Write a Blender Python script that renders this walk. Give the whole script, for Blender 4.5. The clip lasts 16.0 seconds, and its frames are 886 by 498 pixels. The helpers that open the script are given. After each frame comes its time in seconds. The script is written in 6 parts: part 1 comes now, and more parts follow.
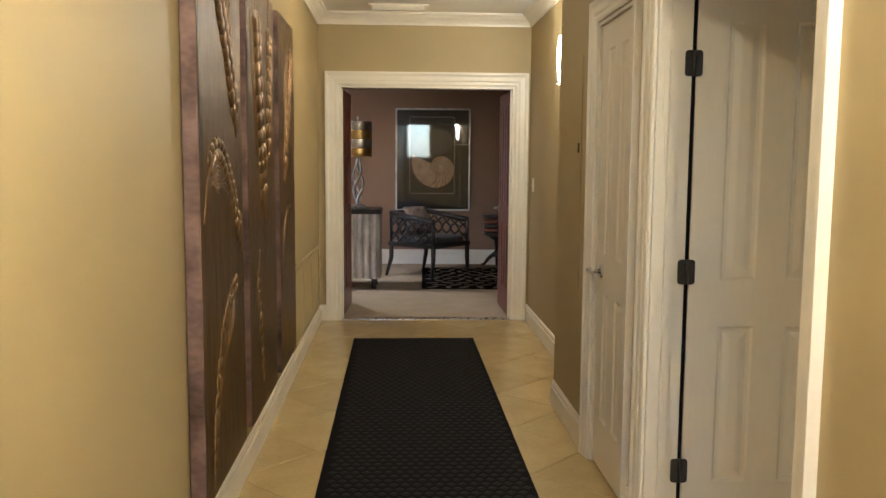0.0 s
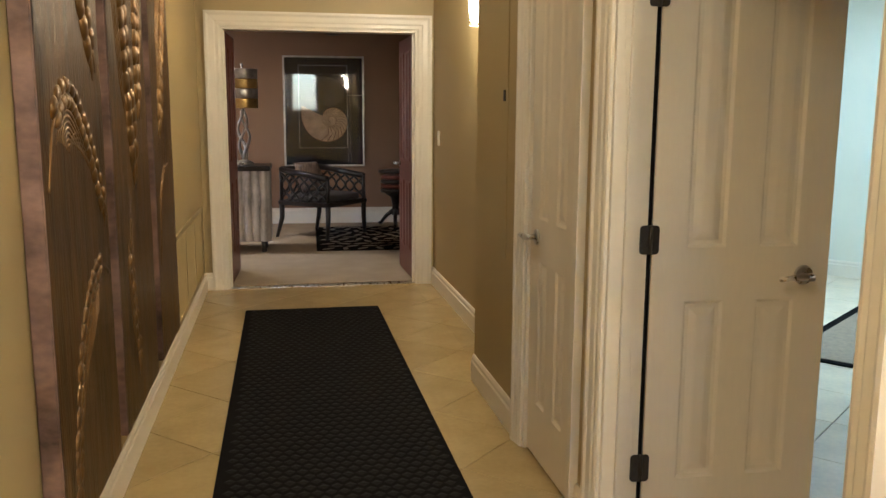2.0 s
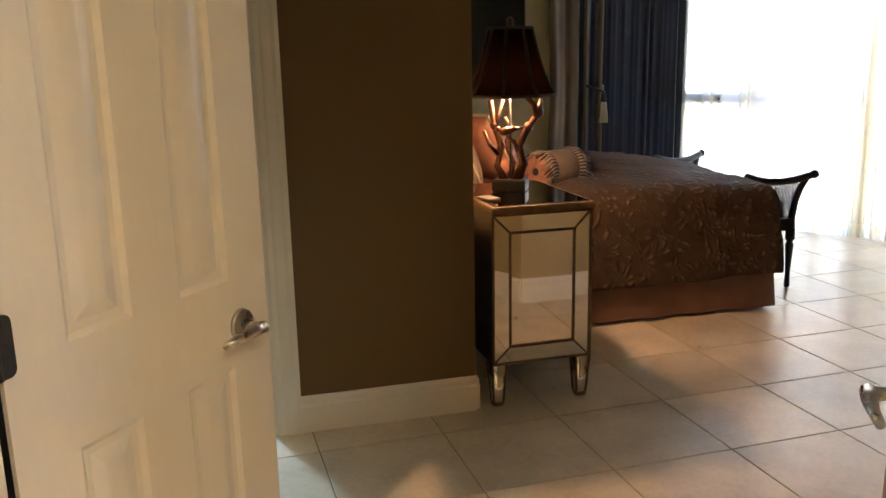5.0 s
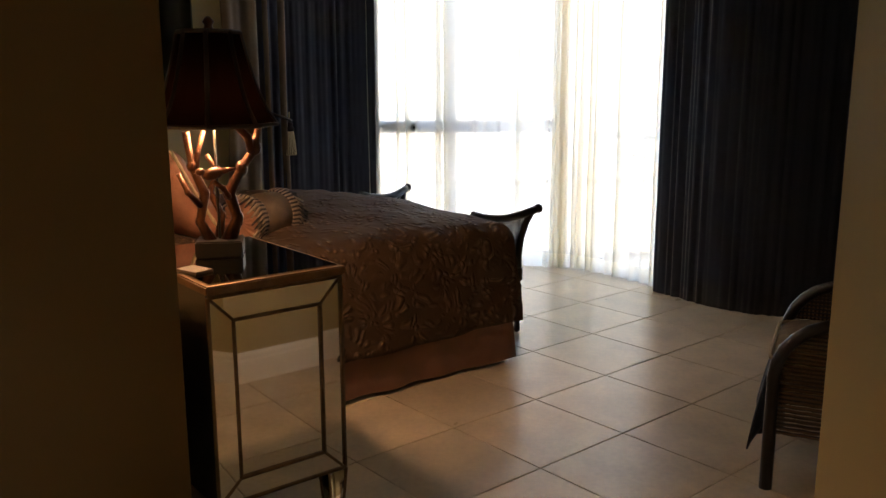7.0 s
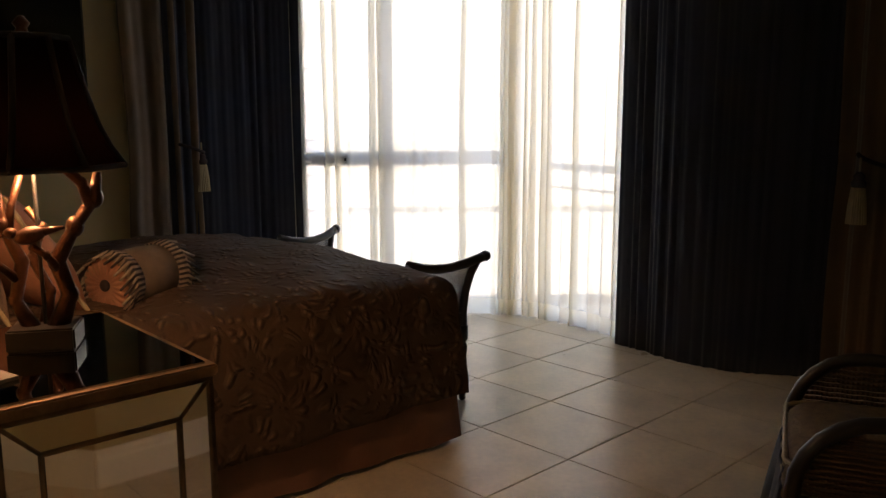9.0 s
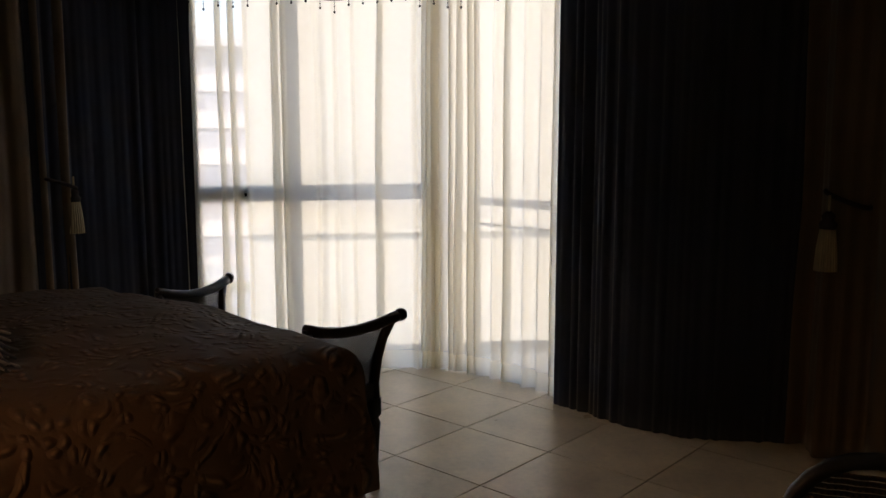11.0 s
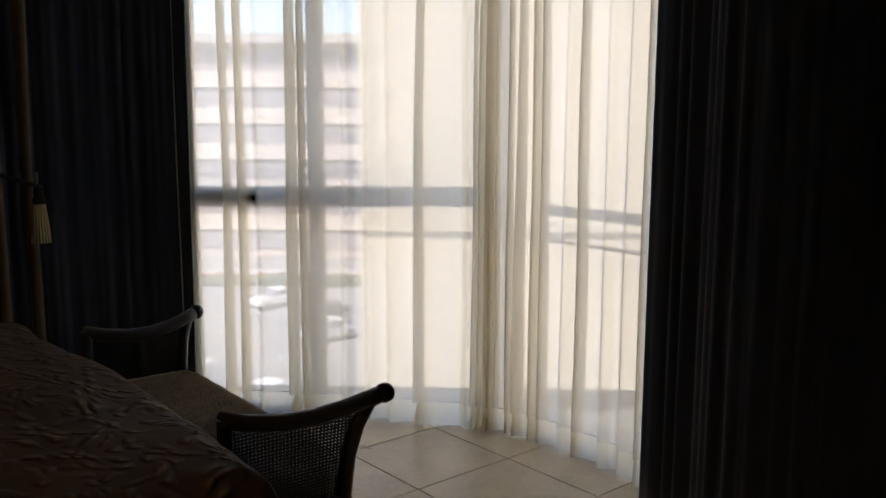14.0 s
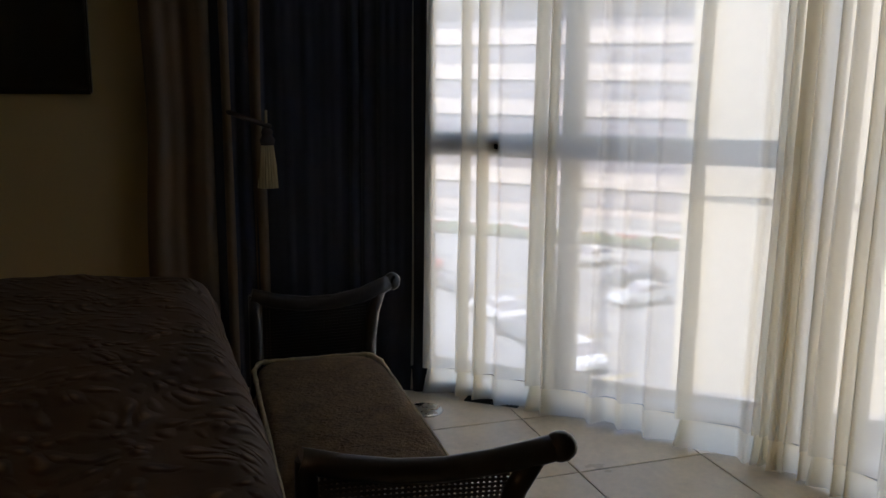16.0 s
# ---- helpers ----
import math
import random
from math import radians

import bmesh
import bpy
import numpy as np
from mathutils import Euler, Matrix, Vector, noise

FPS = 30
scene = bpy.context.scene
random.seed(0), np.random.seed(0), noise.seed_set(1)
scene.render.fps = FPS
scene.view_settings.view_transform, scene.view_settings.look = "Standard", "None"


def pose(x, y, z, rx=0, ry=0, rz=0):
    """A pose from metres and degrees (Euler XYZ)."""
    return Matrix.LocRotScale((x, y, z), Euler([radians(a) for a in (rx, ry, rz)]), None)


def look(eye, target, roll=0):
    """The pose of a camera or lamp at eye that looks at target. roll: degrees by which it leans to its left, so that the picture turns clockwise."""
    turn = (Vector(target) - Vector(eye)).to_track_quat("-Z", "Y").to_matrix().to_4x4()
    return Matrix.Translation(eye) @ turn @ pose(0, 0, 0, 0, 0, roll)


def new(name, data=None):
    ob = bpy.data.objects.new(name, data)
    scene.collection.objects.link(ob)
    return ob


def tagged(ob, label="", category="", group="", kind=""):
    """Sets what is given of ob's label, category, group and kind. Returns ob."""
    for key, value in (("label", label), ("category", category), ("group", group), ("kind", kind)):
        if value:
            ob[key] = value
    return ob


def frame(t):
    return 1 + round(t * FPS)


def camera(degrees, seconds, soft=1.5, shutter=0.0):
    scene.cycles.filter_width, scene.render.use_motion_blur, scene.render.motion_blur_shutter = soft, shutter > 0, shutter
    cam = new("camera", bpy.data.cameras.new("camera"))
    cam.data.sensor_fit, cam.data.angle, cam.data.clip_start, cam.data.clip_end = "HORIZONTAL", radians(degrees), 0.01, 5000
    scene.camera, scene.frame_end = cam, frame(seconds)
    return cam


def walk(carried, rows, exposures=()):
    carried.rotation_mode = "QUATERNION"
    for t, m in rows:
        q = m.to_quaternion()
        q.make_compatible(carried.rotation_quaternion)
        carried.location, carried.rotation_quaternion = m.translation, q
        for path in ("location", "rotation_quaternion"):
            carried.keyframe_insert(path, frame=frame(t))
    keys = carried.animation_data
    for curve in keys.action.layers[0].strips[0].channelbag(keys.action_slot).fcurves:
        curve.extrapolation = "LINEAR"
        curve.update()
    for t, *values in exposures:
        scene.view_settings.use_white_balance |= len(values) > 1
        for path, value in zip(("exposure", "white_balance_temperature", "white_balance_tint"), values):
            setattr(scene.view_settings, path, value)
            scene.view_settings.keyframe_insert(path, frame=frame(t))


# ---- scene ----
cam = camera(55.4, 16.0)
EXPOSURES = [(0, 3.45, 5200, 6), (1.5, 3.35, 4900, 6), (2.0, 3.35, 5600, 8), (2.5, 3.35, 6300, 14), (3.0, 3.4, 8000, 30), (3.5, 3.3, 6600, 26), (4.0, 3.6, 5600, 16), (4.5, 4.1, 5400, 14), (5.2, 3.65, 5900, 14), (7.3, 2.85, 6100, 14),
             (8.0, 2.45, 6200, 15), (9.0, 2.3, 6450, 17), (9.6, 2.28, 6550, 16), (10.0, 1.98, 6550, 16), (12.5, 1.6, 6600, 16), (14.5, 1.52, 6600, 16), (16, 1.54, 6200, 15)]
PATH = [
    (0, (0.464, 0.788, 1.417), (0.507, 2.776, 1.204), 0.4),
    (0.5, (0.448, 0.864, 1.421), (0.482, 2.852, 1.204), 0.1),
    (1, (0.402, 0.995, 1.443), (0.482, 2.981, 1.217), -0.3),
    (1.5, (0.365, 1.133, 1.438), (0.555, 3.107, 1.175), -0.3),
    (2, (0.381, 1.348, 1.401), (0.688, 3.298, 1.081), 0.3),
    (2.5, (0.395, 1.614, 1.397), (0.898, 3.518, 1.052), 0.2),
    (3, (0.391, 1.888, 1.402), (1.293, 3.635, 1.039), -1.3),
    (3.5, (0.445, 2.107, 1.395), (1.636, 3.661, 0.989), -1.1),
    (4, (0.55, 2.373, 1.396), (1.901, 3.79, 0.986), -0.3),
    (4.5, (0.6, 2.611, 1.384), (2.201, 3.743, 0.992), -1.5),
    (5, (0.687, 2.772, 1.391), (2.453, 3.596, 0.944), -1.2),
    (5.2, (0.751, 2.821, 1.385), (2.554, 3.553, 0.925), -0.6),
    (7.3, (1.597, 3.279, 1.353), (3.562, 3.289, 0.984), -0.2),
    (7.5, (1.659, 3.282, 1.355), (3.629, 3.287, 1.01), -0.3),
    (8, (1.842, 3.307, 1.355), (3.816, 3.253, 1.038), -1.3),
    (8.5, (2.023, 3.273, 1.336), (3.991, 3.174, 0.997), -0.7),
    (9, (2.187, 3.196, 1.348), (4.158, 3.124, 1.017), -0.1),
    (9.5, (2.348, 3.187, 1.35), (4.319, 3.075, 1.029), -0.6),
    (10, (2.494, 3.176, 1.355), (4.46, 2.96, 1.053), -0.8),
    (12.5, (3.38, 2.855, 1.374), (5.356, 2.668, 1.132), 1.3),
    (13, (3.577, 2.806, 1.337), (5.557, 2.704, 1.072), 0.8),
    (13.5, (3.775, 2.747, 1.338), (5.755, 2.665, 1.064), -0.1),
    (14, (3.949, 2.671, 1.327), (5.929, 2.722, 1.046), 0.3),
    (14.5, (4.138, 2.651, 1.301), (6.088, 2.957, 0.982), -1.3),
    (15, (4.333, 2.624, 1.297), (6.266, 3.008, 0.961), -1.1),
    (15.5, (4.545, 2.555, 1.275), (6.449, 3.063, 0.927), 0.3),
    (16, (4.739, 2.544, 1.241), (6.541, 3.322, 0.858), 0.6),
]
walk(cam, [(t, look(eye, target, roll)) for t, eye, target, roll in PATH], EXPOSURES)

HALL = pose(0.48, 8.13, 0, 0, 0, 1.8)      # hall frame: x to the right wall, y to the double doors
ROOM = pose(0, 0, 0, 0, 0, 40)             # bedroom frame: x to the far wall, y to the bed's head
IDENT = Matrix.Identity(4)


# ---- world, sun, exposure ----
world = bpy.data.worlds.new("sky")
scene.world = world
world.use_nodes = True
wn = world.node_tree
sky = wn.nodes.new("ShaderNodeTexSky")
sky.sky_type, sky.sun_disc = "NISHITA", False
sky.sun_elevation, sky.sun_rotation = radians(52), radians(250)
wn.links.new(sky.outputs[0], wn.nodes["Background"].inputs[0])
wn.nodes["Background"].inputs[1].default_value = 0.15
sun = new("sun", bpy.data.lights.new("sun", "SUN"))
sun.data.energy, sun.data.angle, sun.data.color = 4.4, radians(0.5), (1.0, 0.95, 0.88)
sun.matrix_world = look((0, 0, 30), (20, -7, 0))


# ---- mesh helpers ----
def V(p):
    return Vector(p)


def box(bm, x0, x1, y0, y1, z0, z1, m=IDENT):
    vs = [bm.verts.new(m @ V((x, y, z))) for x in (x0, x1) for y in (y0, y1) for z in (z0, z1)]
    for f in ((0, 1, 3, 2), (4, 6, 7, 5), (0, 4, 5, 1), (2, 3, 7, 6), (0, 2, 6, 4), (1, 5, 7, 3)):
        bm.faces.new([vs[i] for i in f])
    return vs


def tube(bm, pts, radii, seg=10, cap=True, m=IDENT):
    """A round rod through the points, with a radius at each."""
    pts = [V(p) for p in pts]
    if not isinstance(radii, (list, tuple)):
        radii = [radii] * len(pts)
    rings, side = [], None
    for i, p in enumerate(pts):
        d = (pts[min(i + 1, len(pts) - 1)] - pts[max(i - 1, 0)]).normalized()
        if side is None:
            side = d.cross(V((0, 0, 1)) if abs(d.z) < 0.9 else V((1, 0, 0))).normalized()
        side = (side - d * side.dot(d)).normalized()
        up = d.cross(side)
        rings.append([bm.verts.new(m @ (p + radii[i] * (math.cos(a) * side + math.sin(a) * up)))
                      for a in [2 * math.pi * k / seg for k in range(seg)]])
    for a, b in zip(rings, rings[1:]):
        for k in range(seg):
            f = bm.faces.new((a[k], a[(k + 1) % seg], b[(k + 1) % seg], b[k]))
            f.smooth = True
    if cap:
        bm.faces.new(rings[0][::-1])
        bm.faces.new(rings[-1])


def lathe(bm, prof, seg=24, cx=0, cy=0, m=IDENT, square=False):
    """A turned body: (radius, height) pairs from the bottom up."""
    rings = []
    for r, z in prof:
        ring = []
        for k in range(seg):
            a = 2 * math.pi * (k + 0.5) / seg
            x, y = math.cos(a), math.sin(a)
            if square:
                n = (abs(x) ** 6 + abs(y) ** 6) ** (1 / 6)
                x, y = x / n, y / n
            ring.append(bm.verts.new(m @ V((cx + r * x, cy + r * y, z))))
        rings.append(ring)
    for a, b in zip(rings, rings[1:]):
        for k in range(seg):
            f = bm.faces.new((a[k], a[(k + 1) % seg], b[(k + 1) % seg], b[k]))
            f.smooth = True
    bm.faces.new(rings[0][::-1])
    bm.faces.new(rings[-1])


def prism(bm, poly, z0, z1, m=IDENT):
    lo = [bm.verts.new(m @ V((x, y, z0))) for x, y in poly]
    hi = [bm.verts.new(m @ V((x, y, z1))) for x, y in poly]
    bm.faces.new(lo[::-1])
    bm.faces.new(hi)
    n = len(poly)
    for i in range(n):
        bm.faces.new((lo[i], lo[(i + 1) % n], hi[(i + 1) % n], hi[i]))


def grid(bm, fn, nu, nv, smooth=True):
    vs = [[bm.verts.new(fn(i / nu, j / nv)) for j in range(nv + 1)] for i in range(nu + 1)]
    for i in range(nu):
        for j in range(nv):
            f = bm.faces.new((vs[i][j], vs[i + 1][j], vs[i + 1][j + 1], vs[i][j + 1]))
            f.smooth = smooth
    return vs


def blob(bm, c, r, seg=12, rings=8, m=IDENT, power=2.0):
    """An ellipsoid, or with a higher power a cushion shape."""
    def fn(a, b):
        th, ph = 2 * math.pi * a, math.pi * (b - 0.5)
        d = [math.cos(th) * math.cos(ph), math.sin(th) * math.cos(ph), math.sin(ph)]
        e = 2.0 / power
        d = [math.copysign(abs(v) ** e, v) for v in d]
        return m @ V((c[0] + r[0] * d[0], c[1] + r[1] * d[1], c[2] + r[2] * d[2]))
    grid(bm, fn, seg, rings)


def finish(bm, name, material, bevel=0.0, merge=True):
    if merge:
        bmesh.ops.remove_doubles(bm, verts=bm.verts, dist=1e-5)
    bmesh.ops.recalc_face_normals(bm, faces=bm.faces)
    if bevel:
        edges = [e for e in bm.edges if len(e.link_faces) == 2 and e.calc_face_angle(0) > 0.6]
        bmesh.ops.bevel(bm, geom=edges, offset=bevel, segments=2, affect="EDGES", clamp_overlap=True)
    me = bpy.data.meshes.new(name)
    bm.to_mesh(me)
    bm.free()
    me.materials.append(material)
    return me


def part(name, bm, material, parent, label="", bevel=0.0):
    ob = new(name, finish(bm, name, material, bevel))
    ob.parent = parent
    return tagged(ob, label)


def thing(name, label, category, m=IDENT, group=""):
    ob = new(name)
    ob.empty_display_size = 0.1
    ob.matrix_world = m
    return tagged(ob, label, category, group)


def solo(name, bm, material, label, category, m=IDENT, group="", bevel=0.0):
    ob = new(name, finish(bm, name, material, bevel))
    ob.matrix_world = m
    return tagged(ob, label, category, group)


def setting(name, bm, material, label="", m=IDENT, bevel=0.0):
    ob = new(name, finish(bm, name, material, bevel))
    ob.matrix_world = m
    return tagged(ob, label, kind="structure")


def B():
    return bmesh.new()


def hw(p, q, z=0.0):
    return HALL @ V((p, q, z))


def uw(u, w, z=0.0):
    return ROOM @ V((u, w, z))


def at_room(u, w, z=0.0, turn=0.0):
    return ROOM @ pose(u, w, z, 0, 0, turn)


# ---- materials ----
def material(name, color, rough=0.5, metal=0.0, var=0.12, scale=6.0, fine=90.0, bump=0.15, bump_scale=None, dist=0.002,
             tint=None, island=False, random_tone=0.0, sheen=0.0, stretch=(1, 1, 1), coat=0.0, spec=None):
    """A painted, woven, wooden or metal surface: two scales of tone, roughness that varies, and a fine relief."""
    m = bpy.data.materials.new(name)
    m.use_nodes = True
    t = m.node_tree
    N, L = t.nodes, t.links
    b = N["Principled BSDF"]
    geo = N.new("ShaderNodeNewGeometry")
    mp = N.new("ShaderNodeMapping")
    mp.inputs["Scale"].default_value = stretch
    L.new(geo.outputs["Position"], mp.inputs["Vector"])
    n1, n2 = N.new("ShaderNodeTexNoise"), N.new("ShaderNodeTexNoise")
    for n, s, d in ((n1, scale, 5), (n2, fine, 3)):
        n.inputs["Scale"].default_value, n.inputs["Detail"].default_value = s, d
        L.new(mp.outputs[0], n.inputs["Vector"])
    add = N.new("ShaderNodeMath")
    add.operation = "MULTIPLY_ADD"
    L.new(n2.outputs["Fac"], add.inputs[0])
    add.inputs[1].default_value = 0.35
    L.new(n1.outputs["Fac"], add.inputs[2])
    ramp = N.new("ShaderNodeMapRange")
    ramp.inputs["From Min"].default_value, ramp.inputs["From Max"].default_value = 0.35, 1.0
    L.new(add.outputs[0], ramp.inputs["Value"])
    mix = N.new("ShaderNodeMix")
    mix.data_type = "RGBA"
    dark = [c * (1 - var * 1.4) for c in color]
    lite = [min(1, c * (1 + var)) for c in (tint or color)]
    mix.inputs["A"].default_value, mix.inputs["B"].default_value = (*dark, 1), (*lite, 1)
    L.new(ramp.outputs[0], mix.inputs["Factor"])
    out = mix.outputs["Result"]
    if random_tone:
        info = N.new("ShaderNodeNewGeometry" if island else "ShaderNodeObjectInfo")
        hsv = N.new("ShaderNodeHueSaturation")
        mr = N.new("ShaderNodeMapRange")
        mr.inputs["To Min"].default_value, mr.inputs["To Max"].default_value = 1 - random_tone, 1 + random_tone
        L.new(info.outputs["Random Per Island" if island else "Random"], mr.inputs["Value"])
        L.new(mr.outputs[0], hsv.inputs["Value"])
        L.new(out, hsv.inputs["Color"])
        out = hsv.outputs[0]
    L.new(out, b.inputs["Base Color"])
    rr = N.new("ShaderNodeMapRange")
    rr.inputs["To Min"].default_value, rr.inputs["To Max"].default_value = max(0.02, rough * 0.8), min(1, rough * 1.2)
    L.new(n1.outputs["Fac"], rr.inputs["Value"])
    L.new(rr.outputs[0], b.inputs["Roughness"])
    b.inputs["Metallic"].default_value = metal
    b.inputs["Sheen Weight"].default_value = sheen
    b.inputs["Coat Weight"].default_value = coat
    if spec is not None:
        b.inputs["Specular IOR Level"].default_value = spec
    if bump:
        n3 = N.new("ShaderNodeTexNoise")
        n3.inputs["Scale"].default_value, n3.inputs["Detail"].default_value = bump_scale or fine, 4
        L.new(mp.outputs[0], n3.inputs["Vector"])
        bp = N.new("ShaderNodeBump")
        bp.inputs["Strength"].default_value, bp.inputs["Distance"].default_value = bump, dist
        L.new(n3.outputs["Fac"], bp.inputs["Height"])
        L.new(bp.outputs[0], b.inputs["Normal"])
    return m


def weave(name, color, color2, pitch=0.006, rough=0.7, depth=0.002, turn=0.0):
    """A woven cane, cloth or rattan: crossing bands in colour and relief."""
    m = material(name, color, rough, bump=0)
    t = m.node_tree
    N, L = t.nodes, t.links
    b = N["Principled BSDF"]
    tc = N.new("ShaderNodeTexCoord")
    mp = N.new("ShaderNodeMapping")
    mp.inputs["Rotation"].default_value = (0, 0, radians(turn))
    L.new(tc.outputs["Object"], mp.inputs["Vector"])
    outs = []
    for ax in ("X", "Y", "Z"):
        w = N.new("ShaderNodeTexWave")
        w.wave_type, w.bands_direction = "BANDS", ax
        w.inputs["Scale"].default_value = 0.314 / pitch
        w.inputs["Distortion"].default_value = 0.6
        L.new(mp.outputs[0], w.inputs["Vector"])
        outs.append(w)
    mul = N.new("ShaderNodeMath")
    mul.operation = "MULTIPLY"
    L.new(outs[2].outputs["Fac"], mul.inputs[0])
    mx = N.new("ShaderNodeMath")
    mx.operation = "MAXIMUM"
    L.new(outs[0].outputs["Fac"], mx.inputs[0])
    L.new(outs[1].outputs["Fac"], mx.inputs[1])
    L.new(mx.outputs[0], mul.inputs[1])
    mix = N.new("ShaderNodeMix")
    mix.data_type = "RGBA"
    mix.inputs["A"].default_value, mix.inputs["B"].default_value = (*color2, 1), (*color, 1)
    L.new(mul.outputs[0], mix.inputs["Factor"])
    L.new(mix.outputs["Result"], b.inputs["Base Color"])
    bp = N.new("ShaderNodeBump")
    bp.inputs["Strength"].default_value, bp.inputs["Distance"].default_value = 0.8, depth
    L.new(mul.outputs[0], bp.inputs["Height"])
    L.new(bp.outputs[0], b.inputs["Normal"])
    return m


def glass(name, rough=0.0, color=(1, 1, 1)):
    m = bpy.data.materials.new(name)
    m.use_nodes = True
    b = m.node_tree.nodes["Principled BSDF"]
    b.inputs["Base Color"].default_value = (*color, 1)
    b.inputs["Transmission Weight"].default_value, b.inputs["Roughness"].default_value = 1.0, rough
    b.inputs["IOR"].default_value = 1.02
    return m


def sheer_cloth(name, color, open_share, spread=0.06):
    """Thin voile: part of the light passes straight between the threads, the rest is scattered through them."""
    m = bpy.data.materials.new(name)
    m.use_nodes = True
    t = m.node_tree
    N, L = t.nodes, t.links
    N.remove(N["Principled BSDF"])
    tr, tl, df = N.new("ShaderNodeBsdfTransparent"), N.new("ShaderNodeBsdfTranslucent"), N.new("ShaderNodeBsdfDiffuse")
    geo = N.new("ShaderNodeNewGeometry")
    ns = N.new("ShaderNodeTexNoise")
    ns.inputs["Scale"].default_value = 25
    L.new(geo.outputs["Position"], ns.inputs["Vector"])
    mr = N.new("ShaderNodeMapRange")
    mr.inputs["To Min"].default_value, mr.inputs["To Max"].default_value = open_share - spread, open_share + spread
    L.new(ns.outputs["Fac"], mr.inputs["Value"])
    tl.inputs[0].default_value = df.inputs[0].default_value = (*color, 1)
    m1, m2 = N.new("ShaderNodeMixShader"), N.new("ShaderNodeMixShader")
    m1.inputs[0].default_value = 0.15
    L.new(tl.outputs[0], m1.inputs[1])
    L.new(df.outputs[0], m1.inputs[2])
    L.new(mr.outputs[0], m2.inputs[0])
    L.new(m1.outputs[0], m2.inputs[1])
    L.new(tr.outputs[0], m2.inputs[2])
    L.new(m2.outputs[0], N["Material Output"].inputs[0])
    return m


def glow(name, color, strength):
    m = bpy.data.materials.new(name)
    m.use_nodes = True
    b = m.node_tree.nodes["Principled BSDF"]
    b.inputs["Base Color"].default_value = (*color, 1)
    b.inputs["Emission Color"].default_value = (*color, 1)
    b.inputs["Emission Strength"].default_value = strength
    return m


WALL = material("gold_brown_wall_paint", (0.385, 0.295, 0.135), 0.55, var=0.06, scale=1.5, fine=260, bump=0.25, dist=0.001)
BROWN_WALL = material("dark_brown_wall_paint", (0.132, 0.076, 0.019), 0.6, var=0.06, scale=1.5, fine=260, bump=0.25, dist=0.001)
OFFICE_WALL = material("brown_wall_paint", (0.21, 0.115, 0.06), 0.6, var=0.08, scale=2, fine=200, bump=0.2, dist=0.001)
KITCHEN_WALL = material("pale_yellow_paint", (0.72, 0.71, 0.6), 0.6, var=0.05, scale=2, fine=200, bump=0.2, dist=0.001)
CEILING = material("white_ceiling_paint", (0.78, 0.74, 0.66), 0.8, var=0.04, scale=3, fine=160, bump=0.3, dist=0.002)
TRIM = material("cream_trim_paint", (0.74, 0.68, 0.56), 0.35, var=0.05, scale=4, fine=60, bump=0.08, dist=0.001)
DOOR = material("cream_door_paint", (0.72, 0.65, 0.52), 0.38, var=0.05, scale=3, fine=80, bump=0.1, dist=0.001, stretch=(1, 1, 0.2))
TILE = material("beige_porcelain_tile", (0.69, 0.585, 0.43), 0.3, var=0.16, scale=5, fine=40, bump=0.05, dist=0.001,
                tint=(0.69, 0.585, 0.425), random_tone=0.06, spec=0.5)
HALL_TILE = material("yellow_travertine_tile", (0.38, 0.275, 0.115), 0.24, var=0.08, scale=5, fine=40, bump=0.05, dist=0.001,
                     tint=(0.41, 0.3, 0.13), random_tone=0.05, spec=0.5)
HALL_GROUT = material("pale_tan_grout", (0.27, 0.2, 0.11), 0.9, var=0.2, scale=20, fine=200, bump=0.4)
GROUT = material("tan_grout", (0.16, 0.115, 0.075), 0.9, var=0.2, scale=20, fine=200, bump=0.4)
MIRROR = material("antiqued_mirror", (0.82, 0.79, 0.72), 0.03, 1.0, var=0.05, scale=9, fine=60, bump=0)
BRONZE_TRIM = material("bronze_leaf_trim", (0.2, 0.12, 0.06), 0.4, 0.6, var=0.3, scale=30, fine=150, bump=0.2)
STEEL = material("brushed_nickel", (0.55, 0.52, 0.47), 0.28, 1.0, var=0.1, scale=40, fine=200, bump=0.05)
DARK_METAL = material("oil_rubbed_hinge", (0.05, 0.045, 0.042), 0.45, 0.6, var=0.2, scale=60, fine=300, bump=0.1)
NAVY = material("navy_velvet", (0.0165, 0.021, 0.04), 0.85, var=0.3, scale=8, fine=250, bump=0.3, sheen=0.15)
BRONZE_CLOTH = material("bronze_silk", (0.105, 0.063, 0.026), 0.6, var=0.3, scale=10, fine=300, bump=0.25, sheen=0.2, stretch=(1, 1, 0.3))
TASSEL = material("gold_tassel_thread", (0.42, 0.34, 0.2), 0.6, var=0.3, scale=60, fine=300, bump=0.4, stretch=(1, 1, 0.1))
SHEER = sheer_cloth("ivory_voile", (0.92, 0.865, 0.74), 0.23, 0.02)
SHEER_HEM = sheer_cloth("ivory_voile_hem", (0.9, 0.835, 0.69), 0.08, 0.02)


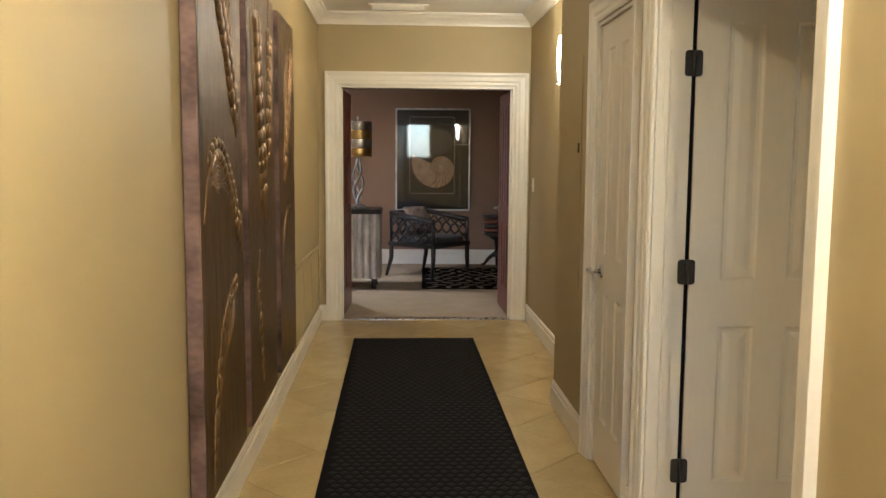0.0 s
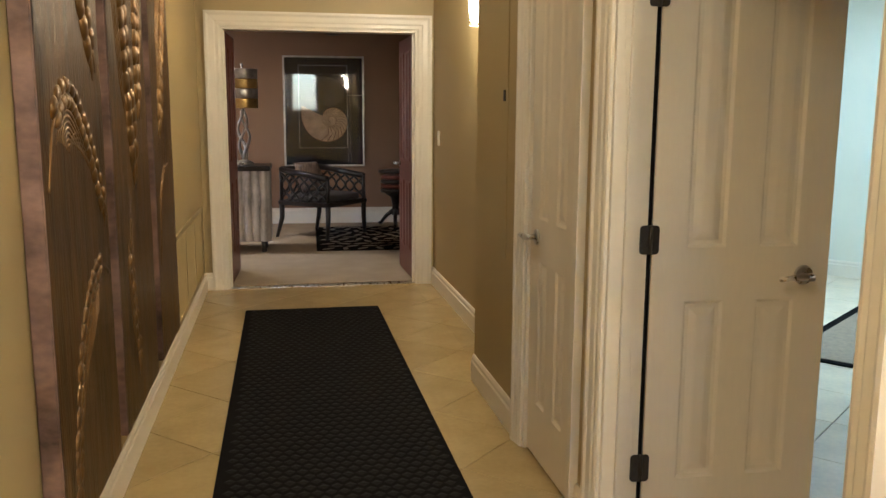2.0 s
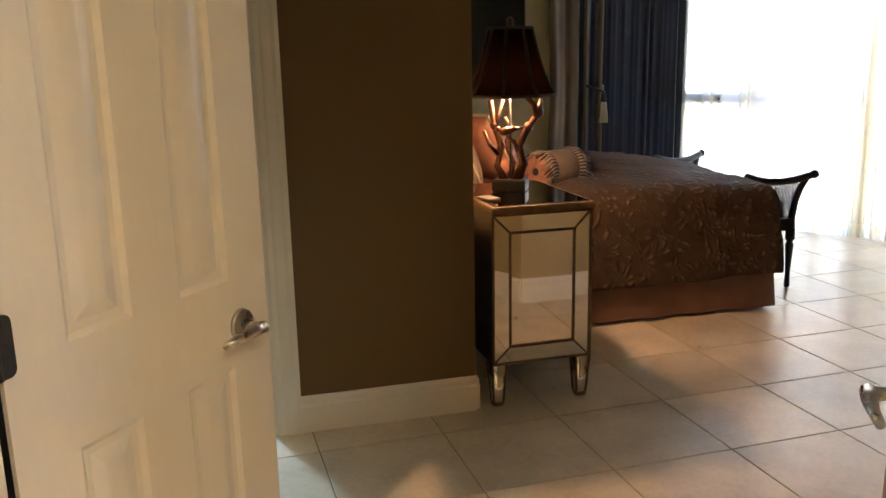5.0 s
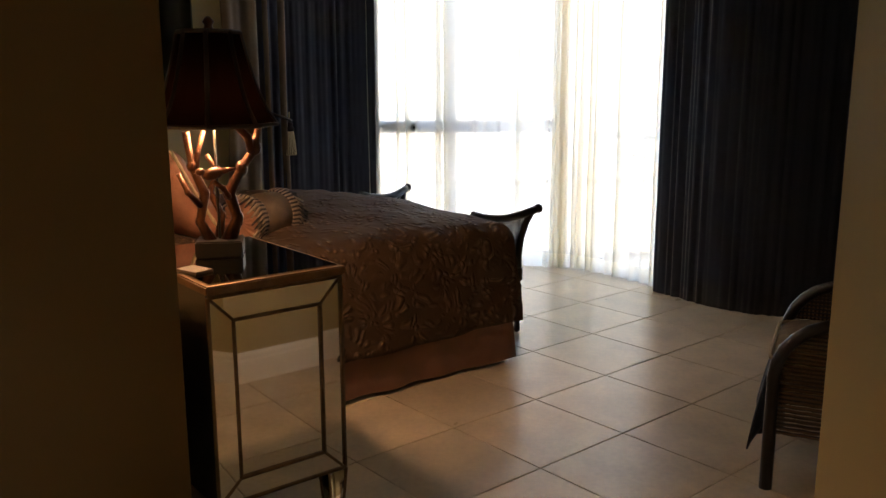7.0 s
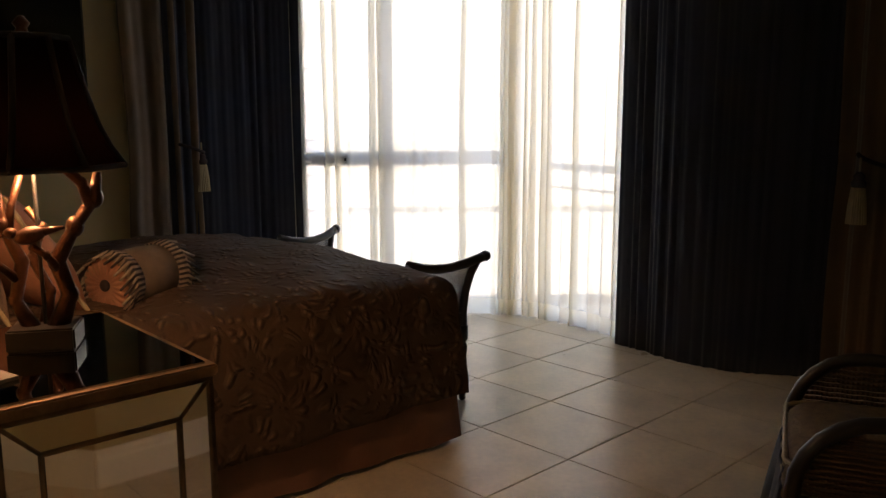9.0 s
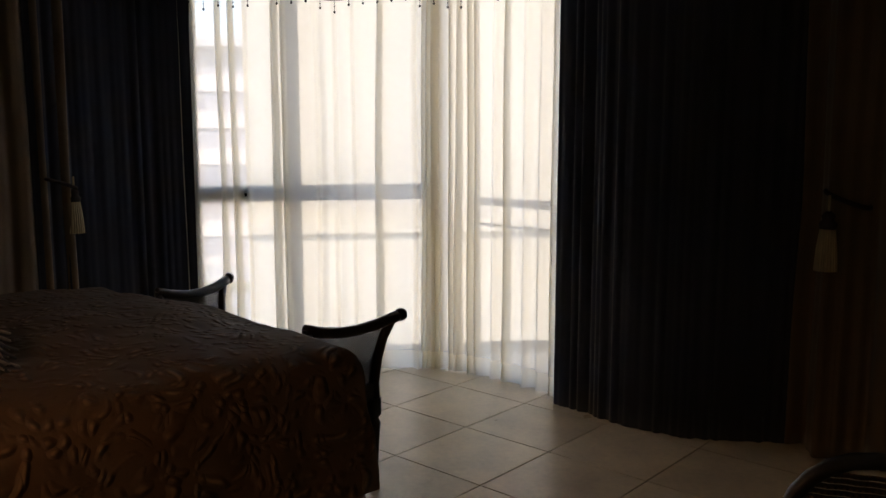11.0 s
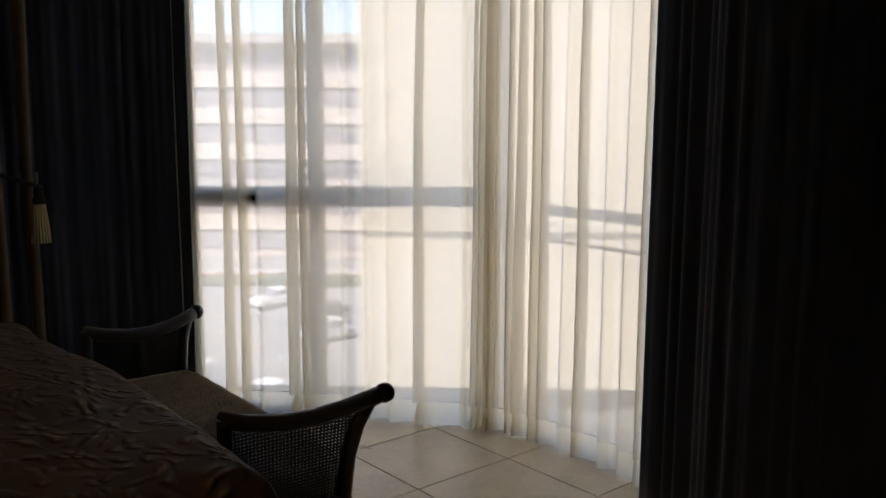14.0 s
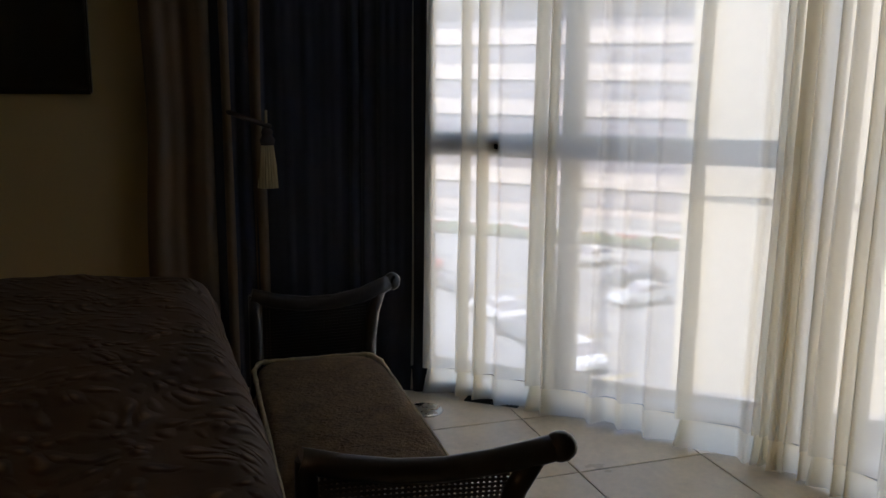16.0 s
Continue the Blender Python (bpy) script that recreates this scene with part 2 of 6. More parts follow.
def quilted(name, color, seam):
    """Satin with a scatter of small raised sprigs that catch the light."""
    m = material(name, color, 0.72, var=0.25, scale=9, fine=140, bump=0)
    t = m.node_tree
    N, L = t.nodes, t.links
    b = N["Principled BSDF"]
    geo, nz, mx, vo = N.new("ShaderNodeNewGeometry"), N.new("ShaderNodeTexNoise"), N.new("ShaderNodeMix"), N.new("ShaderNodeTexVoronoi")
    nz.inputs["Scale"].default_value, nz.inputs["Detail"].default_value = 7.0, 1.0
    L.new(geo.outputs["Position"], nz.inputs["Vector"])
    mx.data_type = "VECTOR"
    mx.inputs["Factor"].default_value = 0.16
    L.new(geo.outputs["Position"], mx.inputs["A"])
    L.new(nz.outputs["Color"], mx.inputs["B"])
    vo.feature = "F1"
    vo.inputs["Scale"].default_value = 27.0
    L.new(mx.outputs["Result"], vo.inputs["Vector"])
    mr = N.new("ShaderNodeMapRange")
    mr.interpolation_type = "SMOOTHSTEP"
    mr.inputs["From Min"].default_value, mr.inputs["From Max"].default_value = 0.05, 0.6
    mr.inputs["To Min"].default_value, mr.inputs["To Max"].default_value = 1.0, 0.0
    L.new(vo.outputs["Distance"], mr.inputs["Value"])
    bp = N.new("ShaderNodeBump")
    bp.inputs["Strength"].default_value, bp.inputs["Distance"].default_value = 0.85, 0.013
    L.new(mr.outputs[0], bp.inputs["Height"])
    L.new(bp.outputs[0], b.inputs["Normal"])
    b.inputs["Specular IOR Level"].default_value = 0.2
    thr = N.new("ShaderNodeMapRange")
    thr.inputs["From Min"].default_value, thr.inputs["From Max"].default_value = 0.1, 0.3
    L.new(vo.outputs["Distance"], thr.inputs["Value"])
    old = b.inputs["Base Color"].links[0].from_socket
    cm = N.new("ShaderNodeMix")
    cm.data_type = "RGBA"
    cm.inputs["A"].default_value = (*seam, 1)
    L.new(old, cm.inputs["B"])
    L.new(thr.outputs[0], cm.inputs["Factor"])
    L.new(cm.outputs["Result"], b.inputs["Base Color"])
    return m


QUILT = quilted("brown_quilted_satin", (0.066, 0.04, 0.023), (0.15, 0.1, 0.06))
SKIRT = material("rust_bed_skirt_cloth", (0.18, 0.092, 0.06), 0.6, var=0.2, scale=10, fine=200, bump=0.3)
BLACK_WOOD = material("black_lacquered_wood", (0.018, 0.015, 0.014), 0.3, var=0.3, scale=12, fine=90, bump=0.1, stretch=(1, 1, 0.3))
CUSHION = material("olive_brown_upholstery", (0.16, 0.108, 0.056), 0.85, var=0.4, scale=30, fine=160, bump=0.9, bump_scale=110, dist=0.005, spec=0.2)
RATTAN = weave("brown_woven_rattan", (0.2, 0.11, 0.05), (0.02, 0.012, 0.008), 0.014, 0.55, 0.006)
BLACK_SCREEN = material("black_screen", (0.006, 0.006, 0.007), 0.15, var=0.1, bump=0)
PANE = glass("window_glass")
FRAME_METAL = material("grey_window_frame", (0.42, 0.42, 0.42), 0.4, var=0.06, scale=10, fine=120, bump=0.05)


# ---- the large structure ----
CEIL = 2.64


def wall(name, a, b, z0, z1, thick, mat, openings=(), label=""):
    """An upright wall whose seen face runs from a to b, with its thickness to the left of that way. Openings: (start, end, bottom, top) along it."""
    a, b = V((a[0], a[1], 0)), V((b[0], b[1], 0))
    d = b - a
    length = d.length
    m = Matrix.Translation(a) @ pose(0, 0, 0, 0, 0, math.degrees(math.atan2(d.y, d.x)))
    bm = B()
    s = 0.0
    for o0, o1, ob, ot in sorted(openings):
        if o0 > s:
            box(bm, s, o0, 0, thick, z0, z1)
        if ob > z0:
            box(bm, o0, o1, 0, thick, z0, ob)
        if ot < z1:
            box(bm, o0, o1, 0, thick, ot, z1)
        s = o1
    if s < length:
        box(bm, s, length, 0, thick, z0, z1)
    return setting(name, bm, mat, label, m), m, length


def skirting(a, b, parent=None, gap=0.0, height=0.14, name="baseboard"):
    """A stepped baseboard on the right-hand side of the way from a to b."""
    a, b = V((a[0], a[1], 0)), V((b[0], b[1], 0))
    d = b - a
    m = Matrix.Translation(a) @ pose(0, 0, 0, 0, 0, math.degrees(math.atan2(d.y, d.x)))
    bm = B()
    prof = [(0, 0), (-0.018, 0), (-0.018, height * 0.72), (-0.013, height * 0.78), (-0.013, height * 0.9), (-0.006, height), (0, height)]
    lo = [bm.verts.new((0, y, z)) for y, z in prof]
    hi = [bm.verts.new((d.length, y, z)) for y, z in prof]
    n = len(prof)
    for i in range(n):
        bm.faces.new((lo[i], lo[(i + 1) % n], hi[(i + 1) % n], hi[i]))
    bm.faces.new(lo[::-1])
    bm.faces.new(hi)
    return setting(name, bm, TRIM, "cream painted wooden baseboard", m)


CASING = [(0.0, 0.0), (0.0, 0.012), (0.012, 0.017), (0.03, 0.017), (0.04, 0.021), (0.07, 0.024), (0.085, 0.03), (0.1, 0.03), (0.1, 0.0)]


def casing(m, x0, x1, top, name="door_casing", width=0.1, legs=(True, True)):
    """A moulded frame round an opening on the face y = 0 of a wall, standing out to -y, mitred at the corners."""
    bm = B()
    path = []
    if legs[0]:
        path.append((x0, 0.0, -1, 0))
    path += [(x0, top, -1, 1), (x1, top, 1, 1)]
    if legs[1]:
        path.append((x1, 0.0, 1, 0))
    rows = []
    for px, pz, sx, sz in path:
        rows.append([bm.verts.new((px + sx * o * width / 0.1, -d, pz + sz * o * width / 0.1)) for o, d in CASING])
    n = len(CASING)
    for a, b in zip(rows, rows[1:]):
        for i in range(n):
            bm.faces.new((a[i], a[(i + 1) % n], b[(i + 1) % n], b[i]))
    bm.faces.new(rows[0])
    bm.faces.new(rows[-1][::-1])
    return setting(name, bm, TRIM, "cream moulded wooden door casing", m)


def jamb(m, x0, x1, top, depth, name="door_jamb"):
    """The lining of an opening through a wall of that depth, with its stop."""
    bm = B()
    for s, x in ((1, x0), (-1, x1)):
        xa, xb = sorted((x, x + s * 0.018))
        box(bm, xa, xb, -0.002, depth + 0.002, 0, top)
        xa, xb = sorted((x + s * 0.018, x + s * 0.03))
        box(bm, xa, xb, depth * 0.35, depth * 0.62, 0, top - 0.018)
    box(bm, x0 + 0.018, x1 - 0.018, -0.002, depth + 0.002, top - 0.018, top)
    return setting(name, bm, TRIM, "cream painted door lining", m, bevel=0.002)


def panel_leaf(bm, width, height, thick, rows, cols=2, stile=0.112):
    """A moulded door leaf in x 0..width, y 0..thick: raised panels in recesses on both faces. rows: (bottom, top) of the panels."""
    gap = 0.112 * width / 0.6
    pw = (width - 2 * stile - (cols - 1) * gap) / cols
    xs = [0.0]
    for c in range(cols):
        xs += [stile + c * (pw + gap), stile + c * (pw + gap) + pw]
    xs.append(width)
    zs = [0.0]
    for b0, t0 in rows:
        zs += [b0, t0]
    zs.append(height)
    for side in (0, 1):
        y = thick if side else 0.0
        out = 1 if side else -1
        for i in range(len(xs) - 1):
            for j in range(len(zs) - 1):
                x0, x1, z0, z1 = xs[i], xs[i + 1], zs[j], zs[j + 1]
                if i % 2 == 1 and j % 2 == 1:
                    rings = []
                    for inset, dep in ((0, 0), (0.010, -0.007), (0.022, -0.008), (0.045, -0.002), (0.05, -0.0015)):
                        rings.append([bm.verts.new((x, y + out * dep, z)) for x, z in
                                      ((x0 + inset, z0 + inset), (x1 - inset, z0 + inset), (x1 - inset, z1 - inset), (x0 + inset, z1 - inset))])
                    for a, b in zip(rings, rings[1:]):
                        for k in range(4):
                            bm.faces.new((a[k], a[(k + 1) % 4], b[(k + 1) % 4], b[k]))
                    bm.faces.new(rings[-1])
                else:
                    bm.faces.new([bm.verts.new((x, y, z)) for x, z in ((x0, z0), (x1, z0), (x1, z1), (x0, z1))])
    for x0, x1, z0, z1, ax in ((0, 0, 0, height, "x"), (width, width, 0, height, "x"), (0, width, 0, 0, "z"), (0, width, height, height, "z")):
        if ax == "x":
            bm.faces.new([bm.verts.new(v) for v in ((x0, 0, z0), (x0, thick, z0), (x0, thick, z1), (x0, 0, z1))])
        else:
            bm.faces.new([bm.verts.new(v) for v in ((x0, 0, z0), (x1, 0, z0), (x1, thick, z0), (x0, thick, z0))])


PANELS = ((0.225, 0.81), (0.98, 1.89))


def lever(door, x, y, z, way, side, bm_name="door_handle"):
    """A lever handle with a round rose on the face at y, standing out to side."""
    bm = B()
    tube(bm, [(x, y, z), (x, y + side * 0.008, z)], [0.032, 0.03], 20)
    tube(bm, [(x, y + side * 0.008, z), (x, y + side * 0.05, z)], 0.011, 12)
    tube(bm, [(x - way * 0.005, y + side * 0.05, z), (x + way * 0.03, y + side * 0.052, z + 0.003), (x + way * 0.07, y + side * 0.05, z),
              (x + way * 0.105, y + side * 0.044, z - 0.006)], [0.012, 0.012, 0.009, 0.007], 12)
    return part(bm_name, bm, STEEL, door, "brushed nickel lever handle")


def hinge(door, x, y, z):
    """A butt hinge: the knuckle and a plate on each side, round at its outer corners."""
    bm = B()
    tube(bm, [(x, y, z - 0.045), (x, y, z + 0.045)], 0.007, 10)
    swap = Matrix(((1, 0, 0, 0), (0, 0, 1, 0), (0, 1, 0, 0), (0, 0, 0, 1)))
    for s, reach, y0 in ((-1, 0.034, -0.002), (1, 0.028, -0.003)):
        poly = [(x + s * 0.004, z - 0.045), (x + s * 0.004, z + 0.045)]
        for k in range(6):
            a = math.pi / 2 * k / 5
            poly.append((x + s * (reach - 0.012 + 0.012 * math.sin(a)), z + 0.033 + 0.012 * math.cos(a)))
        for k in range(6):
            a = math.pi / 2 * k / 5
            poly.append((x + s * (reach - 0.012 + 0.012 * math.cos(a)), z - 0.033 - 0.012 * math.sin(a)))
        prism(bm, poly, y + y0, y + y0 + 0.004, swap)
        for dz in (-0.03, 0.0, 0.03):
            tube(bm, [(x + s * (reach * 0.58), y + y0 - 0.0012, z + dz), (x + s * (reach * 0.58), y + y0 + 0.001, z + dz)], 0.0035, 8)
    return part("hinge", bm, DARK_METAL, door, "dark metal butt hinge")


# hall walls
HQ0 = -9.6
L0, L1 = hw(-0.935, HQ0), hw(-0.935, 0.14)
wall("wall_hall_west", L0, L1, 0, CEIL, 0.14, WALL, label="gold-brown painted hall wall")
skirting(hw(-0.935, HQ0), hw(-0.935, 0))
_, m_end, _ = wall("wall_hall_end", hw(-0.935, 0), hw(1.03, 0), 0, CEIL, 0.14, WALL,
                             [(0.178, 1.69, 0, 2.033)], "gold-brown wall round the double doors")
casing(m_end, 0.178, 1.69, 2.033, width=0.117)
jamb(m_end, 0.178, 1.69, 2.033, 0.14)
skirting(hw(-0.935, 0), hw(-0.935 + 0.06, 0))
wall("wall_alcove", hw(0.89, 0), hw(0.89, -2.58), 0, CEIL, 0.14, WALL, label="gold-brown alcove wall with a sconce")
skirting(hw(0.89, 0), hw(0.89, -2.58))
# the wall with the closet and the bedroom doors, 0.14 thick
FACE = 0.66
EAST0 = hw(FACE, -2.58)
CL0, CL1 = 3.49 - 2.58, 4.07 - 2.58            # closet opening, along the wall from its corner
BD0, BD1 = 4.362 - 2.58, 5.529 - 2.58            # bedroom opening
_, m_east, _ = wall("wall_hall_east", EAST0, hw(FACE, HQ0), 0, CEIL, 0.14, WALL,
                         [(CL0, CL1, 0, 2.033), (BD0, BD1, 0, 2.033)], "gold-brown wall with closet and bedroom doors")
casing(m_east, CL0, CL1, 2.033, width=0.095)
casing(m_east, BD0, BD1, 2.033, width=0.088)
jamb(m_east, CL0, CL1, 2.033, 0.14)
jamb(m_east, BD0, BD1, 2.033, 0.118)
wall("wall_closet_return", hw(0.89, -2.58), hw(FACE, -2.58), 0, CEIL, -0.02, WALL, label="short gold-brown return wall")
skirting(hw(0.872, -2.562), hw(FACE, -2.562))
skirting(hw(FACE, -2.562), hw(FACE, -3.49 + 0.096))
skirting(hw(FACE, -4.166), hw(FACE, -4.273))
skirting(hw(FACE, -5.624), hw(FACE, HQ0))
_, m_s, _ = wall("wall_hall_south", hw(FACE + 0.14, HQ0), hw(-1.08, HQ0), 0, CEIL, 0.14, WALL, [(0.95, 1.7, 1.4, 2.5)], label="gold-brown wall with a high window")

# bedroom and its entry
A0 = hw(FACE + 0.14, -4.30)
KN = uw(5.30, 2.62)
wall("wall_entry_north", A0, KN, 0, CEIL, 0.1, WALL, label="gold-brown entry wall")
SC = V((3.0, 2.588, 0))
wall("wall_entry_south", SC, (1.455, 2.47), 0, CEIL, 0.1, WALL, label="gold-brown entry wall")
skirting(SC, (1.455, 2.47))
SCU = ROOM.inverted() @ SC
SW = uw(SCU.x, -3.2)
wall("wall_bedroom_west", SW, SC, 0, CEIL, 0.1, WALL, label="gold-brown bedroom wall")
skirting(SW, SC)
WB = 5.343
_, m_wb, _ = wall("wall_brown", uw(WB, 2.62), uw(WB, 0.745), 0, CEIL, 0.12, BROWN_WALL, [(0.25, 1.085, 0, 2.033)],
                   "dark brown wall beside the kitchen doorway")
casing(m_wb, 0.25, 1.085, 2.033, width=0.094)
jamb(m_wb, 0.25, 1.085, 2.033, 0.12)
skirting(uw(WB, 1.441), uw(WB, 0.745), height=0.143)
HEADW = 0.745
wall("wall_bed_head", uw(WB + 0.12, HEADW), uw(8.95, HEADW), 0, CEIL, 0.12, WALL, label="gold-brown wall behind the bed")
skirting(uw(WB, HEADW), uw(8.8, HEADW))
FARU = 8.80
wall("wall_bedroom_far", uw(FARU, HEADW), uw(FARU, -1.36), 0, CEIL, 0.15, WALL, label="gold-brown far bedroom wall")
skirting(uw(FARU, HEADW), uw(FARU, -1.36))
SOUTHW = -3.2
wall("wall_bedroom_south", uw(5.7, SOUTHW), uw(SCU.x - 0.1, SOUTHW), 0, CEIL, 0.12, WALL, label="gold-brown bedroom wall")

# window wall: two straight runs
WL, WM, WR = V((7.70, 4.80, 0)), V((7.86, 2.55, 0)), V((6.40, 1.35, 0))


def glazed(name, a, b, rail, posts, label):
    """A floor-to-ceiling window: frame, posts, a middle rail with catches, and a pane in each field."""
    d = b - a
    ln = d.length
    m = Matrix.Translation(a) @ pose(0, 0, 0, 0, 0, math.degrees(math.atan2(d.y, d.x)))
    root = new(name)
    root.matrix_world = m
    tagged(root, label, kind="structure")
    bm = B()
    box(bm, 0, ln, 0.0, 0.09, 0.0, 0.055)
    box(bm, 0, ln, 0.0, 0.09, 2.42, 2.5)
    part("window_frame", bm, FRAME_METAL, root, bevel=0.003)
    xs = [0.0] + list(posts) + [ln]
    for x in xs:
        bm = B()
        box(bm, x - 0.035, x + 0.035, -0.01, 0.1, 0.0, 2.5)
        part("mullion", bm, FRAME_METAL, root, bevel=0.004)
    for x0, x1 in zip(xs, xs[1:]):
        if rail:
            bm = B()
            box(bm, x0 + 0.035, x1 - 0.035, 0.005, 0.085, rail - 0.045, rail + 0.045)
            part("window_rail", bm, FRAME_METAL, root, bevel=0.004)
        for z0, z1 in ((0.055, rail - 0.045), (rail + 0.045, 2.42)) if rail else ((0.055, 2.42),):
            bm = B()
            box(bm, x0 + 0.035, x1 - 0.035, 0.042, 0.048, z0, z1)
            p = part("pane", bm, PANE, root)
            p.visible_shadow = False
    return root, m, ln


win1, _, _ = glazed("window_1", WL, WM, 1.015, [1.45], "grey framed floor-to-ceiling window behind sheers")
_, m_w2, _ = glazed("window_2", WM, WR, None, [1.0], "grey framed glass door behind sheers")
CATCH = material("dark_brown_catch", (0.025, 0.018, 0.014), 0.8, bump=0.1, spec=0.1)
for s in (1.175, 1.55, 1.66, 1.81):
    bm = B()
    box(bm, s - 0.045, s + 0.045, -0.022, 0.005, 0.982, 1.046)
    box(bm, s - 0.025, s + 0.025, -0.03, -0.014, 1.0, 1.025)
    part("window_catch", bm, CATCH, win1, "dark window catch", bevel=0.003)
for a, b, n in ((WL, WM, "lintel_1"), (WM, WR, "lintel_2")):
    wall(n, a, b, 2.5, CEIL, 0.12, WALL, label="gold-brown lintel over the window")
wall("wall_window_side", WR, uw(5.7, SOUTHW), 0, CEIL, 0.12, WALL, label="gold-brown wall beside the glass door")
wall("wall_window_nib", uw(FARU, -1.36), WL, 0, CEIL, 0.12, WALL, label="gold-brown nib beside the window")

# high window closing the hall
groot = new("window_4")
groot.matrix_world = m_s
tagged(groot, "high window at the hall's end", kind="structure")
bm = B()
for x0, x1, z0, z1 in ((0.95, 1.7, 1.4, 1.46), (0.95, 1.7, 2.44, 2.5), (0.95, 1.01, 1.46, 2.44), (1.64, 1.7, 1.46, 2.44)):
    box(bm, x0, x1, 0.04, 0.09, z0, z1)
part("window_frame", bm, TRIM, groot, bevel=0.003)
bm = B()
box(bm, 1.01, 1.64, 0.06, 0.066, 1.46, 2.44)
part("pane", bm, PANE, groot).visible_shadow = False

# kitchen beyond the brown wall
KW1, KU1 = 3.4, 8.92
wall("wall_kitchen_far", uw(KU1, KW1), uw(KU1, HEADW + 0.12), 0, CEIL, 0.1, KITCHEN_WALL, label="pale yellow kitchen wall")
wall("wall_kitchen_north", uw(5.42, KW1), uw(KU1, KW1), 0, CEIL, 0.1, KITCHEN_WALL, label="pale yellow kitchen wall")
wall("wall_kitchen_south", uw(KU1, HEADW + 0.13), uw(5.425, HEADW + 0.13), 0, CEIL, -0.006, KITCHEN_WALL, label="pale yellow kitchen wall")
wall("wall_kitchen_west", uw(5.424, 2.62), uw(5.424, KW1), 0, CEIL, 0.1, KITCHEN_WALL, label="pale yellow kitchen wall")

# office beyond the double doors
OB = 12.1
wall("wall_office_back", (-2.2, OB), (3.2, OB), 0, CEIL, 0.14, OFFICE_WALL, label="brown office wall with a shell picture")
skirting((-2.2, OB), (3.2, OB), height=0.2)
# the window in this wall is out of view, added to bring in daylight
_, m_ow, _ = wall("wall_office_west", (-2.2, 8.2), (-2.2, OB), 0, CEIL, 0.14, OFFICE_WALL, [(1.3, 2.2, 0.9, 2.1)], label="brown office wall with an added window")
oroot = new("added_office_window")
oroot.matrix_world = m_ow
tagged(oroot, "unseen office window added to let in daylight", kind="structure")
bm = B()
for x0, x1, z0, z1 in ((1.3, 2.2, 0.9, 0.96), (1.3, 2.2, 2.04, 2.1), (1.3, 1.36, 0.96, 2.04), (2.14, 2.2, 0.96, 2.04)):
    box(bm, x0, x1, 0.04, 0.09, z0, z1)
part("window_frame", bm, TRIM, oroot, bevel=0.003)
bm = B()
box(bm, 1.36, 2.14, 0.06, 0.066, 0.96, 2.04)
part("pane", bm, PANE, oroot).visible_shadow = False
wall("wall_office_east", (3.2, OB), (3.2, 8.2), 0, CEIL, 0.14, OFFICE_WALL, label="brown office wall")
wall("wall_office_south_a", (-0.3, 8.29), (-2.2, 8.34), 0, CEIL, -0.02, OFFICE_WALL, label="brown office wall")
wall("wall_office_south_b", (3.2, 8.2), (1.24, 8.31), 0, CEIL, -0.02, OFFICE_WALL, label="brown office wall")

# ceilings
bm = B()
prism(bm, [tuple(hw(p, q).xy) for p, q in ((-1.1, HQ0 - 0.2), (0.80, HQ0 - 0.2), (0.80, -2.6), (1.03, -2.6), (1.03, 0.1), (-1.1, 0.1))], CEIL, CEIL + 0.1)
setting("ceiling_hall", bm, CEILING, "white painted hall ceiling")
bm = B()
prism(bm, [(1.46, 2.3), (3.0, 2.3), tuple(SW.xy), tuple(uw(5.6, -3.4).xy), (6.9, 1.1), (8.1, 2.4), (8.1, 5.0), tuple(uw(9.0, KW1).xy), tuple(uw(5.4, KW1).xy), (1.3, 4.1)], CEIL + 0.003, CEIL + 0.1)
setting("ceiling_bedroom", bm, CEILING, "white painted bedroom ceiling")
bm = B()
prism(bm, [(-2.4, 8.26), (3.4, 8.26), (3.4, 12.3), (-2.4, 12.3)], CEIL, CEIL + 0.1)
setting("ceiling_office", bm, OFFICE_WALL, "brown painted office ceiling")


def crown(a, b, name="crown_moulding"):
    a, b = V((a[0], a[1], 0)), V((b[0], b[1], 0))
    d = b - a
    m = Matrix.Translation(a) @ pose(0, 0, 0, 0, 0, math.degrees(math.atan2(d.y, d.x)))
    bm = B()
    prof = [(0, -0.1), (-0.012, -0.1), (-0.014, -0.085), (-0.03, -0.06), (-0.055, -0.04), (-0.07, -0.022), (-0.085, -0.018), (-0.09, 0), (0, 0)]
    lo = [bm.verts.new((0, y, CEIL + z)) for y, z in prof]
    hi = [bm.verts.new((d.length, y, CEIL + z)) for y, z in prof]
    n = len(prof)
    for i in range(n):
        bm.faces.new((lo[i], lo[(i + 1) % n], hi[(i + 1) % n], hi[i]))
    bm.faces.new(lo[::-1])
    bm.faces.new(hi)
    return setting(name, bm, TRIM, "cream crown moulding", m)


crown(hw(-0.935, HQ0), hw(-0.935, 0))
crown(hw(-0.935, 0), hw(0.89, 0))
crown(hw(0.89, 0), hw(0.89, -2.56))
crown(hw(0.89, -2.56), hw(FACE, -2.56))
crown(hw(FACE, -2.56), hw(FACE, HQ0))

# floor slab under the tiles, ground outside
bm = B()
prism(bm, [(-2.6, -2.2), (3.2, -2.2), (8.2, 1.0), (8.2, 5.2), (7.0, 9.0), (3.4, 12.4), (-2.6, 12.4)], -0.3, -0.005)
FLOOR = setting("floor", bm, GROUT, "beige tiled floor with dark grout")


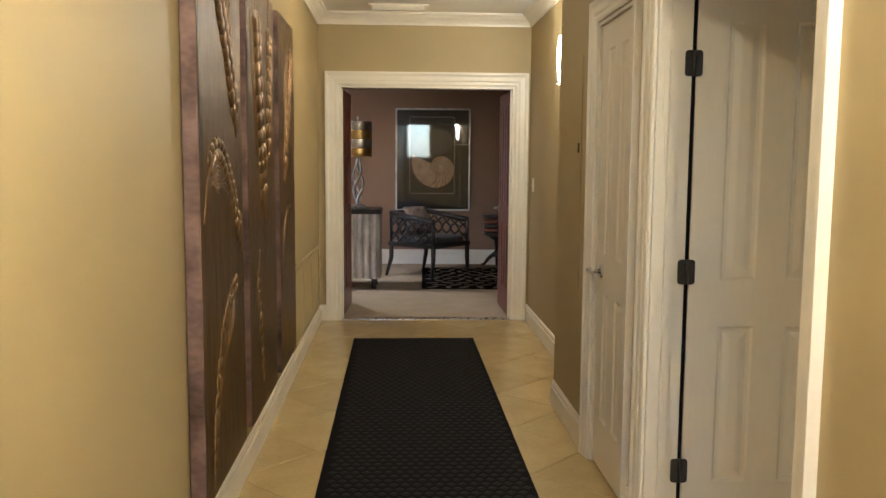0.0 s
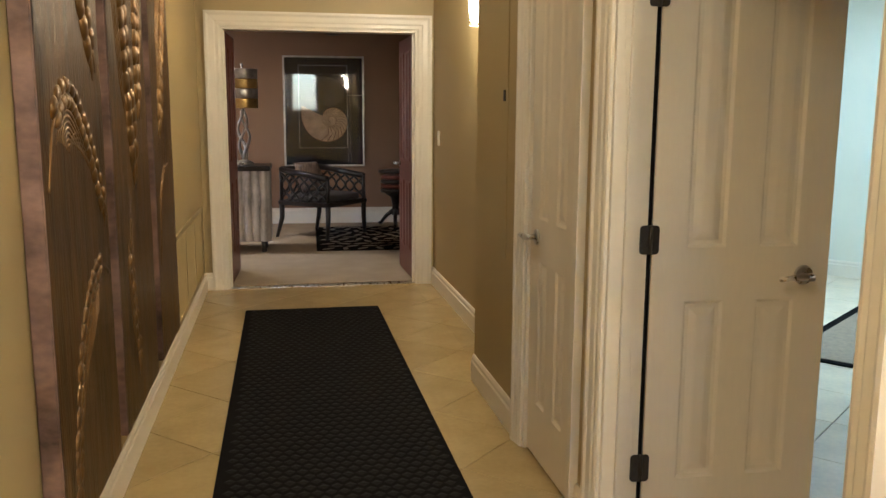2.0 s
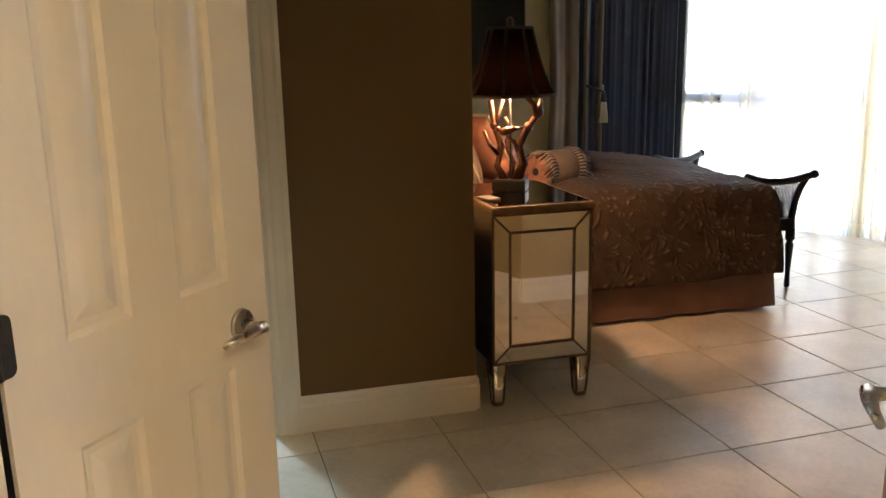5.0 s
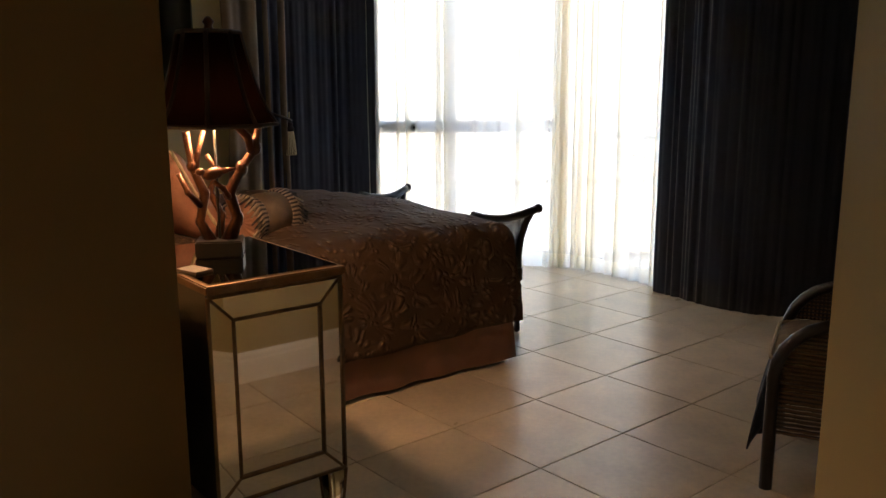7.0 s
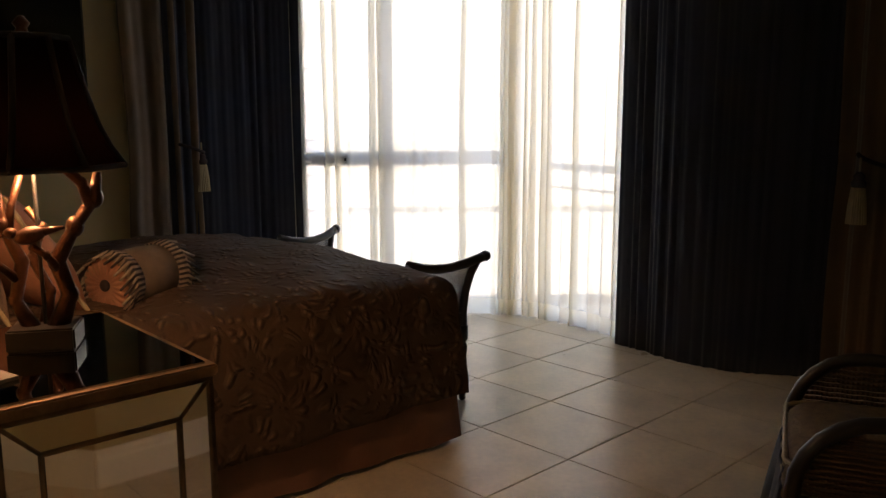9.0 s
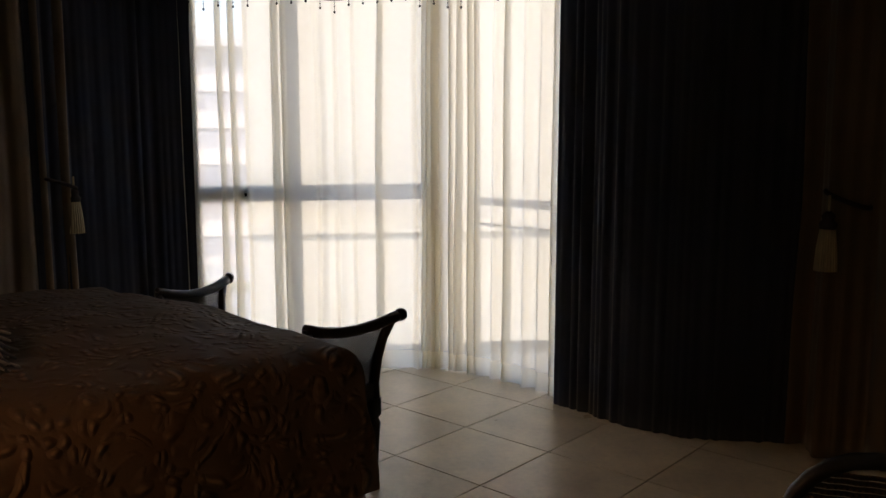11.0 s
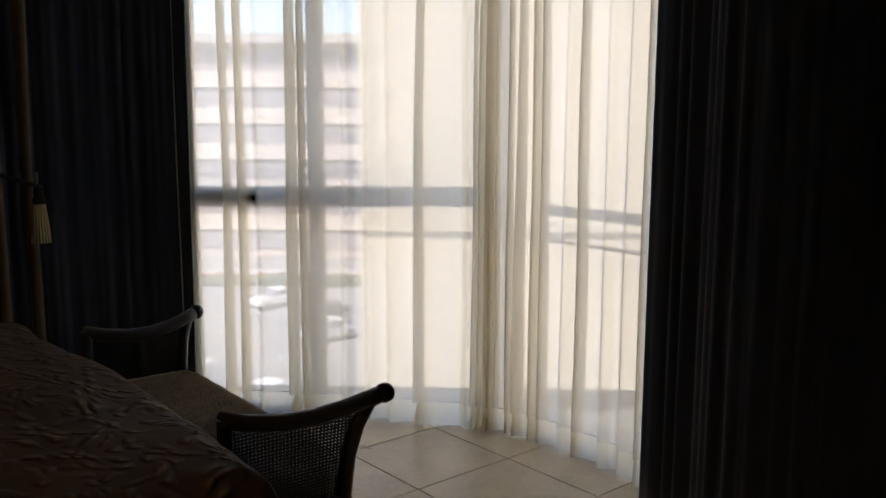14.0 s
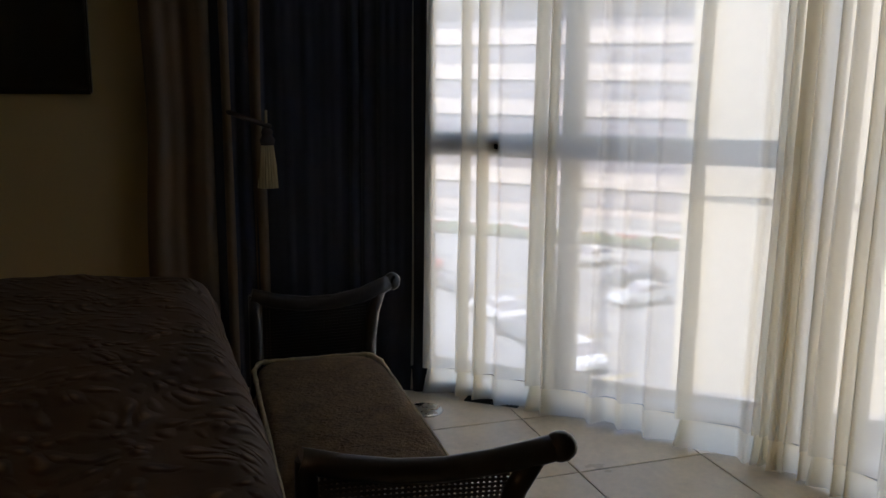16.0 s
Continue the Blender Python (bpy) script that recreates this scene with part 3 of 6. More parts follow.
def clip(poly, p, n):
    """The part of a polygon on the side of the line through p to which n points."""
    out = []
    for i, a in enumerate(poly):
        b = poly[(i + 1) % len(poly)]
        da, db = (a[0] - p[0]) * n[0] + (a[1] - p[1]) * n[1], (b[0] - p[0]) * n[0] + (b[1] - p[1]) * n[1]
        if da >= 0:
            out.append(a)
        if da * db < 0:
            k = da / (da - db)
            out.append((a[0] + k * (b[0] - a[0]), a[1] + k * (b[1] - a[1])))
    return out


# ---- lamps: wall sconces, and ceiling lights added out of view ----
WARM = (1.0, 0.83, 0.6)
BULB = glow("warm_bulb_glass", (1.0, 0.8, 0.52), 5.0)
DIFF = glow("ceiling_light_diffuser", (1.0, 0.8, 0.55), 1.4)


def sconce(m):
    t = thing("wall_sconce", "half-round white glass wall sconce, lit", "lamp", m)
    bm = B()
    def fn(a, b):
        th = math.pi * a
        r = 0.07 * (1 - 0.14 * (2 * b - 1) ** 2)
        return V((-r * 1.35 * math.sin(th), r * math.cos(th), -0.145 + 0.29 * b))
    grid(bm, fn, 20, 12)
    part("shade", bm, BULB, t, "glowing white glass")
    bm = B()
    box(bm, -0.012, 0.0, -0.06, 0.06, -0.18, 0.16)
    for z in (-0.165, -0.13):
        tube(bm, [(-0.066 * 1.3 * math.sin(math.pi * k / 16), 0.066 * math.cos(math.pi * k / 16), z) for k in range(17)], 0.007, 6)
    part("bracket", bm, TRIM, t)
    return t


sconce(HALL @ pose(0.888, -1.73, 2.08))
sconce(HALL @ pose(FACE - 0.002, -6.9, 2.09))


def added_ceiling_lamp(x, y, energy, size=0.3, color=WARM, z=CEIL):
    t = thing("added_ceiling_light", "round flush ceiling light with a glass diffuser, added out of view", "lamp", pose(x, y, z), group="ceiling lights")
    bm = B()
    lathe(bm, [(size * 0.52, -0.02), (size * 0.55, -0.012), (size * 0.55, 0.0)], 28)
    part("rim", bm, STEEL, t)
    bm = B()
    lathe(bm, [(0.02, -0.055), (size * 0.3, -0.05), (size * 0.45, -0.035), (size * 0.5, -0.02)], 28)
    part("diffuser", bm, DIFF, t)
    lamp = new("bulb_light", bpy.data.lights.new("bulb_light", "AREA"))
    lamp.data.shape, lamp.data.size, lamp.data.energy, lamp.data.color = "DISK", size, energy, color
    lamp.matrix_world = pose(x, y, z - 0.062)
    return t


# hall ceiling lights, added above the view to light walls and door leaf
for p, q, e, c in ((-0.42, -3.3, 0.4, WARM), (-0.3, -6.2, 1.9, (1.0, 0.8, 0.53))):
    spot = hw(p, q)
    added_ceiling_lamp(spot.x, spot.y, e, 0.3, c)
# cool ceiling light added in place of the kitchen's daylight
k = uw(7.2, 2.2)
added_ceiling_lamp(k.x, k.y, 7, 0.35, (0.6, 0.83, 1.0))
# unseen ceiling light added to brighten the office
added_ceiling_lamp(-0.9, 10.0, 3.6, 0.3, (1.0, 0.8, 0.6))
for p, q, z, e in ((0.74, -1.73, 2.33, 3.6), (0.81, -1.73, 1.85, 0.45), (FACE - 0.1, -6.9, 2.31, 9.6)):
    lamp = new("sconce_light", bpy.data.lights.new("sconce_light", "POINT"))
    lamp.data.energy, lamp.data.color, lamp.data.shadow_soft_size = e, WARM, 0.05
    lamp.matrix_world = HALL @ pose(p, q, z)


# ---- hall: doors ----
def leaf_door(name, label, m, width, handle_x, way, hinges_x=None, hy=0.0, mat=None, sides=(-1, 1), panels=PANELS, height=2.02, hz=0.895):
    d = thing(name, label, "door", m)
    tagged(d, kind="structure")
    bm = B()
    panel_leaf(bm, width, height - 0.01, 0.036, panels)
    body = part("leaf", bm, mat or DOOR, d)
    body.location.z = 0.01
    for s in sides:
        lever(d, handle_x, 0.0 if s < 0 else 0.036, hz, way, s)
    if hinges_x is not None:
        for z in (0.28, 1.018, 1.755):
            hinge(d, hinges_x, hy, z)
    return d


RUG = material("black_ribbed_rug", (0.006, 0.0055, 0.0055), 0.95, var=0.3, scale=30, fine=300, bump=0.5, dist=0.004, spec=0.04)
RUNNER_PILE = material("black_diamond_pile", (0.013, 0.012, 0.0115), 0.85, var=0.3, scale=30, fine=300, bump=0.5, dist=0.004, spec=0.12)
RUG_BACK = material("charcoal_rug_backing", (0.007, 0.0066, 0.0064), 0.95, bump=0.3, spec=0.05)
# bedroom leaves, both open into the room
d_bed = leaf_door("door_bedroom", "cream moulded bedroom door standing open", HALL @ pose(0.797, -4.38, 0, 0, 0, -1.2), 0.598, 0.513, -1, -0.009, -0.004)
# near-black strip that stands in for the deep shade of the hinge gap
gap_shade = B()
box(gap_shade, -0.0165, -0.0008, 0.008, 0.034, 0.012, 2.01)
part("gap_shade_strip", gap_shade, RUG_BACK, d_bed, "dark strip for the shade in the hinge gap")
leaf_door("door_bedroom_second", "cream moulded bedroom door folded against the wall", HALL @ pose(0.824, -5.58, 0, 0, 0, 2.0), 0.59, 0.53, -1, None, sides=(1,))
# closet leaf, shut; its hinges on the near side
d = leaf_door("door_closet", "cream moulded closet door, closed", m_east @ pose(CL0 + 0.02, 0.012, 0), CL1 - CL0 - 0.04, 0.085, -1, CL1 - CL0 - 0.036, 0.0, sides=(-1,), hz=0.915)

# ---- hall: runner ----


def runner():
    m = HALL @ pose(-0.125, 0, 0)
    t = thing("runner_rug", "long black ribbed runner mat on the tiles", "rug", m)
    bm = B()
    box(bm, -0.47, 0.47, -5.6, -0.79, 0.001, 0.009)
    part("backing", bm, RUG_BACK, t, bevel=0.003)
    bm = B()
    n = 0
    s = 0.05
    for i in range(int(0.9 / s)):
        for j in range(int(4.76 / s)):
            x, y = -0.44 + (i + 0.5) * s + (s / 2 if j % 2 else 0), -5.58 + (j + 0.5) * s
            if x > 0.44:
                continue
            r = s * 0.42
            v = [bm.verts.new((x + dx * r * 1.15, y + dy * r * 1.15, 0.009)) for dx, dy in ((1, 0), (0, 1), (-1, 0), (0, -1))]
            c = bm.verts.new((x, y, 0.0125))
            for k in range(4):
                bm.faces.new((v[k], v[(k + 1) % 4], c))
    pile = part("ribbed_surface", bm, RUNNER_PILE, t)
    tagged(pile, kind="stuff")


runner()

# ---- bedroom: bed ----
BED_U0, BED_U1, BED_FOOT = 6.11, 7.76, -1.2


def bed():
    t = thing("bed", "bed made up with a brown quilted satin bedspread", "bed", at_room(0, 0))
    cu, hwid = (BED_U0 + BED_U1) / 2, (BED_U1 - BED_U0) / 2 - 0.03
    bm = B()
    box(bm, cu - hwid + 0.03, cu + hwid - 0.03, BED_FOOT + 0.08, HEADW - 0.06, 0.30, 0.61)
    part("mattress", bm, SKIRT, t, bevel=0.04)
    bm = B()
    box(bm, cu - hwid + 0.06, cu + hwid - 0.06, BED_FOOT + 0.1, HEADW - 0.06, 0.03, 0.30)
    part("box_spring", bm, BLACK_WOOD, t, bevel=0.02)
    # pleated skirt round three sides
    bm = B()
    path = [(cu - hwid + 0.06, HEADW - 0.08), (cu - hwid - 0.02, BED_FOOT + 0.02), (cu - hwid + 0.02, BED_FOOT - 0.02), (cu + hwid - 0.02, BED_FOOT - 0.02), (cu + hwid, BED_FOOT + 0.02), (cu + hwid, HEADW - 0.08)]
    pts = []
    for (x0, y0), (x1, y1) in zip(path, path[1:]):
        n = max(8, int(math.hypot(x1 - x0, y1 - y0) / 0.03))
        for k in range(n):
            pts.append((x0 + (x1 - x0) * k / n, y0 + (y1 - y0) * k / n))
    rows = []
    for k, (x, y) in enumerate(pts):
        nx, ny = x - cu, y + 0.3
        l = math.hypot(nx, ny)
        row = []
        for z, a in ((0.02, 0.02), (0.12, 0.012), (0.22, 0.004), (0.30, 0.0)):
            o = a * (0.4 + 0.6 * math.sin(k * 0.7) + 0.4 * math.sin(k * 0.23))
            row.append(bm.verts.new((x + nx / l * o, y + ny / l * o, z)))
        rows.append(row)
    for a, b in zip(rows, rows[1:]):
        for i in range(3):
            f = bm.faces.new((a[i], a[i + 1], b[i + 1], b[i]))
            f.smooth = True
    part("bed_skirt", bm, SKIRT, t, "rust-brown cloth bed skirt")
    # quilt: a sheet over the top that falls down three sides
    bm = B()
    drop, top = 0.435, 0.68
    wx, y0, y1 = hwid, BED_FOOT, HEADW - 0.12

    def fold(a, half):
        """Along the sheet: (place, fall) for a distance a from the middle of a top that is 2 * half wide."""
        r = 0.07
        d = abs(a) - (half - r)
        s = 1 if a > 0 else -1
        if d <= 0:
            return a, 0.0
        q = r * math.pi / 2
        if d < q:
            th = d / r
            return s * (half - r + r * math.sin(th)), r * (1 - math.cos(th))
        return s * (half + 0.06 * (d - q)), r + (d - q)

    def fn(i, j):
        a = (i * 2 - 1) * (wx + drop)
        lenw = y1 - y0
        b = -drop + j * (lenw + drop)
        x, fx = fold(a, wx)
        yy, fy = fold(b - lenw, lenw) if b < 0.2 else (b - lenw, 0.0)
        y = y1 + yy
        fall = max(fx, fy)
        crown_ = 0.085 * max(0, 1 - (x / wx) ** 2) ** 0.7 * (0.15 + 0.85 * math.sin(min(1, max(0, (y - y0) / 0.75)) * math.pi / 2))
        z = max(top + 0.01 * x / wx + crown_ * max(0, 1 - fall / 0.07) - fall, 0.2 + 0.015 * math.sin(7 * x + 5 * y))
        y += 0.09 * min(1, max(0, x / wx + 0.35)) * min(1, max(0, (y0 + 0.75 - y) / 0.7)) * max(0, 1 - fy / 0.4)
        p = V((x, y, z))
        sw = noise.noise(p * 5.0) * 0.014 + abs(noise.noise(p * 13.0)) * 0.008 + noise.noise(p * 2.0) * 0.012
        if fall > 0.07:
            hang = min(1, (fall - 0.07) / 0.3)
            k = 0.02 * hang * math.sin(9 * (x + y) + 2 * noise.noise(p * 2))
            if fx >= fy:
                p.x += math.copysign(sw + k, x)
            else:
                p.y -= sw + k
        else:
            p.z += sw
        p.x += cu
        return p
    grid(bm, fn, 110, 120)
    q = part("bedspread", bm, QUILT, t, "brown quilted satin bedspread with scrolls")
    so = q.modifiers.new("thick", "SOLIDIFY")
    so.thickness, so.offset = 0.02, 0
    # headboard
    bm = B()
    prof = []
    for k in range(25):
        x = cu - hwid - 0.02 + (2 * hwid + 0.04) * k / 24
        prof.append((x, 0.95 + 0.13 * math.sin(math.pi * k / 24) ** 0.7))
    lo = [(prof[0][0], 0.0)] + prof + [(prof[-1][0], 0.0)]
    prism(bm, lo, 0, 0.05, Matrix(((1, 0, 0, 0), (0, 0, 1, HEADW - 0.07), (0, 1, 0, 0), (0, 0, 0, 1))))
    part("headboard", bm, BLACK_WOOD, t, "dark arched wooden headboard", bevel=0.01)
    return t


bed()


# ---- bedroom: bench at the foot of the bed ----
def bench():
    t = thing("bench", "dark wooden cane-armed bench with a cushion, by the bed", "bench", at_room(0, 0))
    w0, w1 = -1.245, -1.56
    for u in (6.475, 7.525):
        s = -1 if u < 7 else 1

        def flare(bm):
            """The arms sweep outwards towards their ends."""
            for v in bm.verts:
                out = min(1.0, max(0.0, (-1.29 - v.co.y) / 0.345)) ** 1.4 * min(1.0, max(0.0, (v.co.z - 0.43) / 0.24))
                v.co.x += s * 0.054 * out
            return bm
        bm = B()
        rail = [(u, -1.235, 0.678), (u, -1.30, 0.658), (u, -1.38, 0.644), (u, -1.46, 0.642), (u, -1.54, 0.652), (u + s * 0.006, -1.60, 0.668), (u + s * 0.01, -1.635, 0.680)]
        tube(bm, rail, [0.02, 0.021, 0.021, 0.021, 0.022, 0.023, 0.022], 12)
        blob(bm, (u + s * 0.011, -1.638, 0.680), (0.026, 0.026, 0.026), 12, 8)
        arm = part("arm", flare(bm), BLACK_WOOD, t)
        bm = B()
        tube(bm, [(u, w0, 0.678), (u, w0, 0.42), (u, w0, 0.36)], [0.018, 0.02, 0.024], 10)
        tube(bm, [(u + s * 0.006, -1.60, 0.66), (u + s * 0.003, -1.575, 0.60), (u, -1.56, 0.52), (u, -1.555, 0.42), (u, -1.555, 0.36)], [0.018, 0.019, 0.02, 0.022, 0.024], 10)
        box(bm, u - 0.016, u + 0.016, w1, w0, 0.36, 0.42)
        part("post", flare(bm), BLACK_WOOD, arm)
        bm = B()
        # cane: thin bars crossing
        n = 0
        for k in range(25):
            z = 0.43 + k * 0.0085
            ymin = -1.552 - max(0, (z - 0.52)) * 0.12
            for i in range(6):
                box(bm, u - 0.0015, u + 0.0015, ymin + (-1.26 - ymin) * i / 6, ymin + (-1.26 - ymin) * (i + 1) / 6, z, z + 0.0056)
        for k in range(34):
            y = -1.25 - k * 0.0093
            for i in range(4):
                box(bm, u - 0.001, u + 0.001, y - 0.0028, y + 0.0028, 0.42 + 0.0563 * i, 0.42 + 0.0563 * (i + 1))
        tagged(part("cane_panel", flare(bm), BLACK_WOOD, arm, "dark woven cane panel"), kind="stuff")
        for w in (w0, -1.555):
            bm = B()
            lathe(bm, [(0.012, 0), (0.018, 0.01), (0.016, 0.05), (0.014, 0.1), (0.02, 0.2), (0.025, 0.26), (0.016, 0.28), (0.028, 0.295), (0.028, 0.36)], 14, u, w)
            part("leg", bm, BLACK_WOOD, t)
    bm = B()
    box(bm, 6.47, 7.53, w1 + 0.0, w0 - 0.0, 0.345, 0.405)
    part("seat_frame", bm, BLACK_WOOD, t, bevel=0.006)
    bm = B()
    blob(bm, (7.0, -1.40, 0.455), (0.5, 0.175, 0.06), 40, 12, power=6.0)
    c = part("seat_cushion", bm, CUSHION, t, "olive-brown seat cushion with rope edging")
    bm = B()
    for z in (0.415, 0.497):
        ring = [(7.0 + 0.495 * math.copysign(min(1, 1.25 * abs(math.cos(a))) ** 0.5, math.cos(a)), -1.40 + 0.17 * math.copysign(min(1, 1.25 * abs(math.sin(a))) ** 0.5, math.sin(a)), z) for a in [2 * math.pi * k / 60 for k in range(61)]]
        tube(bm, ring, [0.006 + 0.002 * (k % 2) for k in range(61)], 6, cap=False)
    part("piping", bm, TASSEL, c, "twisted gold cord")


bench()


# ---- bedroom: mirrored nightstand ----
def nightstand():
    t = thing("nightstand", "mirrored nightstand with bronze edging beside the bed", "nightstand", at_room(5.322, 0.262))
    W, D, H = 0.60, 0.42, 0.82     # along the wall, out from it, height
    bm = B()
    box(bm, 0.004, W - 0.004, 0.004, D - 0.004, 0.18, H - 0.025)
    part("carcass", bm, BLACK_WOOD, t)
    bm = B()
    box(bm, -0.012, W + 0.012, -0.012, D + 0.0, H - 0.025, H)
    top = part("top", bm, BRONZE_TRIM, t, bevel=0.004)
    bm = B()
    box(bm, 0.008, W - 0.008, 0.008, D - 0.015, H, H + 0.004)
    part("mirror_top", bm, material("dark_mirror", (0.32, 0.3, 0.28), 0.03, 1.0, bump=0), top, "smoked mirror top")
    # the two seen faces: bevelled mirror border, bronze bead, inner mirror
    for ax, ln in (("x", W), ("y", D)):
        def P(a, z, o):
            return (a, -o, z) if ax == "x" else (-o, a, z)
        z0, z1, b = 0.18, H - 0.028, 0.075
        face = B()
        face.faces.new([face.verts.new(P(a, z, 0.0005)) for a, z in ((b, z0 + b), (ln - b, z0 + b), (ln - b, z1 - b), (b, z1 - b))])
        part("mirror_panel", face, MIRROR, t)
        out = [(0.006, z0 + 0.006), (ln - 0.006, z0 + 0.006), (ln - 0.006, z1 - 0.004), (0.006, z1 - 0.004)]
        inn = [(b, z0 + b), (ln - b, z0 + b), (ln - b, z1 - b), (b, z1 - b)]
        for k in range(4):
            face = B()
            q = [P(*out[k], 0.001), P(*out[(k + 1) % 4], 0.001), P(*inn[(k + 1) % 4], 0.0035), P(*inn[k], 0.0035)]
            face.faces.new([face.verts.new(v) for v in q])
            part("mirror_border", face, MIRROR, t)
        face = B()
        for k in range(4):
            tube(face, [P(*inn[k], 0.003), P(*inn[(k + 1) % 4], 0.003)], 0.006, 8)
            tube(face, [P(*inn[k], 0.003), P(*out[k], 0.003)], 0.0045, 8)
            tube(face, [P(*out[k], 0.001), P(*out[(k + 1) % 4], 0.001)], 0.006, 8)
        part("bead", face, BRONZE_TRIM, t, "bronze bead round the mirrors")
    for x, y in ((0.03, 0.03), (W - 0.03, 0.03), (0.03, D - 0.03), (W - 0.03, D - 0.03)):
        leg = B()
        lathe(leg, [(0.012, 0.0), (0.02, 0.006), (0.022, 0.02), (0.034, 0.182)], 16, x, y, square=True)
        leg = part("leg", leg, MIRROR, t, "tapered mirrored leg")
        edge = B()
        for a, b in ((-1, -1), (1, -1), (-1, 1), (1, 1)):
            tube(edge, [(x + a * 0.031, y + b * 0.031, 0.182), (x + a * 0.02, y + b * 0.02, 0.02)], 0.0045, 6)
        part("leg_bead", edge, BRONZE_TRIM, leg, "bronze bead along the leg")
        foot = B()
        lathe(foot, [(0.016, 0.0), (0.024, 0.005), (0.024, 0.018), (0.02, 0.024)], 16, x, y, square=True)
        part("foot", foot, BRONZE_TRIM, t)


nightstand()


# ---- bedroom: curtains ----
def spline(pts, n):
    """Smooth points along a line of places on the floor, at even steps."""
    P = [V((x, y, 0)) for x, y in pts]
    fine = []
    for i in range(len(P) - 1):
        p0, p1, p2, p3 = P[max(i - 1, 0)], P[i], P[i + 1], P[min(i + 2, len(P) - 1)]
        for k in range(24):
            s = k / 24
            fine.append(0.5 * ((2 * p1) + (p2 - p0) * s + (2 * p0 - 5 * p1 + 4 * p2 - p3) * s * s + (3 * p1 - p0 - 3 * p2 + p3) * s ** 3))
    fine.append(P[-1])
    acc = [0.0]
    for a, b in zip(fine, fine[1:]):
        acc.append(acc[-1] + (b - a).length)
    out = []
    for k in range(n + 1):
        s = acc[-1] * k / n
        i = next((j for j in range(len(acc) - 1) if acc[j + 1] >= s), len(acc) - 2)
        f = (s - acc[i]) / max(acc[i + 1] - acc[i], 1e-9)
        p = fine[i].lerp(fine[i + 1], f)
        d = (fine[min(i + 1, len(fine) - 1)] - fine[max(i - 1, 0)]).normalized()
        out.append((p, V((d.y, -d.x, 0)), s))
    return out


def curtain(pts, z0, z1, wave, deep, mat, seed, rows=14, hem=0.01, irregular=0.6, pinch=None, per=26):
    """A hanging cloth along a line on the floor, in folds of that wave length and depth. pinch: (height, place share, tightness) of a tie."""
    rnd = random.Random(seed)
    length = sum((V((*b, 0)) - V((*a, 0))).length for a, b in zip(pts, pts[1:]))
    n = max(24, int(length / wave * per / 2))
    line = spline(pts, n)
    ph = [rnd.uniform(0, 6.28) for _ in range(6)]
    mid = line[len(line) // 2][0]
    bm = B()
    rws = []
    for p, nrm, s in line:
        k = 2 * math.pi * s / wave
        warp = irregular * (math.sin(k * 0.37 + ph[0]) + math.sin(k * 0.23 + ph[1]))
        amp = deep * (0.65 + 0.35 * math.sin(k * 0.19 + ph[2]))
        row = []
        for j in range(rows + 1):
            z = z0 + (z1 - z0) * j / rows
            drift = 0.25 * noise.noise(V((s * 2, z * 0.8, seed)))
            o = amp * math.sin(k + warp + drift * 2) + 0.3 * amp * math.sin(2.3 * k + ph[3] + drift)
            q = p + nrm * o
            if pinch:
                hz, c, tight = pinch
                g = math.exp(-((z - hz) / (0.55 if z > hz else 0.3)) ** 2) * tight
                a = line[int(c * (len(line) - 1))][0]
                q = q.lerp(a + nrm * o * 0.7 + (p - a) * 0.2, g)
            zz = z + (hem * math.sin(k * 0.5 + ph[4]) if j == 0 else 0)
            row.append(bm.verts.new((q.x, q.y, zz)))
        rws.append(row)
    for a, b in zip(rws, rws[1:]):
        for j in range(rows):
            f = bm.faces.new((a[j], a[j + 1], b[j + 1], b[j]))
            f.smooth = True
    return bm


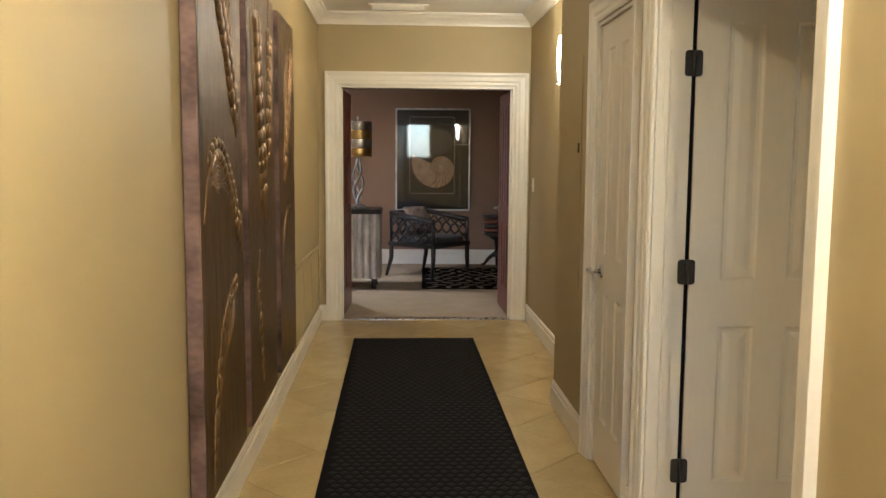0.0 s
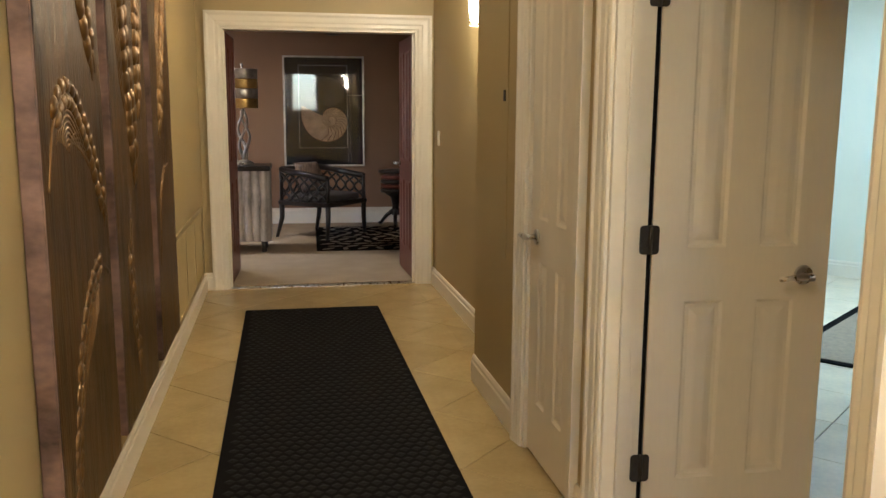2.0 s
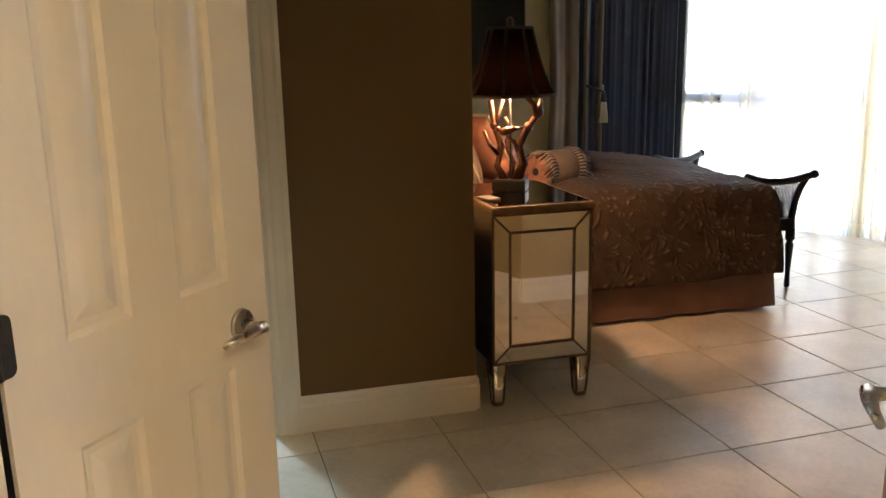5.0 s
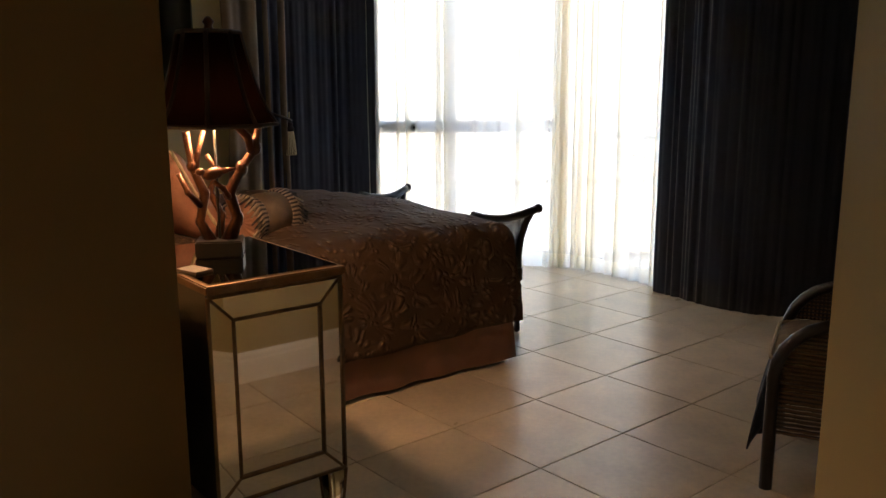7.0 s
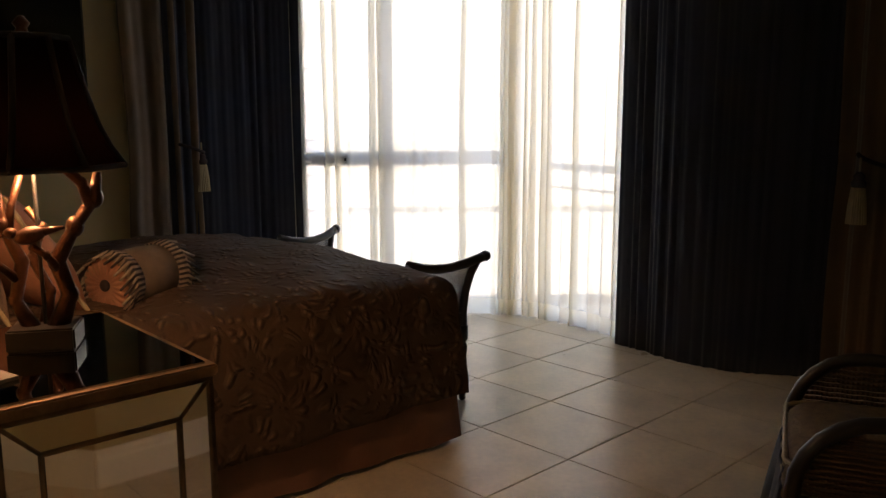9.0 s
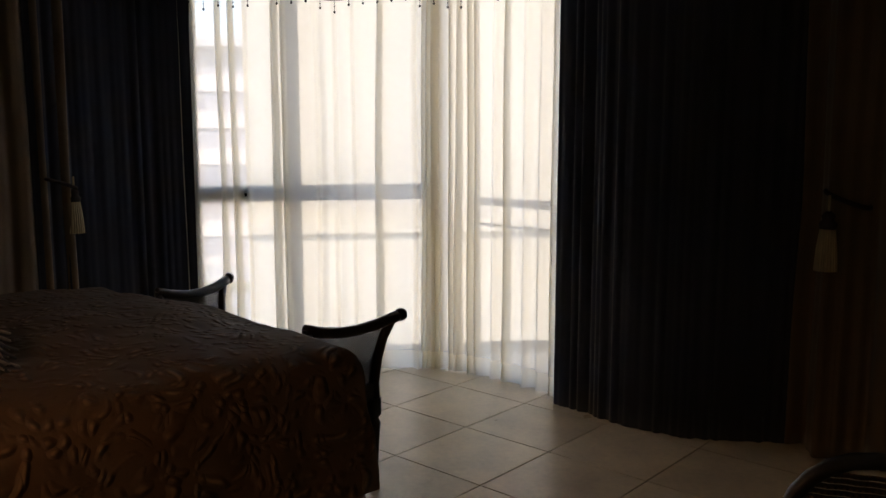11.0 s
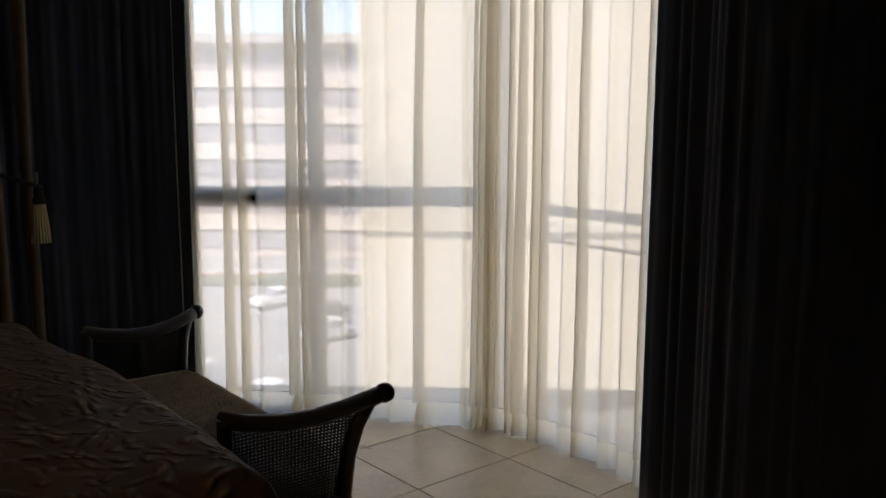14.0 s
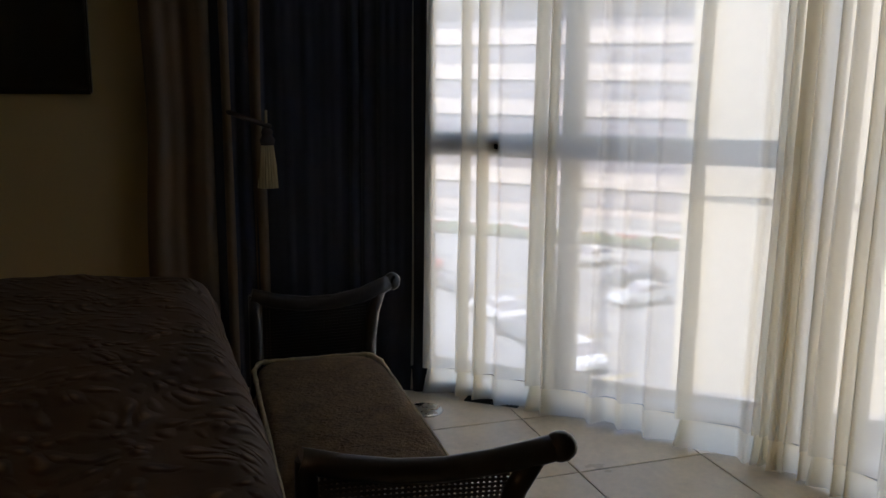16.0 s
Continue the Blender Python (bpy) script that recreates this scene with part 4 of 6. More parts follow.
def sheer_folds(pts, z0, z1, seed, rows=14, bunch=0.0):
    """Voile hung in narrow, uneven pleats: at each the cloth doubles back on itself, with slack stretches between them."""
    rnd = random.Random(seed)
    line = spline(pts, 300)
    length = line[-1][2]

    def at(s):
        k = min(max(s / length, 0), 1) * 300
        i = min(int(k), 299)
        (p, n, _), (p2, n2, _) = line[i], line[i + 1]
        return p.lerp(p2, k - i), n.lerp(n2, k - i)
    # along the cloth: (place of a pleat, share of its width, depth, width, lean)
    path, s = [], 0.0
    while s < length - 0.05:
        gap = (rnd.choice((0.05, 0.075, 0.1, 0.15)) if s < length - bunch - 0.05 else 0.024) * rnd.uniform(0.85, 1.15)
        swell = rnd.uniform(0.004, 0.014)
        for k in range(7):
            f = k / 6
            path.append((s + gap * f, 0.0, -0.016 + 0.032 * f + swell * math.sin(math.pi * f), 0.0, 0.0))
        c = s + gap
        w, lean = rnd.choice((0.009, 0.013, 0.018, 0.027)) * rnd.uniform(0.8, 1.2), rnd.uniform(-1, 1)
        folded = rnd.random() < 0.45 or s > length - bunch - 0.05
        if not folded:                                    # a soft ripple that does not lap over itself
            for k in range(7):
                f = k / 6
                path.append((c + 0.05 * f, 0.0, 0.016 * math.cos(math.pi * f) + 0.004 * math.sin(2 * math.pi * f), 0.0, 0.0))
            s = c + 0.05
            continue
        for e, o in ((0.15, 0.018), (0.4, 0.02), (0.5, 0.014), (0.42, 0.007), (0.0, 0.001), (-0.42, -0.006), (-0.5, -0.012), (-0.4, -0.018), (-0.15, -0.018)):
            path.append((c, e, o * 1.15, w, lean))
        s = c
    bm = B()
    rws = []
    for i, (s, e, o, w, lean) in enumerate(path):
        row = []
        for j in range(rows + 1):
            f = j / rows
            z = z0 + (z1 - z0) * f
            sway = 0.012 * noise.noise(V((s * 6, z * 0.9, seed))) + 0.012 * lean * (1 - f)
            wide = w * (0.75 + 0.6 * (1 - f) + 0.5 * noise.noise(V((s * 11, z * 1.3, seed + 4))))
            p, n = at(s + e * wide + sway)
            q = p - n * (o * (0.8 + 0.6 * (1 - f)))
            zz = z + (0.003 * math.sin(s * 21 + seed) + 0.002 * math.sin(s * 9)) * (j == 0 and z0 < 0.05)
            row.append(bm.verts.new((q.x, q.y, zz)))
        rws.append(row)
    for a, b in zip(rws, rws[1:]):
        for j in range(rows):
            g = bm.faces.new((a[j], a[j + 1], b[j + 1], b[j]))
            g.smooth = True
    return bm


CURVE_L = [(7.42, 4.68), (7.55, 4.45), (7.68, 4.18), (7.74, 3.89)]
CURVE_S1 = [(7.74, 3.97), (7.74, 3.7), (7.71, 3.4), (7.68, 3.1), (7.62, 2.85), (7.58, 2.6), (7.54, 2.5)]
CURVE_S2 = [(7.56, 2.58), (7.46, 2.4), (7.32, 2.26), (7.1, 2.08), (6.9, 1.97), (6.8, 1.92)]
CURVE_R = [(6.87, 2.03), (6.7, 1.9), (6.5, 1.77), (6.33, 1.55), (6.25, 1.3), (6.22, 1.12)]
for pts, sd, bn, lab in ((CURVE_S1, 3, 0.2, "ivory sheer curtain over the window"), (CURVE_S2, 5, 0.0, "ivory sheer curtain over the glass door")):
    c = thing("sheer_curtain", lab, "curtain", group="sheer curtains")
    part("cloth", sheer_folds(pts, 0.11, 2.46, sd, bunch=bn), SHEER, c)
    part("hem", sheer_folds(pts, 0.006, 0.11, sd, 2, bn), SHEER_HEM, c, "doubled hem of the voile")
for pts, sd, lab in ((CURVE_L, 11, "navy velvet curtain hanging beside the window"), (CURVE_R, 12, "wide navy velvet curtain hanging to the floor")):
    c = solo("blackout_curtain", curtain(pts, 0.0, 2.5, 0.085, 0.012, NAVY, sd, hem=0.0, irregular=1.4), NAVY, lab, "curtain", group="navy curtains")
    so = c.modifiers.new("thick", "SOLIDIFY")
    so.thickness = 0.005


# ---- bedroom: small and hanging things ----
COPPER = material("copper_bronze_resin", (0.07, 0.028, 0.013), 0.36, 0.7, var=0.4, scale=25, fine=120, bump=0.5, dist=0.004)
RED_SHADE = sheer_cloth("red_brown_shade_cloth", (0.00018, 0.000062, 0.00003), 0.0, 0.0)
DARK_BRAID = material("dark_braid", (0.02, 0.012, 0.01), 0.8, bump=0.3)
PILLOW_CREAM = material("cream_striped_pillow_cloth", (0.2, 0.145, 0.115), 0.7, var=0.85, scale=8, fine=220, bump=0.3, stretch=(6, 1, 1))
PILLOW_RUST = material("rust_pillow_cloth", (0.26, 0.12, 0.07), 0.6, var=0.3, scale=12, fine=220, bump=0.3)
BOLSTER = material("taupe_woven_bolster", (0.15, 0.108, 0.072), 0.8, var=0.3, scale=16, fine=240, bump=0.5)
FRINGE_DARK = material("black_fringe_thread", (0.03, 0.02, 0.018), 0.8, bump=0.2)
FRINGE_PALE = material("cream_fringe_thread", (0.26, 0.2, 0.15), 0.8, var=0.3, scale=60, bump=0.3)
NS_TOP = 0.82


def table_lamp():
    t = thing("table_lamp", "branch-shaped copper table lamp with a red bell shade, lit", "lamp", at_room(5.68, 0.475, NS_TOP + 0.0045, 25))
    bm = B()
    box(bm, -0.07, 0.07, -0.06, 0.06, 0, 0.05, pose(0, 0, 0, 0, 0, 36))
    part("base", bm, BLACK_WOOD, t, bevel=0.004)
    side, back = V((-0.634, -0.77, 0)), V((0.77, -0.634, 0))

    def place(r, d, z):
        return side * r * 1.2 + back * d + V((0, 0, z * 0.95))
    stems = [([(-0.02, 0.0, 0.04), (-0.046, 0.01, 0.11), (-0.03, 0.015, 0.2), (-0.058, 0.02, 0.29), (-0.068, 0.02, 0.40)], 0.015, 0.009),
             ([(-0.05, 0.02, 0.27), (-0.04, 0.03, 0.33), (-0.022, 0.035, 0.40)], 0.009, 0.006),
             ([(0.02, -0.01, 0.04), (0.045, -0.012, 0.12), (0.027, -0.01, 0.2), (0.062, -0.015, 0.28), (0.098, -0.02, 0.345), (0.106, -0.02, 0.405)], 0.019, 0.009),
             ([(0.09, -0.02, 0.33), (0.078, -0.03, 0.38), (0.05, -0.035, 0.42), (0.03, -0.04, 0.425)], 0.012, 0.008),
             ([(0.0, 0.03, 0.04), (0.015, 0.05, 0.12), (-0.012, 0.055, 0.2), (0.01, 0.06, 0.27), (-0.015, 0.06, 0.32)], 0.012, 0.006),
             ([(0.035, -0.01, 0.17), (0.01, -0.04, 0.22), (-0.015, -0.05, 0.245)], 0.009, 0.006),
             ([(-0.04, 0.01, 0.16), (-0.075, -0.01, 0.21), (-0.095, -0.01, 0.27)], 0.009, 0.005)]
    for run, r0, r1 in stems:
        bm = B()
        n = len(run)
        tube(bm, [place(*p) for p in run], [1.2 * (r0 + (r1 - r0) * k / (n - 1)) * (1.0 + 0.12 * (-1) ** k) for k in range(n)], 10)
        for k in range(1, n - 1):
            p = place(*run[k])
            blob(bm, p, (r0 * 1.05, r0 * 1.05, r0 * 1.3), 8, 6)
        part("branch", bm, COPPER, t)
    bm = B()
    blob(bm, (0, 0, 0), (0.034, 0.018, 0.019), 12, 8)
    blob(bm, (0.034, 0, 0.016), (0.014, 0.012, 0.012), 10, 6)
    tube(bm, [(0.045, 0, 0.016), (0.058, 0, 0.013)], [0.004, 0.001], 6)
    tube(bm, [(-0.025, 0, 0.0), (-0.07, 0, -0.004)], [0.011, 0.004], 8)
    b = part("bird_ornament", bm, COPPER, t, "small copper bird on a branch")
    b.location, b.rotation_euler = place(-0.015, -0.05, 0.27), (0, 0.25, radians(50))
    # eight-sided bell shade, braided at its edges
    prof = [(0.174, 0.40), (0.149, 0.44), (0.128, 0.49), (0.112, 0.545), (0.097, 0.605), (0.083, 0.67)]
    turn = radians(103.5)

    def rim(r, z, a):
        k = (a - turn + math.pi / 8) % (math.pi / 4) - math.pi / 8
        return V((r / math.cos(k) * math.cos(a), r / math.cos(k) * math.sin(a), z))
    bm = B()

    def fn(a, b):
        k = b * (len(prof) - 1)
        i = min(int(k), len(prof) - 2)
        f = k - i
        return rim(prof[i][0] * (1 - f) + prof[i + 1][0] * f, prof[i][1] * (1 - f) + prof[i + 1][1] * f, turn + math.pi / 8 + 2 * math.pi * a)
    grid(bm, fn, 48, 15)
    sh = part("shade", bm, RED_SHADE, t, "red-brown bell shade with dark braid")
    for rr, zz in (prof[0], prof[-1]):
        bm = B()
        tube(bm, [rim(rr, zz, turn + math.pi / 8 + 2 * math.pi * k / 48) for k in range(49)], 0.007, 6, cap=False)
        part("braid", bm, DARK_BRAID, sh)
    for k in range(8):
        bm = B()
        tube(bm, [rim(r, z, turn + math.pi / 8 + math.pi / 4 * k) for r, z in prof], 0.007, 6)
        part("braid", bm, DARK_BRAID, sh)
    bm = B()
    tube(bm, [(0, 0, 0.04), (0, 0, 0.46)], 0.0045, 8)
    part("lamp_rod", bm, DARK_METAL, t)
    bm = B()
    tube(bm, [(0, 0, 0.5), (0, 0, 0.68)], 0.004, 8)
    lathe(bm, [(0.006, 0.67), (0.016, 0.677), (0.011, 0.69), (0.018, 0.70), (0.006, 0.715)], 14)
    part("finial", bm, COPPER, t)
    bm = B()
    blob(bm, (0, 0, 0.50), (0.03, 0.03, 0.045), 14, 10)
    part("bulb", bm, glow("lamp_bulb", (1.0, 0.62, 0.28), 6.0), t)
    lamp = new("table_lamp_light", bpy.data.lights.new("table_lamp_light", "POINT"))
    lamp.data.energy, lamp.data.color, lamp.data.shadow_soft_size = LAMP_W, (1.0, 0.55, 0.26), 0.035
    lamp.matrix_world = at_room(5.68, 0.475, NS_TOP + 0.44)


LAMP_W = 4.1
table_lamp()

# papers and small silver things by the lamp
t = thing("magazine", "small pale magazine lying on the nightstand", "magazine", at_room(5.50, 0.635, NS_TOP + 0.0045, 15))
for k in range(2):
    bm = B()
    box(bm, -0.045, 0.045, -0.03, 0.03, 0.004 * k, 0.004 * k + 0.0038)
    part("page_block", bm, material("cream_paper", (0.14, 0.12, 0.095), 0.7, bump=0), t)

# television on the far wall
t = thing("television", "black flat television mounted on the far wall", "television", at_room(FARU, -0.2, 1.58))
bm = B()
box(bm, -0.055, -0.012, -0.55, 0.55, -0.39, 0.39)
part("casing", bm, BLACK_WOOD, t, bevel=0.006)
bm = B()
box(bm, -0.0575, -0.056, -0.535, 0.535, -0.372, 0.378)
part("screen", bm, BLACK_SCREEN, t)
bm = B()
box(bm, -0.012, 0.0, -0.2, 0.2, -0.2, 0.2)
part("bracket", bm, DARK_METAL, t)


# pillows
def pillow(u, w, z, size, tilt, turn, mat, label, group="pillows on the bed", cord=TASSEL):
    t = thing("pillow", label, "pillow", at_room(u, w, z, turn) @ pose(0, 0, 0, tilt, 0, 0), group=group)
    bm = B()
    s = size / 2
    def shape(a, b):
        x, y = 2 * a - 1, 2 * b - 1
        e = max(0.0, (1 - x ** 4) * (1 - y ** 4)) ** 0.6
        pin = 1 - 0.07 * (1 - abs(y)) * abs(x) - 0.07 * (1 - abs(x)) * abs(y)
        return x * s * pin, y * s * pin, e
    for sg in (1, -1):
        def fn(a, b, sg=sg):
            x, y, e = shape(a, b)
            return V((x, y + s, sg * 0.085 * e * (1 + 0.15 * noise.noise(V((x * 6, y * 6, sg))))))
        grid(bm, fn, 18, 18)
    part("cover", bm, mat, t)
    bm = B()
    ring = []
    for k in range(81):
        f = (k % 80) / 20
        i, g = int(f), f - int(f)
        a, b = ((g, 0), (1, g), (1 - g, 1), (0, 1 - g))[i]
        x, y, _ = shape(a, b)
        ring.append((x, y + s, 0))
    tube(bm, ring, [0.006 + 0.002 * (k % 2) for k in range(81)], 6, cap=False)
    part("cord", bm, cord, t, "twisted cord edging")


for u, w, z, sz, ti, tu, mt, lb in ((6.62, 0.40, 0.66, 0.56, 66, 4, PILLOW_CREAM, "large cream striped pillow against the headboard"),
                                    (7.05, 0.42, 0.68, 0.56, 68, -3, PILLOW_RUST, "large rust pillow against the headboard"),
                                    (7.45, 0.40, 0.66, 0.56, 66, -6, PILLOW_CREAM, "large cream striped pillow against the headboard"),
                                    (6.58, 0.20, 0.665, 0.44, 58, 14, PILLOW_RUST, "rust pillow with corded edge leaning on the others"),
                                    (6.90, 0.22, 0.69, 0.42, 60, -8, PILLOW_CREAM, "cream striped pillow leaning on the others")):
    pillow(u, w, z + 0.06, sz, ti, tu, mt, lb)


def bolster():
    t = thing("bolster", "round taupe bolster with striped fringe on the bedspread", "bolster", at_room(6.47, -0.06, 0.79, -64))
    r, h = 0.094, 0.145
    bm = B()
    tube(bm, [(-h, 0, 0), (-h * 0.98, 0, 0), (0, 0, 0.004), (h * 0.98, 0, 0), (h, 0, 0)], [r * 0.93, r, r * 1.03, r, r * 0.93], 28)
    body = part("cover", bm, BOLSTER, t)
    for s in (-1, 1):
        bm = B()
        def fn(a, b, s=s):
            th = 2 * math.pi * a
            rr = r * 0.95 * (1 - b) + 0.012 * b
            return V((s * (h + 0.012 * math.sin(math.pi * b) + 0.004 * math.sin(th * 22) * (1 - b)), rr * math.cos(th), rr * math.sin(th)))
        grid(bm, fn, 88, 5)
        end = part("gathered_end", bm, PILLOW_RUST, t, "gathered rust end")
        bm = B()
        blob(bm, (s * (h + 0.01), 0, 0), (0.01, 0.02, 0.02), 14, 6)
        part("button", bm, DARK_BRAID, end)
        for odd in (0, 1):
            bm = B()
            for k in range(odd, 72, 2):
                a = 2 * math.pi * k / 72
                x = s * h * 0.6
                p0 = V((x, (r + 0.004) * math.cos(a), (r + 0.004) * math.sin(a)))
                p1 = V((s * h * 0.85, (r + 0.011) * math.cos(a), (r + 0.011) * math.sin(a)))
                p2 = V((s * (h + 0.012 * ((k * 7) % 5)), (r + 0.009) * math.cos(a + 0.06), (r + 0.009) * math.sin(a + 0.06) - 0.008 - 0.022 * abs(math.cos(a))))
                if p0.z > -r * 0.8:
                    tube(bm, [p0, p1, p2], [0.006, 0.0055, 0.004], 5)
            f = part("fringe", bm, FRINGE_PALE if odd else FRINGE_DARK, t, "pale fringe" if odd else "black fringe")
            tagged(f, kind="stuff")


bolster()


# bronze drapes with tie-backs and tassels
def drape(pts, seed, pinch, tie, label):
    t = thing("drape", label, "curtain", group="bronze drapes")
    bm = curtain(pts, 0.02, 2.55, 0.15, 0.04, BRONZE_CLOTH, seed, rows=26, irregular=1.2, pinch=pinch)
    c = part("cloth", bm, BRONZE_CLOTH, t)
    so = c.modifiers.new("thick", "SOLIDIFY")
    so.thickness = 0.004
    c0, z, wid, dr = tie
    bm = B()
    band = []
    for k in range(25):
        a = 2 * math.pi * k / 24
        p = c0 + dr * (wid * math.cos(a)) + V((-dr.y, dr.x, 0)) * (0.06 * math.sin(a))
        band.append((p.x, p.y, z + 0.03 * math.cos(a)))
    tube(bm, band, 0.01, 8, cap=False)
    part("tie_back", bm, DARK_BRAID, t, "corded tie-back")
    return t


def tassel(p, label):
    t = thing("tassel", label, "tassel", Matrix.Translation(p) @ Matrix.Scale(1.35, 4), group="curtain tassels")
    bm = B()
    tube(bm, [(0, 0, 0.0), (0, 0, -0.05)], 0.004, 6)
    part("cord", bm, TASSEL, t)
    bm = B()
    lathe(bm, [(0.006, -0.105), (0.022, -0.1), (0.026, -0.085), (0.016, -0.072), (0.02, -0.062), (0.008, -0.048)], 16)
    part("knob", bm, FRINGE_DARK, t)
    bm = B()
    for k in range(40):
        a = 2 * math.pi * k / 40
        r0, r1 = (0.018, 0.03) if k % 2 else (0.012, 0.022)
        tube(bm, [(r0 * math.cos(a), r0 * math.sin(a), -0.1), (r1 * 0.85 * math.cos(a), r1 * 0.85 * math.sin(a), -0.16), (r1 * math.cos(a), r1 * math.sin(a), -0.225)], [0.004, 0.0042, 0.0036], 5)
    part("skirt", bm, TASSEL, t, "gold thread skirt")


dl = [uw(8.70, -0.92).xy, uw(8.69, -1.14).xy, uw(8.69, -1.42).xy]
way = (uw(0, 1) - uw(0, 0)).normalized()
drape([tuple(p) for p in dl], 21, (1.1, 0.6, 0.1), (uw(8.68, -1.32, 0), 1.1, 0.085, way), "bronze silk drape tied back beside the window")
tassel(uw(8.66, -1.385, 1.135), "gold tassel hanging from the drape's tie-back")
dr = [uw(5.47, -3.06).xy, uw(5.2, -3.03).xy, uw(4.9, -3.05).xy]
way2 = (uw(1, 0) - uw(0, 0)).normalized()
drape([tuple(p) for p in dr], 22, (1.1, 0.4, 0.1), (uw(5.27, -3.03, 0), 1.1, 0.085, way2), "bronze silk drape tied back beside the glass door")
tassel(uw(5.31, -2.94, 1.12), "gold tassel hanging from the drape's tie-back")


# valance with a bead fringe
def valance():
    pts = [(7.36, 4.62), (7.5, 4.3), (7.6, 3.9), (7.6, 3.4), (7.55, 2.9), (7.43, 2.5), (7.2, 2.24), (6.85, 2.06), (6.5, 1.88), (6.22, 1.6), (6.1, 1.3)]
    t = thing("valance", "dark bronze swagged valance with a bead fringe over the window", "valance")
    line = spline(pts, 260)
    bm = B()
    beads = B()
    rows = []
    for i, (p, n, s) in enumerate(line):
        ph = (s / 0.62) % 1.0
        low = 2.135 - 0.06 * math.sin(math.pi * ph) ** 2 - (0.03 if ph < 0.07 or ph > 0.93 else 0)
        row = []
        for j in range(7):
            f = j / 6
            q = p + n * (0.02 * math.sin(2 * math.pi * s / 0.09) * (0.3 + 0.7 * f)) - n * 0.03 * math.sin(math.pi * f)
            row.append(bm.verts.new((q.x, q.y, low + (2.6 - low) * f)))
        rows.append(row)
        if i % 5 == 0:
            q = p
            ln = (0.03, 0.045, 0.06)[(i // 5) % 3]
            tube(beads, [(q.x, q.y, low), (q.x, q.y, low - ln)], 0.0012, 4)
            blob(beads, (q.x, q.y, low - ln * 0.5), (0.004, 0.004, 0.005), 6, 4)
            blob(beads, (q.x, q.y, low - ln), (0.0065, 0.0065, 0.008), 8, 5)
    for a, b in zip(rows, rows[1:]):
        for j in range(6):
            f = bm.faces.new((a[j], a[j + 1], b[j + 1], b[j]))
            f.smooth = True
    c = part("cloth", bm, BRONZE_CLOTH, t)
    so = c.modifiers.new("thick", "SOLIDIFY")
    so.thickness = 0.004
    f = part("bead_fringe", beads, FRINGE_DARK, t, "black bead fringe")
    tagged(f, kind="stuff")


valance()

# curtain rods
for pts, lab in ((CURVE_L + CURVE_S1[1:], "dark curtain rod over the window"), (CURVE_S2 + CURVE_R[1:], "dark curtain rod over the glass door")):
    bm = B()
    tube(bm, [(p.x, p.y, 2.52) for p, _, _ in spline(pts, 40)], 0.014, 8)
    solo("curtain_rod", bm, DARK_METAL, lab, "curtain rod")


